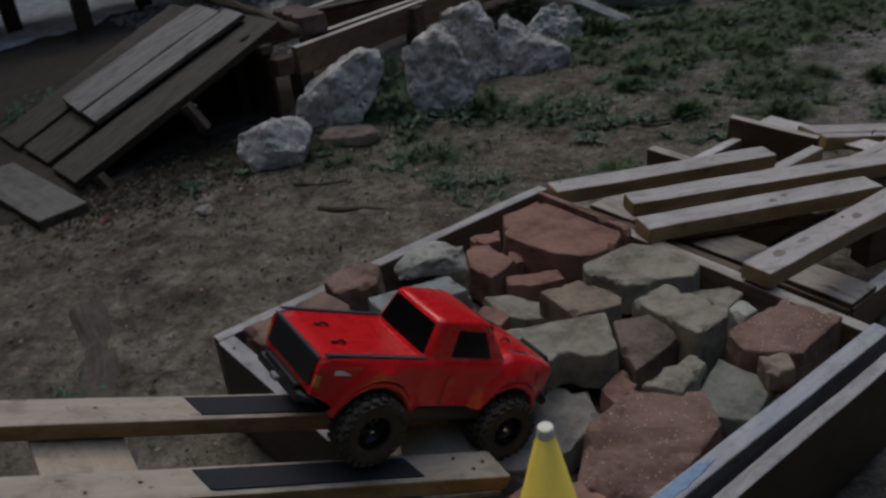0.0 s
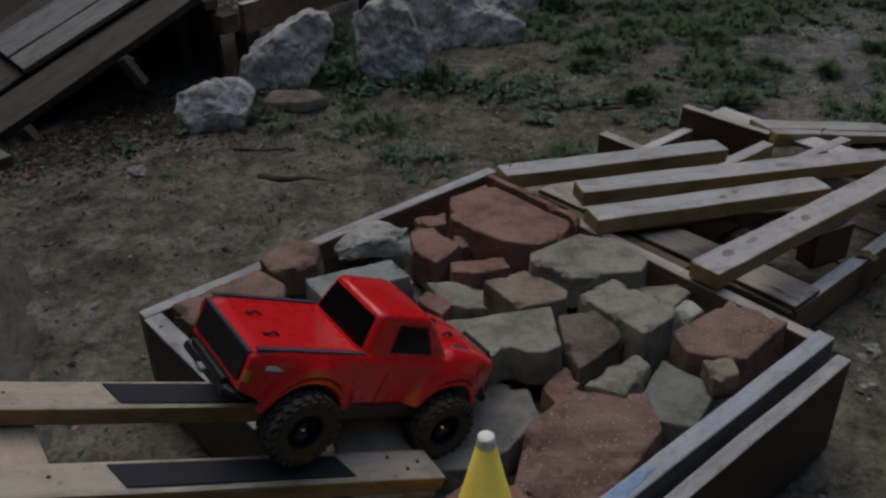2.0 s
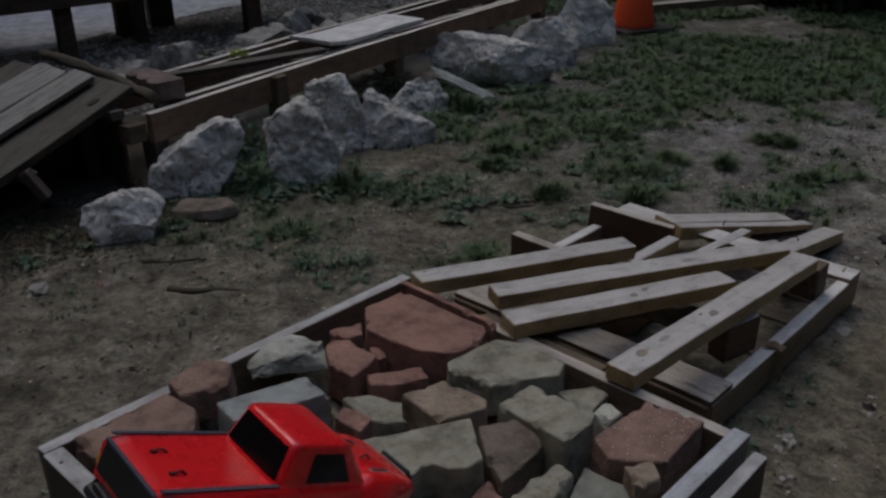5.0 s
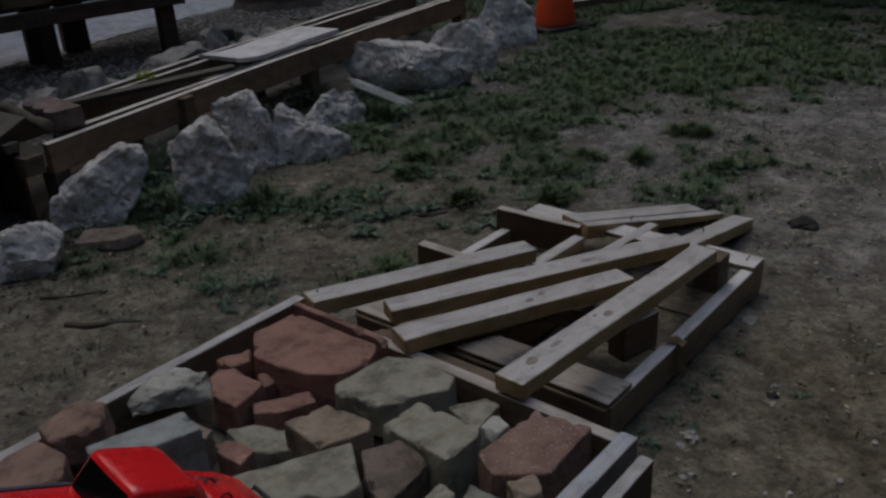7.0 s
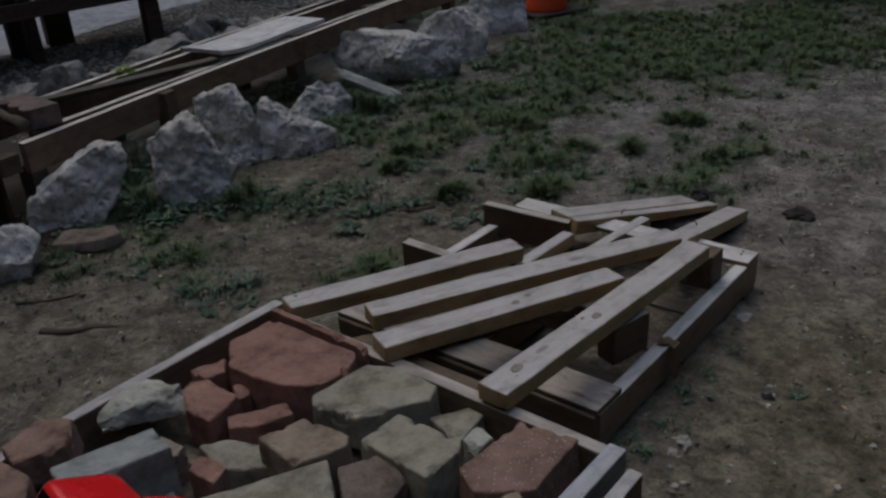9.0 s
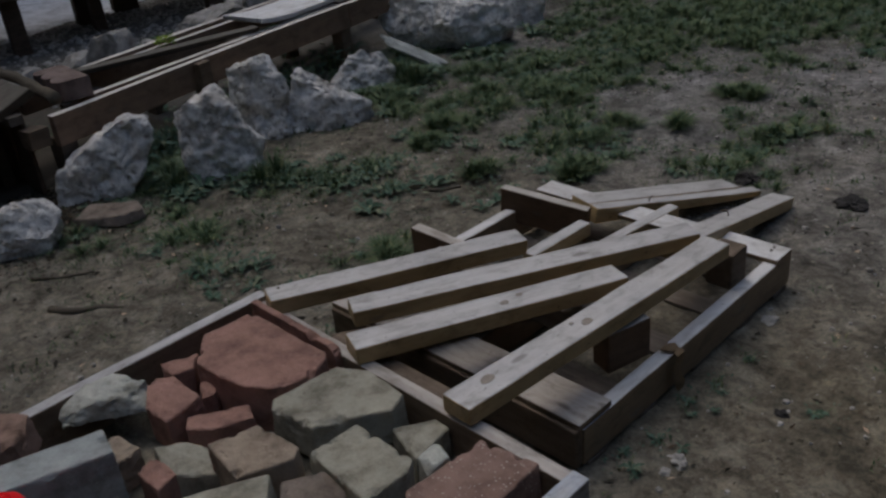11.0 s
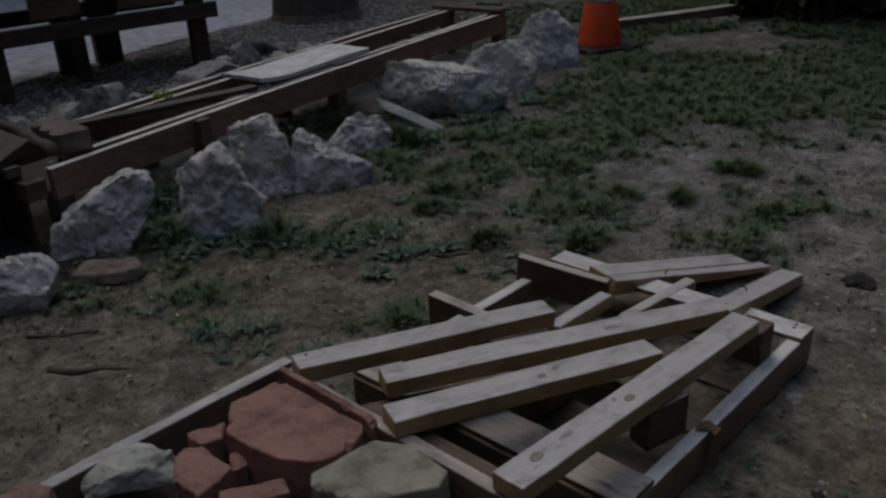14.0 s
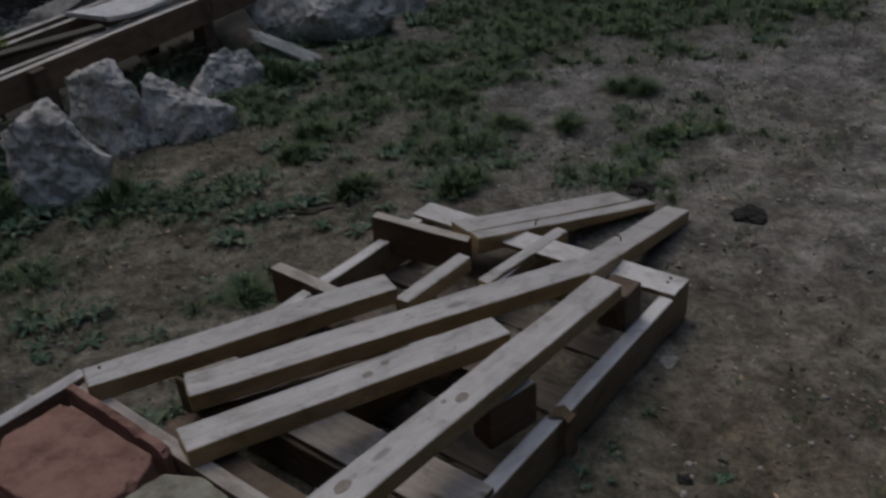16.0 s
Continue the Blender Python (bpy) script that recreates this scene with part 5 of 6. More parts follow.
def edging_on_track():
    """A scalloped edging block: straight at one side, three lobes at the other."""
    L, dep, h = 0.33, 0.13, 0.10
    pts = [(0, 0), (L, 0)]
    for k in range(3):
        for i in range(7):
            a = math.pi * i / 6
            pts.append((L * (1 - (k + 0.5) / 3) + math.cos(a) * L / 6, dep + math.sin(a) * 0.035))
    bm = bmesh.new()
    f = bm.faces.new([bm.verts.new((x - L / 2, y - dep / 2, 0)) for x, y in pts])
    for v in bmesh.ops.extrude_face_region(bm, geom=[f])["geom"]:
        if isinstance(v, bmesh.types.BMVert):
            v.co.z = h
    bmesh.ops.recalc_face_normals(bm, faces=bm.faces)
    bmesh.ops.bevel(bm, geom=bm.edges[:], offset=0.005, segments=2, affect="EDGES", profile=0.6)
    bmesh.ops.triangulate(bm, faces=bm.faces)
    bmesh.ops.subdivide_edges(bm, edges=[e for e in bm.edges if e.calc_length() > 0.03], cuts=1)
    for v in bm.verts:
        v.co += noise.noise_vector(v.co * 30) * 0.003
    m = Matrix.Translation(on_track(0.24, 0.22, 0.396)) @ pose(0, 0, 0, 0, 0, 130)
    return tagged(part("edging_block", bm, M_PLUM, m=m), "brown scalloped edging block sitting at the start of the track", "edging block")


edging_on_track()
loose_block("brick", on_track(-0.02, 0.46, 0.39), (0.24, 0.13, 0.06), 30, M_TAN, "small grey-brown block beside the track", "brick", 5, 8)
bm = tube([on_track(*q) for q in ((0.05, 0.86, 0.56), (0.07, 0.74, 0.545), (0.10, 0.56, 0.515), (0.12, 0.38, 0.475), (0.11, 0.22, 0.447), (0.085, 0.07, 0.43))], 0.028, 12)
bmesh.ops.subdivide_edges(bm, edges=bm.edges[:], cuts=2, use_grid_fill=True)
for v in bm.verts:
    v.co += noise.noise_vector(v.co * 16) * 0.014 + noise.noise_vector(v.co * 45) * 0.006
tagged(part("branch", bm, M_TWIG, smooth=True), "dark rough branch lying across the top of the ramp", "branch")

# ---- boulders along the track ----
def boulder(x, y, size, seed, rz=0.0, label="grey pitted limestone boulder beside the track", det=6, lean=0.0, material=None, name="boulder", z=0.0, tip=0.0):
    """A broken limestone boulder of a given width, depth and height: flat fracture faces, pits and crumbled edges."""
    bm = bmesh.new()
    bmesh.ops.create_icosphere(bm, subdivisions=det, radius=0.5)
    o = Vector((seed * 7.3, seed * 2.9, seed * 1.1))
    rnd = random.Random(seed)
    planes = []
    for _ in range(11):
        d = Vector((rnd.uniform(-1, 1), rnd.uniform(-1, 1), rnd.uniform(-0.35, 1))).normalized()
        planes.append((d, rnd.uniform(0.24, 0.40)))
    for v in bm.verts:
        p = v.co.copy()
        for d, k in planes:
            e = p.dot(d) - k
            if e > 0:
                p -= d * e
        q = p + noise.noise_vector(p * 5 + o) * 0.05
        n1 = noise.fractal(q * 3.0 + o, 1.0, 2.1, 2)
        rough = 0.5 + noise.noise(q * 4 + o * 2)
        near = noise.voronoi(q * 11 + o)[0]
        pit = max(0.0, 0.42 - near[0]) * max(0.0, min(1.4, rough * 1.5))
        pit += 0.45 * max(0.0, noise.noise(q * 33 + o) - 0.12) + 0.3 * max(0.0, noise.noise(q * 21 + o) - 0.05)
        chip = noise.voronoi(q * 5.5 + o)[0][0]
        p += v.normal * (0.035 * n1 - 0.05 * (chip - 0.4) - 0.10 * pit + 0.008 * noise.noise(q * 50 + o))
        p.x += lean * p.z
        v.co = p
    lo = [min(v.co[i] for v in bm.verts) for i in range(3)]
    hi = [max(v.co[i] for v in bm.verts) for i in range(3)]
    cut = lo[2] + 0.14 * (hi[2] - lo[2])
    for v in bm.verts:
        c = v.co
        v.co = Vector(((c.x - (lo[0] + hi[0]) / 2) / (hi[0] - lo[0]) * size[0], (c.y - (lo[1] + hi[1]) / 2) / (hi[1] - lo[1]) * size[1], (c.z - cut) / (hi[2] - cut) * size[2]))
    m = Matrix.Translation((x, y, z)) @ pose(0, 0, 0, 0, 0, rz) @ pose(0, 0, 0, 0, tip)
    return tagged(part(name, bm, material or M_ROCK, m=m, smooth=True), label, "stone" if material else "boulder", "" if material else "boulders along the track")


def crag(x, y, rz, hull, seed, label="grey pitted limestone boulder beside the track", fine=0.0135, rough=1.0, material=None, name="boulder", z=-0.015, category="boulder", group="boulders along the track"):
    """A broken boulder: a few fracture planes between blunt corners, its faces crumbled, pitted and ledged."""
    bm = bmesh.new()
    for p in hull:
        bm.verts.new((p[0] * 1.04, p[1] * 1.04, p[2]))
    found = bmesh.ops.convex_hull(bm, input=bm.verts[:])
    bmesh.ops.delete(bm, geom=list({g for g in found["geom_interior"] + found["geom_unused"] if isinstance(g, bmesh.types.BMVert)}), context="VERTS")
    bmesh.ops.triangulate(bm, faces=bm.faces)
    for step in range(6):
        long = [e for e in bm.edges if e.calc_length() > fine]
        if not long:
            break
        bmesh.ops.subdivide_edges(bm, edges=long, cuts=1)
        bmesh.ops.triangulate(bm, faces=bm.faces)
        if step == 2:
            bmesh.ops.smooth_vert(bm, verts=bm.verts, factor=0.5, use_axis_x=True, use_axis_y=True, use_axis_z=True)
    bm.normal_update()
    o = Vector((seed * 7.3, seed * 2.9, seed * 1.1))
    moved = []
    for v in bm.verts:
        q = v.co + o
        big = noise.fractal(q * 6.0, 1.0, 2.0, 3)
        cell = noise.voronoi(q * 9 + noise.noise_vector(q * 9) * 0.5)[0]
        knob = noise.voronoi(q * 19 + noise.noise_vector(q * 17) * 0.5)[0]
        pit = max(0.0, 0.42 - noise.voronoi(q * 30 + noise.noise_vector(q * 22) * 0.5)[0][0]) * max(0.15, min(1.0, 0.55 + 1.8 * noise.noise(q * 5.0)))
        small = noise.fractal(q * 38, 1.0, 2.0, 3)
        off = 0.020 * big - 0.027 * (cell[0] - 0.40) - 0.014 * (knob[0] - 0.35) - 0.050 * pit + 0.0075 * small
        moved.append(v.co + v.normal * rough * off)
    for v, p in zip(bm.verts, moved):
        v.co = p
    ob = part(name, bm, material or M_ROCK, m=Matrix.Translation((x, y, z)) @ pose(0, 0, 0, 0, 0, rz), smooth=True)
    return tagged(soften(ob, 34), label, category, group)


crag(-0.705, 4.50, 14, [(-0.27, -0.10, 0), (0.05, -0.13, 0), (0.11, 0.09, 0), (-0.18, 0.13, 0), (-0.22, -0.07, 0.17), (-0.15, 0.10, 0.22), (0.03, -0.05, 0.335), (0.15, -0.04, 0.375), (0.23, 0.02, 0.34), (0.09, 0.12, 0.34), (0.235, -0.07, 0.26), (0.15, -0.09, 0.11)], 1)
crag(-0.185, 4.60, 8, [(-0.16, -0.15, 0), (0.14, -0.15, 0), (0.17, 0.11, 0), (-0.12, 0.12, 0), (-0.19, -0.11, 0.16), (-0.20, 0.04, 0.33), (-0.15, -0.05, 0.37), (-0.02, -0.04, 0.41), (0.02, 0.10, 0.42), (0.08, -0.08, 0.35), (0.16, -0.09, 0.20), (0.19, 0.04, 0.13)], 2)
crag(-0.02, 5.06, 6, [(-0.13, -0.10, 0), (0.10, -0.12, 0), (0.13, 0.13, 0), (-0.13, 0.13, 0), (-0.19, 0.0, 0.24), (-0.18, 0.05, 0.38), (-0.08, -0.04, 0.41), (0.02, 0.0, 0.43), (0.03, 0.11, 0.43), (0.11, -0.07, 0.29), (0.15, 0.0, 0.14)], 3)
crag(0.245, 5.12, 8, [(-0.20, -0.10, 0), (0.17, -0.12, 0), (0.30, -0.02, 0), (0.20, 0.14, 0), (-0.16, 0.14, 0), (-0.20, -0.02, 0.15), (-0.12, -0.03, 0.30), (-0.08, 0.05, 0.35), (0.01, -0.05, 0.22), (0.10, -0.09, 0.18), (0.27, -0.05, 0.12)], 4)
crag(0.46, 5.70, 12, [(-0.22, -0.09, 0), (0.19, -0.10, 0), (0.22, 0.10, 0), (-0.20, 0.13, 0), (-0.20, -0.03, 0.08), (-0.08, -0.01, 0.19), (0.02, 0.02, 0.235), (0.13, 0.0, 0.20), (0.21, 0.0, 0.11)], 5)
crag(1.02, 6.42, -14, [(-0.30, -0.10, 0), (0.30, -0.12, 0), (0.40, 0.12, 0), (-0.30, 0.17, 0), (-0.45, -0.03, 0.20), (-0.42, 0.03, 0.33), (-0.22, -0.06, 0.37), (0.05, 0.0, 0.35), (0.20, -0.12, 0.31), (0.42, -0.04, 0.27), (0.47, -0.06, 0.13), (0.05, -0.20, 0.19)], 6, "long grey limestone boulder beside the track", 0.019)
crag(1.47, 6.80, 10, [(-0.22, -0.13, 0), (0.22, -0.14, 0), (0.24, 0.15, 0), (-0.22, 0.15, 0), (-0.29, -0.05, 0.18), (-0.22, 0.0, 0.33), (0.0, -0.05, 0.39), (0.15, 0.02, 0.37), (0.28, -0.05, 0.22), (0.22, -0.14, 0.14)], 7, fine=0.02)
crag(1.97, 7.52, 10, [(-0.18, -0.13, 0), (0.20, -0.14, 0), (0.22, 0.15, 0), (-0.20, 0.15, 0), (-0.26, -0.02, 0.22), (-0.16, 0.0, 0.42), (0.0, -0.03, 0.47), (0.10, 0.05, 0.42), (0.24, -0.05, 0.24)], 8, fine=0.022)
crag(-0.95, 3.97, 16, [(-0.13, -0.10, 0), (0.10, -0.11, 0), (0.15, 0.08, 0), (-0.12, 0.11, 0), (-0.185, -0.03, 0.09), (-0.175, 0.02, 0.175), (-0.05, -0.06, 0.19), (0.04, 0.0, 0.225), (0.12, 0.03, 0.215), (0.18, -0.02, 0.15), (0.12, -0.11, 0.08), (0.0, -0.12, 0.11)], 9, "small pale limestone rock alone on the earth", 0.014, 0.8)
crag(-0.625, 4.15, -4, [(-0.17, -0.055, 0), (0.05, -0.085, 0), (0.15, -0.01, 0), (0.10, 0.09, 0), (-0.13, 0.085, 0), (-0.15, -0.045, 0.040), (0.04, -0.068, 0.050), (0.135, -0.005, 0.046), (0.085, 0.08, 0.056), (-0.12, 0.075, 0.052)], 10, "flat brown stone lying in front of the boulders", 0.012, 0.3, M_FLAT, "flat_stone", 0.0, "stone", "")
lump = at(0.65, 1.125, 0)
crag(lump.x, lump.y, 18, [(-0.115, -0.05, 0), (0.10, -0.07, 0), (0.12, 0.03, 0), (-0.02, 0.085, 0), (-0.11, 0.05, 0), (-0.11, -0.03, 0.034), (-0.03, -0.045, 0.058), (0.055, -0.05, 0.048), (0.105, 0.0, 0.058), (0.03, 0.06, 0.064), (-0.08, 0.045, 0.044)], 47, "pale crumbling concrete lump resting on the side board", 0.0075, 0.55, M_MORTAR, "concrete_lump", 0.257, "stone", "")
# stone darker than the boulders', so that these rocks look shaded
for x, y, size, seed, rz in ((-1.13, 6.22, (0.37, 0.34, 0.38), 11, 10), (-0.66, 7.12, (0.62, 0.42, 0.28), 12, 30), (-0.42, 7.66, (0.28, 0.28, 0.32), 13, 0), (0.15, 7.95, (0.42, 0.30, 0.20), 14, 0), (-1.62, 6.10, (0.36, 0.3, 0.22), 15, 40)):
    tagged(boulder(x, y, size, seed, rz, "grey rock toned dark for shade behind the timber track", 5, 0.0, M_PEBBLE), category="boulder", group="rocks behind the track")
boulder(0.76, 6.08, (0.56, 0.12, 0.05), 16, -40, "narrow grey stone slab leaning among the boulders", 5, 0.2, M_BLUE, "stone_slab", 0.06, 17)

# loose rubble heaped behind the far rail, in the same shade-toned stone
rub = random.Random(8)
for k in range(26):
    p = on_track(0.75 + 3.0 * (k / 26) + rub.uniform(-0.1, 0.1), rub.uniform(1.15, 2.1), 0)
    sz = rub.uniform(0.09, 0.26)
    tagged(boulder(p.x, p.y, (sz * rub.uniform(1.0, 1.5), sz, sz * rub.uniform(0.55, 0.85)), 60 + k, rub.uniform(0, 180), "small grey rubble stone behind the track", 4, 0.0, M_PEBBLE, "rubble_stone", 0.015), group="rubble behind the track")

# ---- the low wooden deck and what lies behind ----
deck = thing("wooden_deck", Matrix.Translation((-2.0, 9.0, 0)), "low weathered wooden platform on thick square posts", "deck")
E1 = Vector((0.849, 0.528, 0))
E2 = Vector((-0.528, 0.849, 0))
C0 = Vector((-1.20, 7.836, 0))
def deck_at(a, b, z):
    return C0 + E1 * a + E2 * b + Vector((0, 0, z))


for a, b, w in ((-3.1, 0.05, 0.11), (-2.14, 0.05, 0.12), (-1.08, 0.05, 0.12), (-0.42, 0.30, 0.09), (-0.45, 0.62, 0.13), (0.475, 0.05, 0.13), (-2.61, 0.55, 0.12), (-1.58, 0.58, 0.12), (-0.02, 0.92, 0.22)):
    board("post", deck_at(a - w / 2, b, 0.79), deck_at(a + w / 2, b, 0.79), 0.11, 0.81, W_DECK, deck)
for b in (0.0, 0.92):
    board("rim_board", deck_at(-3.2, b - 0.045, 0.55), deck_at(0.62, b - 0.045, 0.555), 0.06, 0.118, W_DECK, deck)
for a0, a1 in ((-3.1, -2.2), (-1.95, -1.2), (-0.80, -0.44), (-0.16, 0.38), (0.56, 1.0)):
    board("fascia_board", deck_at(a0, -0.03, 0.80), deck_at(a1, -0.03, 0.80), 0.03, 0.205, W_GREY, deck, "weathered grey fascia board")
for k in range(24):
    board("deck_plank", deck_at(-3.1 + 0.18 * k, -0.1, 0.835), deck_at(-3.1 + 0.18 * k, 1.0, 0.835), 0.155, 0.03, W_DECK, deck)


def dark_stump(x, y, r, h, seed):
    bm = lathe([(0, 0), (r * 1.25, 0), (r * 1.08, h * 0.15), (r, h * 0.5), (r * 0.98, h), (r * 0.9, h + 0.01), (0, h)], 28)
    for v in bm.verts:
        v.co += noise.noise_vector(Vector((v.co.x * 9, v.co.y * 9, v.co.z * 2 + seed))) * 0.03
    return tagged(part("tree_stump", bm, W_DARK, m=Matrix.Translation((x, y, -0.03))), "thick dark tree stump behind the deck", "stump")


dark_stump(0.05, 10.3, 0.42, 0.9, 2)
edge = board("edging_timber", (2.85, 8.72, 0.09), (4.10, 9.05, 0.10), 0.12, 0.11, W_GREY)
tagged(edge, "grey edging timber lying at the far side of the yard", "timber")

# ---- plants and litter ----
def blades(bm_v, bm_f, x, y, z, n, h, spread, rnd, width=0.004, lean=0.5):
    """A tuft: n narrow bent blades from one root."""
    for _ in range(n):
        a, d = rnd.uniform(0, 6.283), rnd.uniform(0, spread)
        px, py = x + d * math.cos(a), y + d * math.sin(a)
        b = rnd.uniform(0, 6.283)
        hh, ln = h * rnd.uniform(0.5, 1.15), rnd.uniform(0.1, lean) * h
        wx, wy = -math.sin(b) * width / 2, math.cos(b) * width / 2
        i = len(bm_v)
        bm_v += [(px - wx, py - wy, z), (px + wx, py + wy, z),
                 (px + wx * 0.8 + math.cos(b) * ln * 0.35, py + wy * 0.8 + math.sin(b) * ln * 0.35, z + hh * 0.6),
                 (px - wx * 0.8 + math.cos(b) * ln * 0.35, py - wy * 0.8 + math.sin(b) * ln * 0.35, z + hh * 0.6),
                 (px + math.cos(b) * ln, py + math.sin(b) * ln, z + hh)]
        bm_f += [(i, i + 1, i + 2, i + 3), (i + 3, i + 2, i + 4)]


def leaves(bm_v, bm_f, x, y, z, n, size, spread, rnd, rise=0.5):
    """Broad leaves on short stalks, each folded along its middle."""
    for _ in range(n):
        a, d = rnd.uniform(0, 6.283), spread * math.sqrt(rnd.random())
        b = a + rnd.uniform(-0.9, 0.9)
        s = size * rnd.uniform(0.5, 1.2)
        c, sn = math.cos(b), math.sin(b)
        px, py, pz = x + d * math.cos(a), y + d * math.sin(a), z + rnd.uniform(0.1, 1) * rise * spread
        up, w = rnd.uniform(-0.15, 0.55) * s, s * 0.30
        i = len(bm_v)
        bm_v += [(px, py, pz), (px + c * s * 0.5 - sn * w, py + sn * s * 0.5 + c * w, pz + up * 0.7 + 0.15 * w), (px + c * s * 0.5, py + sn * s * 0.5, pz + up * 0.7 - 0.12 * w),
                 (px + c * s * 0.5 + sn * w, py + sn * s * 0.5 - c * w, pz + up * 0.7 + 0.15 * w), (px + c * s, py + sn * s, pz + up)]
        bm_f += [(i, i + 2, i + 4, i + 1), (i, i + 3, i + 4, i + 2)]


def stuff(name, v, f, material, label, category, kind="stuff", group=""):
    me = bpy.data.meshes.new(name)
    me.from_pydata(v, [], f)
    me.materials.append(material)
    return tagged(new(name, me), label, category, group, kind)


def clear(x, y):
    """Whether the spot is free of the box, the pallet and the track."""
    d = Vector((x, y, 0)) - SE
    u, v = d.dot(U), d.dot(V)
    if -0.1 < u < 1.27 and -0.12 < v < 1.3:
        return False
    if 1.4 < u < 2.62 and 0.2 < v < 1.25:
        return False
    e = Vector((x, y, 0)) - T0
    return not (-0.2 < e.dot(D) < 4.3 and -0.05 < e.dot(N) < 0.65) and not (-3 < e.dot(D) < 6.5 and 2.0 < e.dot(N) < 9.5)


rnd = random.Random(11)


def rosette(bm_v, bm_f, x, y, z, n, size, rnd):
    """Long narrow leaves spread flat from one root, each folded along its middle and bent down at the tip."""
    for k in range(n):
        b = 6.283 * (k + rnd.uniform(-0.3, 0.3)) / n
        s = size * rnd.uniform(0.55, 1.15)
        c, sn, w, up = math.cos(b), math.sin(b), s * rnd.uniform(0.15, 0.25), rnd.uniform(0.06, 0.42) * s
        i = len(bm_v)
        bm_v += [(x, y, z), (x + c * s * 0.55 - sn * w, y + sn * s * 0.55 + c * w, z + up + 0.2 * w), (x + c * s * 0.55, y + sn * s * 0.55, z + up - 0.15 * w),
                 (x + c * s * 0.55 + sn * w, y + sn * s * 0.55 - c * w, z + up + 0.2 * w), (x + c * s, y + sn * s, z + up * 0.7)]
        bm_f += [(i, i + 2, i + 4, i + 1), (i, i + 3, i + 4, i + 2)]


def green(x, y):
    """How thickly plants grow: bare by the box and along the east track, thick to the north."""
    k = 0.9 * noise.noise(Vector((x * 0.9, y * 0.9, 2.0))) + 1.1 * noise.noise(Vector((x * 2.4, y * 2.4, 4.0))) + 0.3 * noise.noise(Vector((x * 7, y * 7, 9.0)))
    bare = 0.50 - 0.30 * (y - 2.7) + max(0, 0.55 * (-0.25 - x)) * (y < 4.6) + max(0.0, 0.6 * (x - 1.5 - 1.0 * (y - 3.4)))
    bald = 1.3 * math.exp(-((x - 3.5) / 0.6) ** 2 - ((y - 7.95) / 0.35) ** 2) + 0.8 * math.exp(-((x - 2.55) / 0.3) ** 2 - ((y - 6.95) / 0.25) ** 2)
    thick = 0.65 * math.exp(-((x - 3.4) / 0.9) ** 2 - ((y - 6.3) / 0.8) ** 2) + 0.4 * math.exp(-((x - 4.6) / 0.8) ** 2 - ((y - 7.6) / 0.8) ** 2)
    return k - max(bare, -0.42) - bald + thick


def tuft(bm_v, bm_f, x, y, z, n, h, r, rnd):
    """A soft round tuft: fine blades fanning out from one root."""
    for _ in range(n):
        b, k = rnd.uniform(0, 6.283), rnd.random() ** 0.7
        c, sn = math.cos(b), math.sin(b)
        ln, hh, w = r * k * rnd.uniform(0.8, 1.3), h * (1.05 - 0.55 * k * k) * rnd.uniform(0.6, 1.1), rnd.uniform(0.0022, 0.004)
        ox, oy = x + c * ln * 0.35, y + sn * ln * 0.35
        i = len(bm_v)
        bm_v += [(ox - sn * w, oy + c * w, z), (ox + sn * w, oy - c * w, z), (ox + c * ln * 0.4 + sn * w * 0.8, oy + sn * ln * 0.4 - c * w * 0.8, z + hh * 0.75),
                 (ox + c * ln * 0.4 - sn * w * 0.8, oy + sn * ln * 0.4 + c * w * 0.8, z + hh * 0.75), (ox + c * ln, oy + sn * ln, z + hh)]
        bm_f += [(i, i + 1, i + 2, i + 3), (i + 3, i + 2, i + 4)]


gv, gf, cv, cf = [], [], [], []
for _ in range(31000):
    x, y = rnd.uniform(-2.4, 8.0), 2.5 + 8.0 * rnd.random() ** 0.8
    g = green(x, y)
    if rnd.random() > max(0.0, min(1.0, (g + 0.12) / 0.75)) ** 1.3 or not clear(x, y):
        continue
    s = rnd.uniform(0.4, 1.2) * min(1.25, 0.75 + max(0, g) * 0.6)
    z = height(x, y)
    kind = rnd.random()
    if kind < 0.62:
        tuft(gv, gf, x, y, z - 0.004, int(34 * s) + 8, 0.045 * s, 0.075 * s, rnd)
    elif kind < 0.84:
        leaves(cv, cf, x, y, z, rnd.randint(5, 11), 0.026 * s, 0.085 * s, rnd, 0.3)
    else:
        for _ in range(rnd.randint(1, 3)):
            rosette(cv, cf, x + rnd.uniform(-0.05, 0.05), y + rnd.uniform(-0.05, 0.05), z, rnd.randint(6, 10), 0.055 * s, rnd)
# single tufts on the bare track, thick at the root
for x, y, h, n in ((1.41, 4.08, 0.085, 150), (1.50, 4.13, 0.07, 120), (1.02, 4.23, 0.07, 130), (2.04, 4.53, 0.06, 110), (2.35, 4.26, 0.06, 70), (0.86, 4.88, 0.06, 120), (1.17, 5.32, 0.06, 120), (1.60, 5.09, 0.055, 110), (2.48, 4.79, 0.06, 130), (2.40, 4.86, 0.05, 110), (0.78, 4.64, 0.06, 120), (1.79, 4.66, 0.05, 100), (0.62, 3.55, 0.05, 110)):
    for _ in range(3):
        px, py = x + rnd.uniform(-0.05, 0.05), y + rnd.uniform(-0.05, 0.05)
        tuft(gv, gf, px, py, height(px, py) - 0.004, n, h * 1.1, 0.085, rnd)
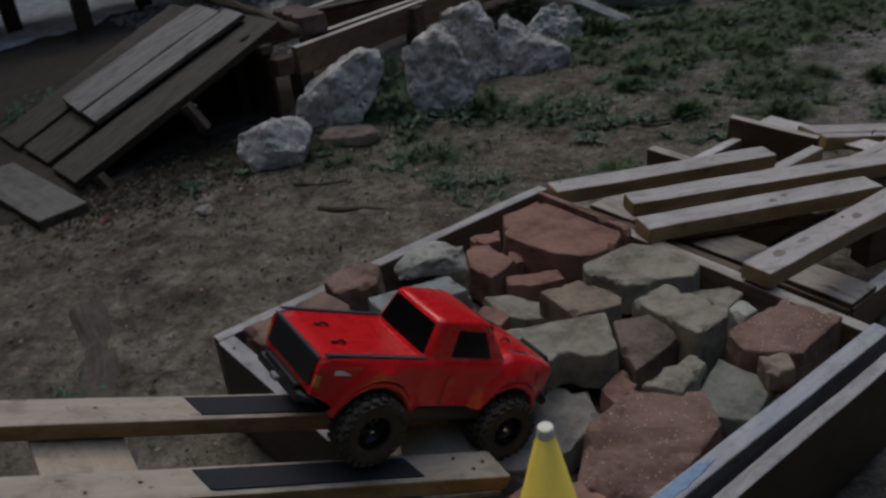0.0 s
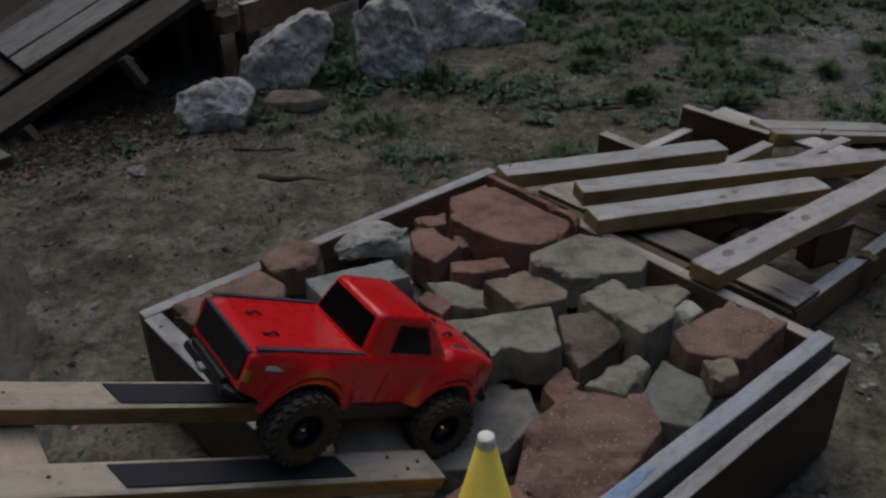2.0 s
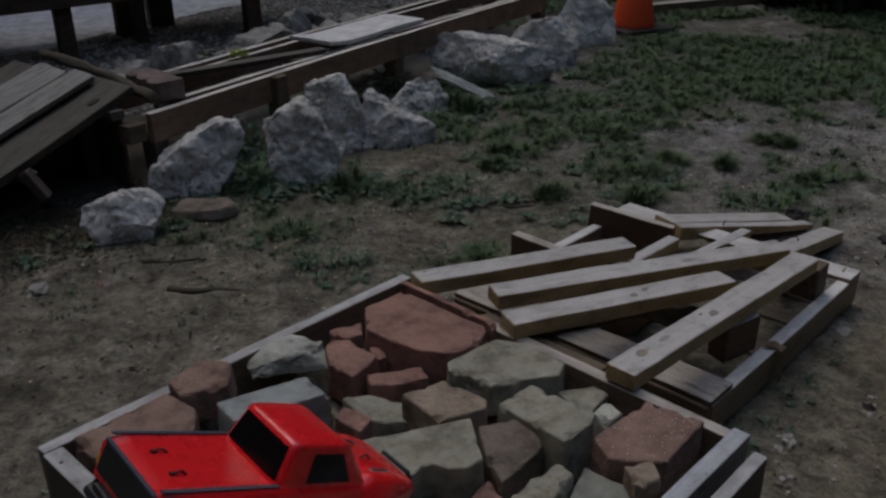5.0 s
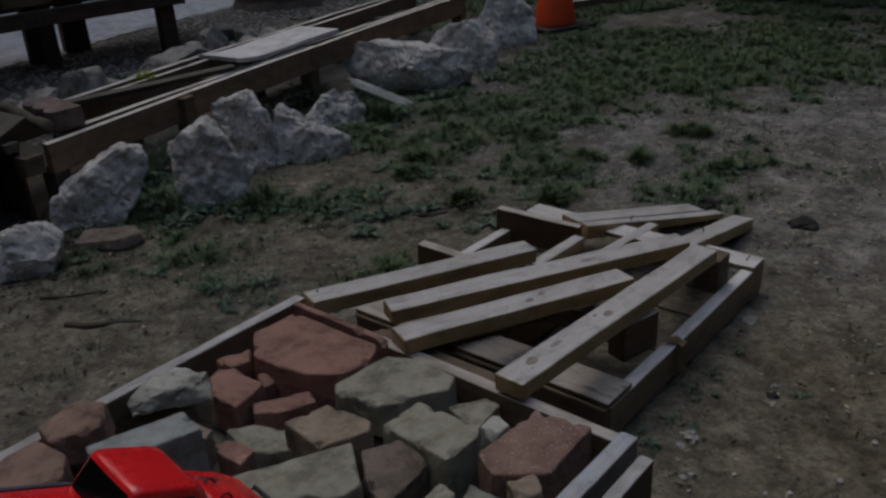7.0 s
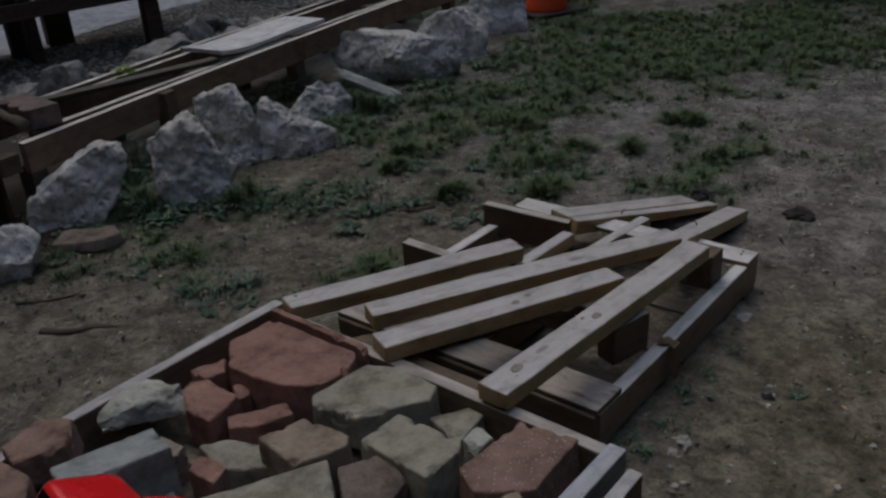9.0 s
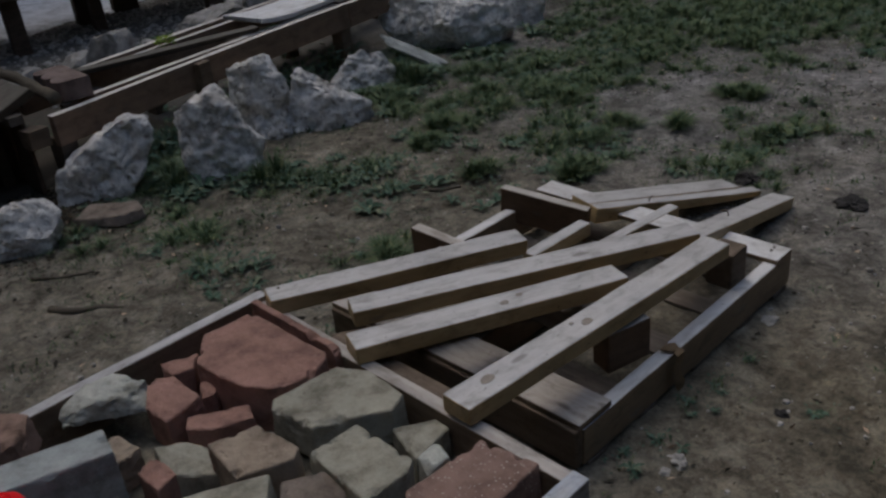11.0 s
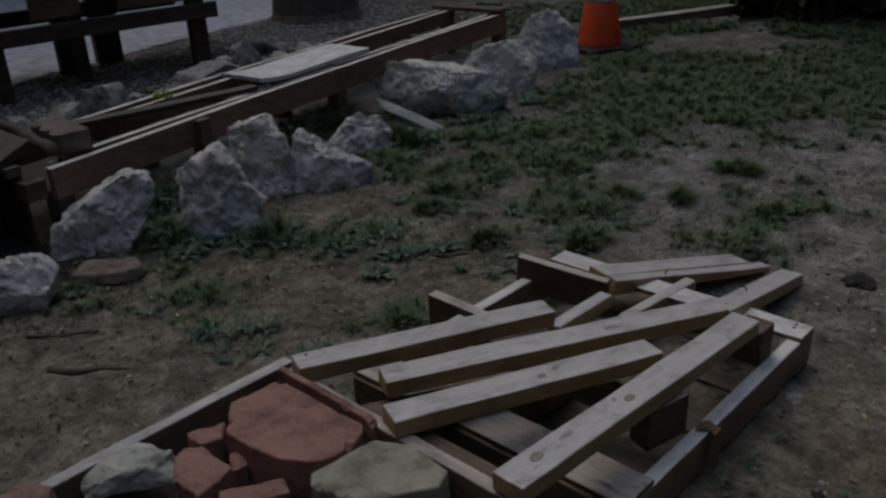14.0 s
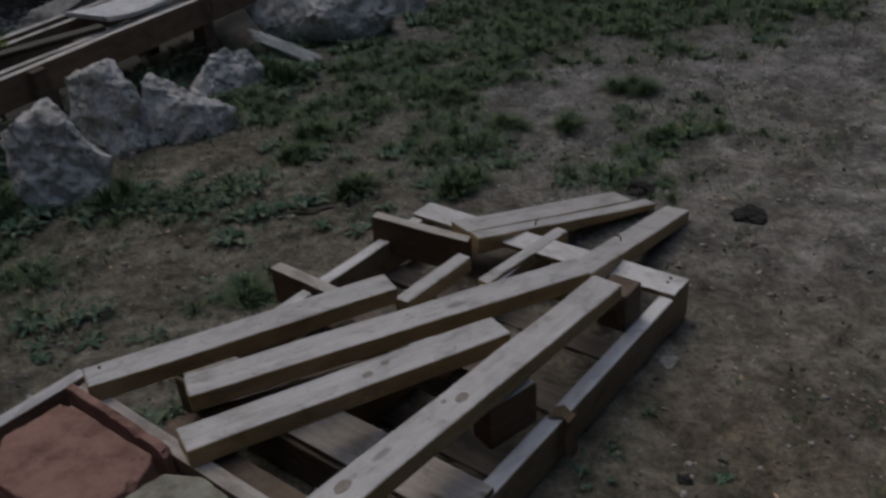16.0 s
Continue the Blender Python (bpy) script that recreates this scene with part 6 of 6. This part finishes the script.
# weeds in patches: by the box, in front of the boulders and under the old ramp
for x, y, n, s, sp in ((-0.02, 3.52, 90, 0.040, 0.17), (0.30, 3.32, 30, 0.030, 0.10), (0.62, 4.18, 150, 0.044, 0.26), (0.30, 4.30, 80, 0.04, 0.18), (0.05, 4.40, 70, 0.045, 0.14), (-0.42, 4.52, 70, 0.045, 0.12),
                       (1.02, 3.98, 60, 0.034, 0.16), (0.40, 2.98, 40, 0.036, 0.09), (-1.30, 3.66, 22, 0.045, 0.10), (-1.08, 3.84, 10, 0.045, 0.06), (-0.12, 4.40, 60, 0.05, 0.12), (1.36, 4.15, 60, 0.034, 0.17),
                       (0.78, 5.75, 70, 0.07, 0.16), (0.70, 5.5, 50, 0.05, 0.16), (-0.45, 4.75, 80, 0.05, 0.16), (-0.30, 5.05, 40, 0.05, 0.14), (0.38, 2.86, 26, 0.034, 0.08), (-1.26, 2.22, 22, 0.03, 0.10), (-0.98, 2.05, 22, 0.035, 0.09),
                       (-0.82, 1.72, 30, 0.034, 0.12), (0.9, 4.6, 60, 0.036, 0.2), (1.7, 4.35, 40, 0.03, 0.14), (-0.72, 4.3, 30, 0.04, 0.1),
                       (1.44, 2.47, 34, 0.017, 0.07), (1.20, 2.25, 28, 0.017, 0.06), (1.54, 2.54, 24, 0.016, 0.05), (1.78, 2.37, 18, 0.017, 0.06), (1.31, 2.33, 22, 0.017, 0.06), (1.66, 2.66, 18, 0.016, 0.05), (1.25, 1.80, 20, 0.02, 0.12), (-0.55, 4.98, 80, 0.06, 0.14), (-0.12, 5.32, 70, 0.06, 0.14), (0.18, 5.45, 60, 0.06, 0.12), (0.62, 5.98, 60, 0.07, 0.12), (1.25, 6.1, 60, 0.06, 0.16), (1.6, 6.45, 50, 0.05, 0.14), (-1.9, 5.2, 90, 0.06, 0.3), (-2.3, 5.6, 90, 0.06, 0.3), (-1.5, 5.3, 80, 0.05, 0.25), (-2.6, 5.0, 90, 0.06, 0.3), (-0.44, 4.60, 90, 0.07, 0.13), (-0.36, 4.40, 60, 0.055, 0.12), (0.08, 4.47, 80, 0.055, 0.10), (-1.10, 4.16, 24, 0.05, 0.07), (-0.30, 4.86, 60, 0.07, 0.10)):
    for _ in range(max(2, n // 9)):
        a, d = rnd.uniform(0, 6.283), sp * math.sqrt(rnd.random())
        px, py = x + d * math.cos(a), y + d * math.sin(a)
        rosette(cv, cf, px, py, height(px, py) + 0.004, rnd.randint(5, 9), s * rnd.uniform(1.1, 2.0), rnd)
    leaves(cv, cf, x, y, height(x, y), n * 2 // 3, s * 0.75, sp, rnd, 0.25)
    blades(gv, gf, x, y, height(x, y), n // 2, s * 1.3, sp * 0.7, rnd, 0.004, 0.9)
for x, y, h in ((0.72, 5.70, 0.15), (0.76, 5.62, 0.15), (0.66, 5.76, 0.15), (-0.01, 4.42, 0.10), (0.07, 4.46, 0.12), (0.02, 4.40, 0.09), (-0.40, 4.44, 0.10), (-0.45, 4.52, 0.12), (0.80, 5.66, 0.13), (-0.36, 4.72, 0.14)):
    tuft(gv, gf, x, y, height(x, y), 70, h, 0.11, rnd)
# short thin grass that frays the edges of the patches
for _ in range(15000):
    x, y = rnd.uniform(-1.6, 6.0), 2.9 + 6.0 * rnd.random()
    g = green(x, y) + 0.32
    if rnd.random() < max(0.0, min(1.0, g / 0.6)) and clear(x, y):
        blades(gv, gf, x, y, height(x, y) - 0.002, rnd.randint(4, 8), rnd.uniform(0.012, 0.03), 0.05, rnd, 0.0032, 1.2)
# rank leaves in the shade below the track
for _ in range(46):
    p = T0 + D * rnd.uniform(0.25, 2.2) + N * rnd.uniform(-0.06, 0.2)
    leaves(cv, cf, p.x, p.y, height(p.x, p.y), rnd.randint(10, 18), 0.055, 0.09, rnd, 1.4)
    blades(gv, gf, p.x, p.y, height(p.x, p.y), 10, 0.13, 0.07, rnd, 0.005, 0.7)
stuff("grass", gv, gf, M_GRASS, "thin patchy grass growing on the earth", "grass")
stuff("weeds", cv, cf, M_WEED, "low green broad-leaved weeds in patches on the earth", "weeds")
sv, sf = [], []
leaves(sv, sf, 0, 0, 0, 130, 0.028, 0.045, rnd, 0.9)
sprig = stuff("leaf_sprig", sv, sf, M_MOSS, "bright green leafy sprig lying on the track", "leaves", "", "")
sprig.matrix_basis = Matrix.Translation(on_track(1.02, 0.42, 0.40))


def litter():
    """Pale flecks of dead leaf and bark, thickest in the grass."""
    v, f = [], []
    for _ in range(9000):
        x, y = rnd.uniform(-2.2, 6.0), 1.3 + 7.5 * rnd.random() ** 1.1
        if not clear(x, y) or rnd.random() > 0.25 + 0.75 * max(0.0, min(1.0, green(x, y) + 0.6)):
            continue
        a, s = rnd.uniform(0, 6.283), rnd.uniform(0.005, 0.016)
        c, sn, w, z, i = math.cos(a) * s, math.sin(a) * s, rnd.uniform(0.25, 0.6), height(x, y) + rnd.uniform(0.002, 0.012), len(v)
        t = rnd.uniform(-0.3, 0.3) * s
        v += [(x - c, y - sn, z - t), (x + sn * w, y - c * w, z), (x + c, y + sn, z + t), (x - sn * w, y + c * w, z + 0.003)]
        f.append((i, i + 1, i + 2, i + 3))
    stuff("leaf_litter", v, f, M_LITTER, "pale flecks of dead leaf and bark on the earth", "leaf litter")
    v, f = [], []
    for _ in range(5500):
        x, y = rnd.uniform(-2.2, 5.5), 1.3 + 6.5 * rnd.random()
        if not clear(x, y) or rnd.random() > 0.35 + 0.65 * max(0.0, min(1.0, 0.5 + 1.5 * noise.noise(Vector((x * 1.7, y * 1.7, 12.0))))):
            continue
        a, s = rnd.uniform(0, 6.283), 0.006 + 0.016 * rnd.random() ** 2
        c, sn, w, z, i = math.cos(a) * s, math.sin(a) * s, rnd.uniform(0.12, 0.55), height(x, y) + rnd.uniform(0.002, 0.008), len(v)
        t = rnd.uniform(-0.4, 0.4) * s
        v += [(x - c, y - sn, z - t), (x + sn * w, y - c * w, z), (x + c, y + sn, z + t), (x - sn * w, y + c * w, z + 0.003)]
        f.append((i, i + 1, i + 2, i + 3))
    # packed flecks under and in front of the old ramp stand in for shade
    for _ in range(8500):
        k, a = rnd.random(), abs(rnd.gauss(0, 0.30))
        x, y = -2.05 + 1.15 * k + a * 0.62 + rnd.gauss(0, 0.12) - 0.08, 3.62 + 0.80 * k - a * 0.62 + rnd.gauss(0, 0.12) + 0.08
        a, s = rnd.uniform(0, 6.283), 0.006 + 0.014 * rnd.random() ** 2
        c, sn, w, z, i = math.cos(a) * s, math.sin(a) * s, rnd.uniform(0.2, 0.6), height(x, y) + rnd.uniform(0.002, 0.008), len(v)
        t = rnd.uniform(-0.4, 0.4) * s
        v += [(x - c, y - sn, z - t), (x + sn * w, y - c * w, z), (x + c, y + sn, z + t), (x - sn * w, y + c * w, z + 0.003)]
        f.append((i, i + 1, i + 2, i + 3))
    stuff("dark_litter", v, f, M_LITTERSHADE, "dark crumbs of dead leaf and twig, packed as shade by the ramp", "leaf litter")
    # thin single blades between the tufts
    v, f = [], []
    for _ in range(9000):
        x, y = rnd.uniform(-2.2, 6.5), 2.6 + 7.0 * rnd.random()
        if clear(x, y) and rnd.random() < max(0.0, min(1.0, green(x, y) + 0.55)):
            blades(v, f, x, y, height(x, y) - 0.002, rnd.randint(3, 7), 0.022, 0.07, rnd, 0.0035, 1.6)
    for _ in range(420):
        x, y = rnd.uniform(-1.8, 3.4), rnd.uniform(1.4, 4.6)
        if clear(x, y) and noise.noise(Vector((x * 1.3, y * 1.3, 6.0))) > -0.15:
            blades(v, f, x, y, height(x, y) - 0.002, rnd.randint(4, 12), 0.02, 0.03, rnd, 0.004, 2.0)
    stuff("thin_grass", v, f, M_GRASS, "thin single grass blades between the tufts", "grass")


litter()


def pebbles():
    """Grit and small stones scattered over the earth, thickest to the east."""
    v, f = [], []
    for k in range(11000):
        x, y = rnd.uniform(-2.2, 5.0), rnd.uniform(1.2, 7.5)
        if not clear(x, y) or rnd.random() > 0.22 + 0.2 * x:
            continue
        r = 0.0035 + 0.011 * rnd.random() ** 4
        z, i = height(x, y), len(v)
        a = rnd.uniform(0, 6.28)
        for j in range(5):
            b = a + j * 1.2566
            v.append((x + r * rnd.uniform(0.7, 1.2) * math.cos(b), y + r * rnd.uniform(0.7, 1.2) * math.sin(b), z - 0.002))
        for j in range(5):
            b = a + j * 1.2566
            v.append((x + 0.7 * r * math.cos(b), y + 0.7 * r * math.sin(b), z + r * rnd.uniform(0.4, 0.8)))
        for j in range(5):
            f.append((i + j, i + (j + 1) % 5, i + 5 + (j + 1) % 5, i + 5 + j))
        f.append(tuple(i + 5 + j for j in range(5)))
    stuff("pebbles", v, f, M_PEBBLE, "small stones and grit scattered on the earth", "pebbles")


pebbles()


def gravel_stones():
    """Single pale stones strewn past the edge of the gravel."""
    v, f = [], []
    for _ in range(7500):
        p = on_track(rnd.uniform(0.7, 6.0), 3.2 - 2.2 * rnd.random() ** 2, 0)
        r, i, a = 0.005 + 0.022 * rnd.random() ** 2, len(v), rnd.uniform(0, 6.28)
        z = height(p.x, p.y) + 0.02
        for ring, (k, h) in enumerate(((1.0, -0.4), (1.0, 0.25), (0.55, 0.7))):
            for j in range(5):
                b = a + j * 1.2566 + ring * 0.3
                q = k * r * rnd.uniform(0.75, 1.2)
                v.append((p.x + q * math.cos(b), p.y + q * math.sin(b), z + r * h))
        for ring in (0, 5):
            for j in range(5):
                f.append((i + ring + j, i + ring + (j + 1) % 5, i + ring + 5 + (j + 1) % 5, i + ring + 5 + j))
        f.append(tuple(i + 10 + j for j in range(5)))
    stuff("gravel_stones", v, f, M_PEBBLE, "pale gravel stones strewn over the darkened ground", "gravel")


gravel_stones()


def crumbs():
    """Crumbs and small clods of the same earth."""
    v, f = [], []
    for k in range(8000):
        x, y = rnd.uniform(-2.4, 4.6), 1.2 + 6.0 * rnd.random() ** 1.3
        if not clear(x, y):
            continue
        r = 0.003 + 0.010 * rnd.random() ** 3
        z, i, a = height(x, y), len(v), rnd.uniform(0, 6.28)
        for j in range(6):
            b = a + j * 1.0472
            v.append((x + r * rnd.uniform(0.6, 1.3) * math.cos(b), y + r * rnd.uniform(0.6, 1.3) * math.sin(b), z - 0.003))
        for j in range(3):
            b = a + j * 2.094
            v.append((x + 0.45 * r * math.cos(b), y + 0.45 * r * math.sin(b), z + r * rnd.uniform(0.35, 0.8)))
        for j in range(3):
            f.append((i + 2 * j, i + 2 * j + 1, i + 6 + j))
            f.append((i + 2 * j + 1, i + (2 * j + 2) % 6, i + 6 + (j + 1) % 3, i + 6 + j))
        f.append((i + 6, i + 7, i + 8))
    stuff("earth_crumbs", v, f, M_EARTH, "loose crumbs and clods of earth on the ground", "earth")


crumbs()


def twig(pts, r, name="twig", label="dry brown twig lying on the earth", material=M_TWIG):
    bm = bmesh.new()
    rings = []
    p = [Vector((x, y, height(x, y) + z)) for x, y, z in pts]
    for i, q in enumerate(p):
        d = (p[min(i + 1, len(p) - 1)] - p[max(i - 1, 0)]).normalized()
        a = d.cross(Vector((0, 0, 1))).normalized()
        b = d.cross(a)
        k = r * (1 - 0.6 * i / len(p)) * (1 + 0.25 * noise.noise(q * 30))
        rings.append([bm.verts.new(q + (a * math.cos(t * 0.785) + b * math.sin(t * 0.785)) * k * (1 + 0.2 * noise.noise(q * 40 + Vector((t, 0, 0))))) for t in range(8)])
    for a, b in zip(rings, rings[1:]):
        for t in range(8):
            bm.faces.new((a[t], a[(t + 1) % 8], b[(t + 1) % 8], b[t]))
    bm.faces.new(rings[0][::-1])
    bm.faces.new(rings[-1])
    return tagged(part(name, bm, material, smooth=True), label, "twig")


twig([(-0.66, 3.40, 0.0), (-0.60, 3.375, 0.003), (-0.53, 3.36, 0.004), (-0.47, 3.385, 0.002), (-0.38, 3.36, -0.002)], 0.017, label="dark crumbling stick lying on bare earth")
twig([(-0.82, 3.66, 0.006), (-0.70, 3.66, 0.01), (-0.58, 3.68, 0.006)], 0.006)
twig([(0.12, 3.16, 0.006), (0.22, 3.13, 0.012), (0.30, 3.15, 0.006)], 0.007)


def root(pts, widths, h, label):
    """A weathered root lying flat in the earth, furrowed along its length."""
    bm = bmesh.new()
    p = [Vector((x, y, height(x, y))) for x, y in pts]
    rows, n = [], 22
    fine = [(p[int(k)].lerp(p[min(int(k) + 1, len(p) - 1)], k % 1), widths[int(k)] + (widths[min(int(k) + 1, len(p) - 1)] - widths[int(k)]) * (k % 1)) for k in [i * (len(p) - 1) / 40 for i in range(41)]]
    for i, (q, w) in enumerate(fine):
        d = (fine[min(i + 1, 40)][0] - fine[max(i - 1, 0)][0]).normalized()
        a = d.cross(Vector((0, 0, 1))).normalized()
        end = min(1.0, i / 5, (40 - i) / 5)
        row = []
        for k in range(n + 1):
            t = 2 * k / n - 1
            wob = noise.noise(Vector((i * 0.12, t * 1.4, 3.0))) * 0.25
            z = h * max(0.0, 1 - t * t) ** 0.6 * end * (0.65 + 0.7 * noise.noise(Vector((i * 0.22, t * 1.1, 7.0)))) + 0.011 * noise.noise(Vector((i * 0.10, t * 4.5 + wob * 4, 2.0))) * (1 - t * t) + 0.006 * noise.noise(Vector((i * 0.6, t * 9, 1.0)))
            row.append(bm.verts.new(q + a * t * w * (1 + 0.15 * noise.noise(Vector((i * 0.3, 0, 5.0)))) + Vector((0, 0, z - 0.012))))
        rows.append(row)
    for a, b in zip(rows, rows[1:]):
        for k in range(n):
            bm.faces.new((a[k], a[k + 1], b[k + 1], b[k]))
    return tagged(part("tree_root", bm, M_ROOT, smooth=True), label, "root")


root([(-1.45, 2.80), (-1.36, 2.66), (-1.25, 2.48), (-1.17, 2.28), (-1.12, 2.05), (-1.08, 1.80)], (0.05, 0.07, 0.055, 0.07, 0.085, 0.09), 0.052, "grey weathered root lying half buried in the earth")
root([(-1.32, 2.64), (-1.22, 2.60), (-1.12, 2.50), (-1.08, 2.44)], (0.03, 0.028, 0.022, 0.015), 0.018, "short grey root spur half buried in the earth")
root([(-1.02, 2.25), (-0.98, 2.05), (-0.93, 1.85), (-0.90, 1.7)], (0.02, 0.035, 0.05, 0.05), 0.018, "flat grey root ridge beside the larger root")
twig([(0.75, 4.10, 0.004), (0.84, 4.08, 0.01), (0.92, 4.11, 0.004)], 0.008)


def clod(x, y, r, material, label, category):
    bm = bmesh.new()
    bmesh.ops.create_icosphere(bm, subdivisions=4, radius=r)
    for v in bm.verts:
        o = v.co + Vector((x * 9, y * 9, 0)) * r
        v.co += v.normal * r * (0.7 * noise.noise(o * (1.3 / r)) + 0.35 * noise.noise(o * (3.5 / r)) + 0.15 * noise.noise(o * (9 / r)))
        v.co.z *= 0.5
    return tagged(part("clod" if material is M_CLOD else "small_stone", bm, material, m=Matrix.Translation((x, y, height(x, y)))), label, category)


for x, y, r in ((-1.17, 3.437, 0.042), (1.79, 2.815, 0.022), (1.335, 2.26, 0.025), (1.29, 2.23, 0.015), (-0.92, 3.46, 0.022), (-0.645, 3.40, 0.012), (-1.0, 2.475, 0.014), (0.91, 4.95, 0.03)):
    clod(x, y, r, M_PEBBLE, "small pale stone lying on the earth", "stone")
for x, y, r in ((-1.60, 3.416, 0.024), (-0.934, 3.469, 0.022)):
    clod(x, y, r, M_RED, "chip of red brick lying on the earth", "stone")
for x, y, r in ((2.39, 3.53, 0.05), (2.10, 3.86, 0.05), (2.36, 4.29, 0.04), (1.66, 2.40, 0.017)):
    clod(x, y, r, M_CLOD, "black clod of earth on the gravelly ground", "clod")
dv, df = [], []
leaves(dv, df, 0, 0, 0.004, 1, 0.07, 0.001, rnd, 0.1)
for x, y, a in ((-1.60, 3.42, 20), (-0.90, 3.41, 80), (1.05, 4.3, 40)):
    me = bpy.data.meshes.new("dry_leaf")
    me.from_pydata(dv, [], df)
    me.materials.append(M_LEAFDRY)
    ob = tagged(new("dry_leaf", me), "dry brown fallen leaf on the earth", "leaf", "fallen leaves")
    ob.matrix_basis = Matrix.Translation((x, y, height(x, y) + 0.006)) @ pose(0, 0, 0, 0, 0, a)


# ---- leafy screens added to cut the sky light ----
def tree_line():
    """An unseen ring of leaves, of uneven height, added to block low sky light."""
    v, f = [], []
    r2 = random.Random(5)
    for k in range(42000):
        a = r2.uniform(0, 6.283)
        top = 15.0 + 3.0 * noise.noise(Vector((math.cos(a) * 3, math.sin(a) * 3, 0.5))) + 1.2 * noise.noise(Vector((math.cos(a) * 9, math.sin(a) * 9, 3)))
        z = top * r2.random() ** 1.2
        r = 17.5 * (1 - 0.5 * max(0, -math.cos(a))) + 3.0 * noise.noise(Vector((math.cos(a) * 4, math.sin(a) * 4, z * 0.4))) + r2.uniform(-1.2, 1.2)
        c = Vector((0.5 + r * math.cos(a), 3.0 + r * math.sin(a), z))
        n = Vector((r2.uniform(-1, 1), r2.uniform(-1, 1), r2.uniform(-0.3, 1))).normalized()
        p, q = n.orthogonal().normalized(), None
        q = n.cross(p)
        s, i = r2.uniform(0.16, 0.42), len(v)
        v += [tuple(c - p * s), tuple(c + q * s * 0.5), tuple(c + p * s), tuple(c - q * s * 0.5)]
        f.append((i, i + 1, i + 2, i + 3))
    stuff("tree_line", v, f, M_HEDGE, "unseen leafy ring added to block low sky light round the yard", "trees", "structure")
    # hedge is real at its foot; its height is added to shade the grass
    hv, hf = [], []
    for k in range(46000):
        a, z = r2.random(), 6.2 * r2.random() ** 1.25
        c = Vector((4.05 + 3.4 * a, 8.75 - 1.5 * a, z)) + Vector((0.3, 0.8, 0)) * (r2.random() + 0.5 * noise.noise(Vector((a * 9, z * 2, 0))))
        n = Vector((r2.uniform(-1, 1), r2.uniform(-1, 1), r2.uniform(-0.3, 1))).normalized()
        p = n.orthogonal().normalized()
        q = n.cross(p)
        s, i = r2.uniform(0.07, 0.2) * (1 + 0.12 * z), len(hv)
        hv += [tuple(c - p * s), tuple(c + q * s * 0.5), tuple(c + p * s), tuple(c - q * s * 0.5)]
        hf.append((i, i + 1, i + 2, i + 3))
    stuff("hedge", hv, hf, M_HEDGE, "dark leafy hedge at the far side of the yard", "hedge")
    # dark wall added out of view to close gaps between the leaves
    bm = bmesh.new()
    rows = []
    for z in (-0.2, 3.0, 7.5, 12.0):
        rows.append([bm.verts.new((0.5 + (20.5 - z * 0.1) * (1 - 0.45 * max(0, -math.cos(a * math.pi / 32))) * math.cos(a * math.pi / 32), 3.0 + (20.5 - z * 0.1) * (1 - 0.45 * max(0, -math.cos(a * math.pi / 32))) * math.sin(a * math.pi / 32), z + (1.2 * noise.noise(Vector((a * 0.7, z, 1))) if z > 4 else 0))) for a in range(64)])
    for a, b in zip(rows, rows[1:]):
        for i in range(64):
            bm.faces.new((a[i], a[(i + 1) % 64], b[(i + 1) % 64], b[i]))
    tagged(part("backdrop", bm, M_HEDGE), "unseen dark wall added behind the leaves to block the sky", "trees", kind="structure")


tree_line()
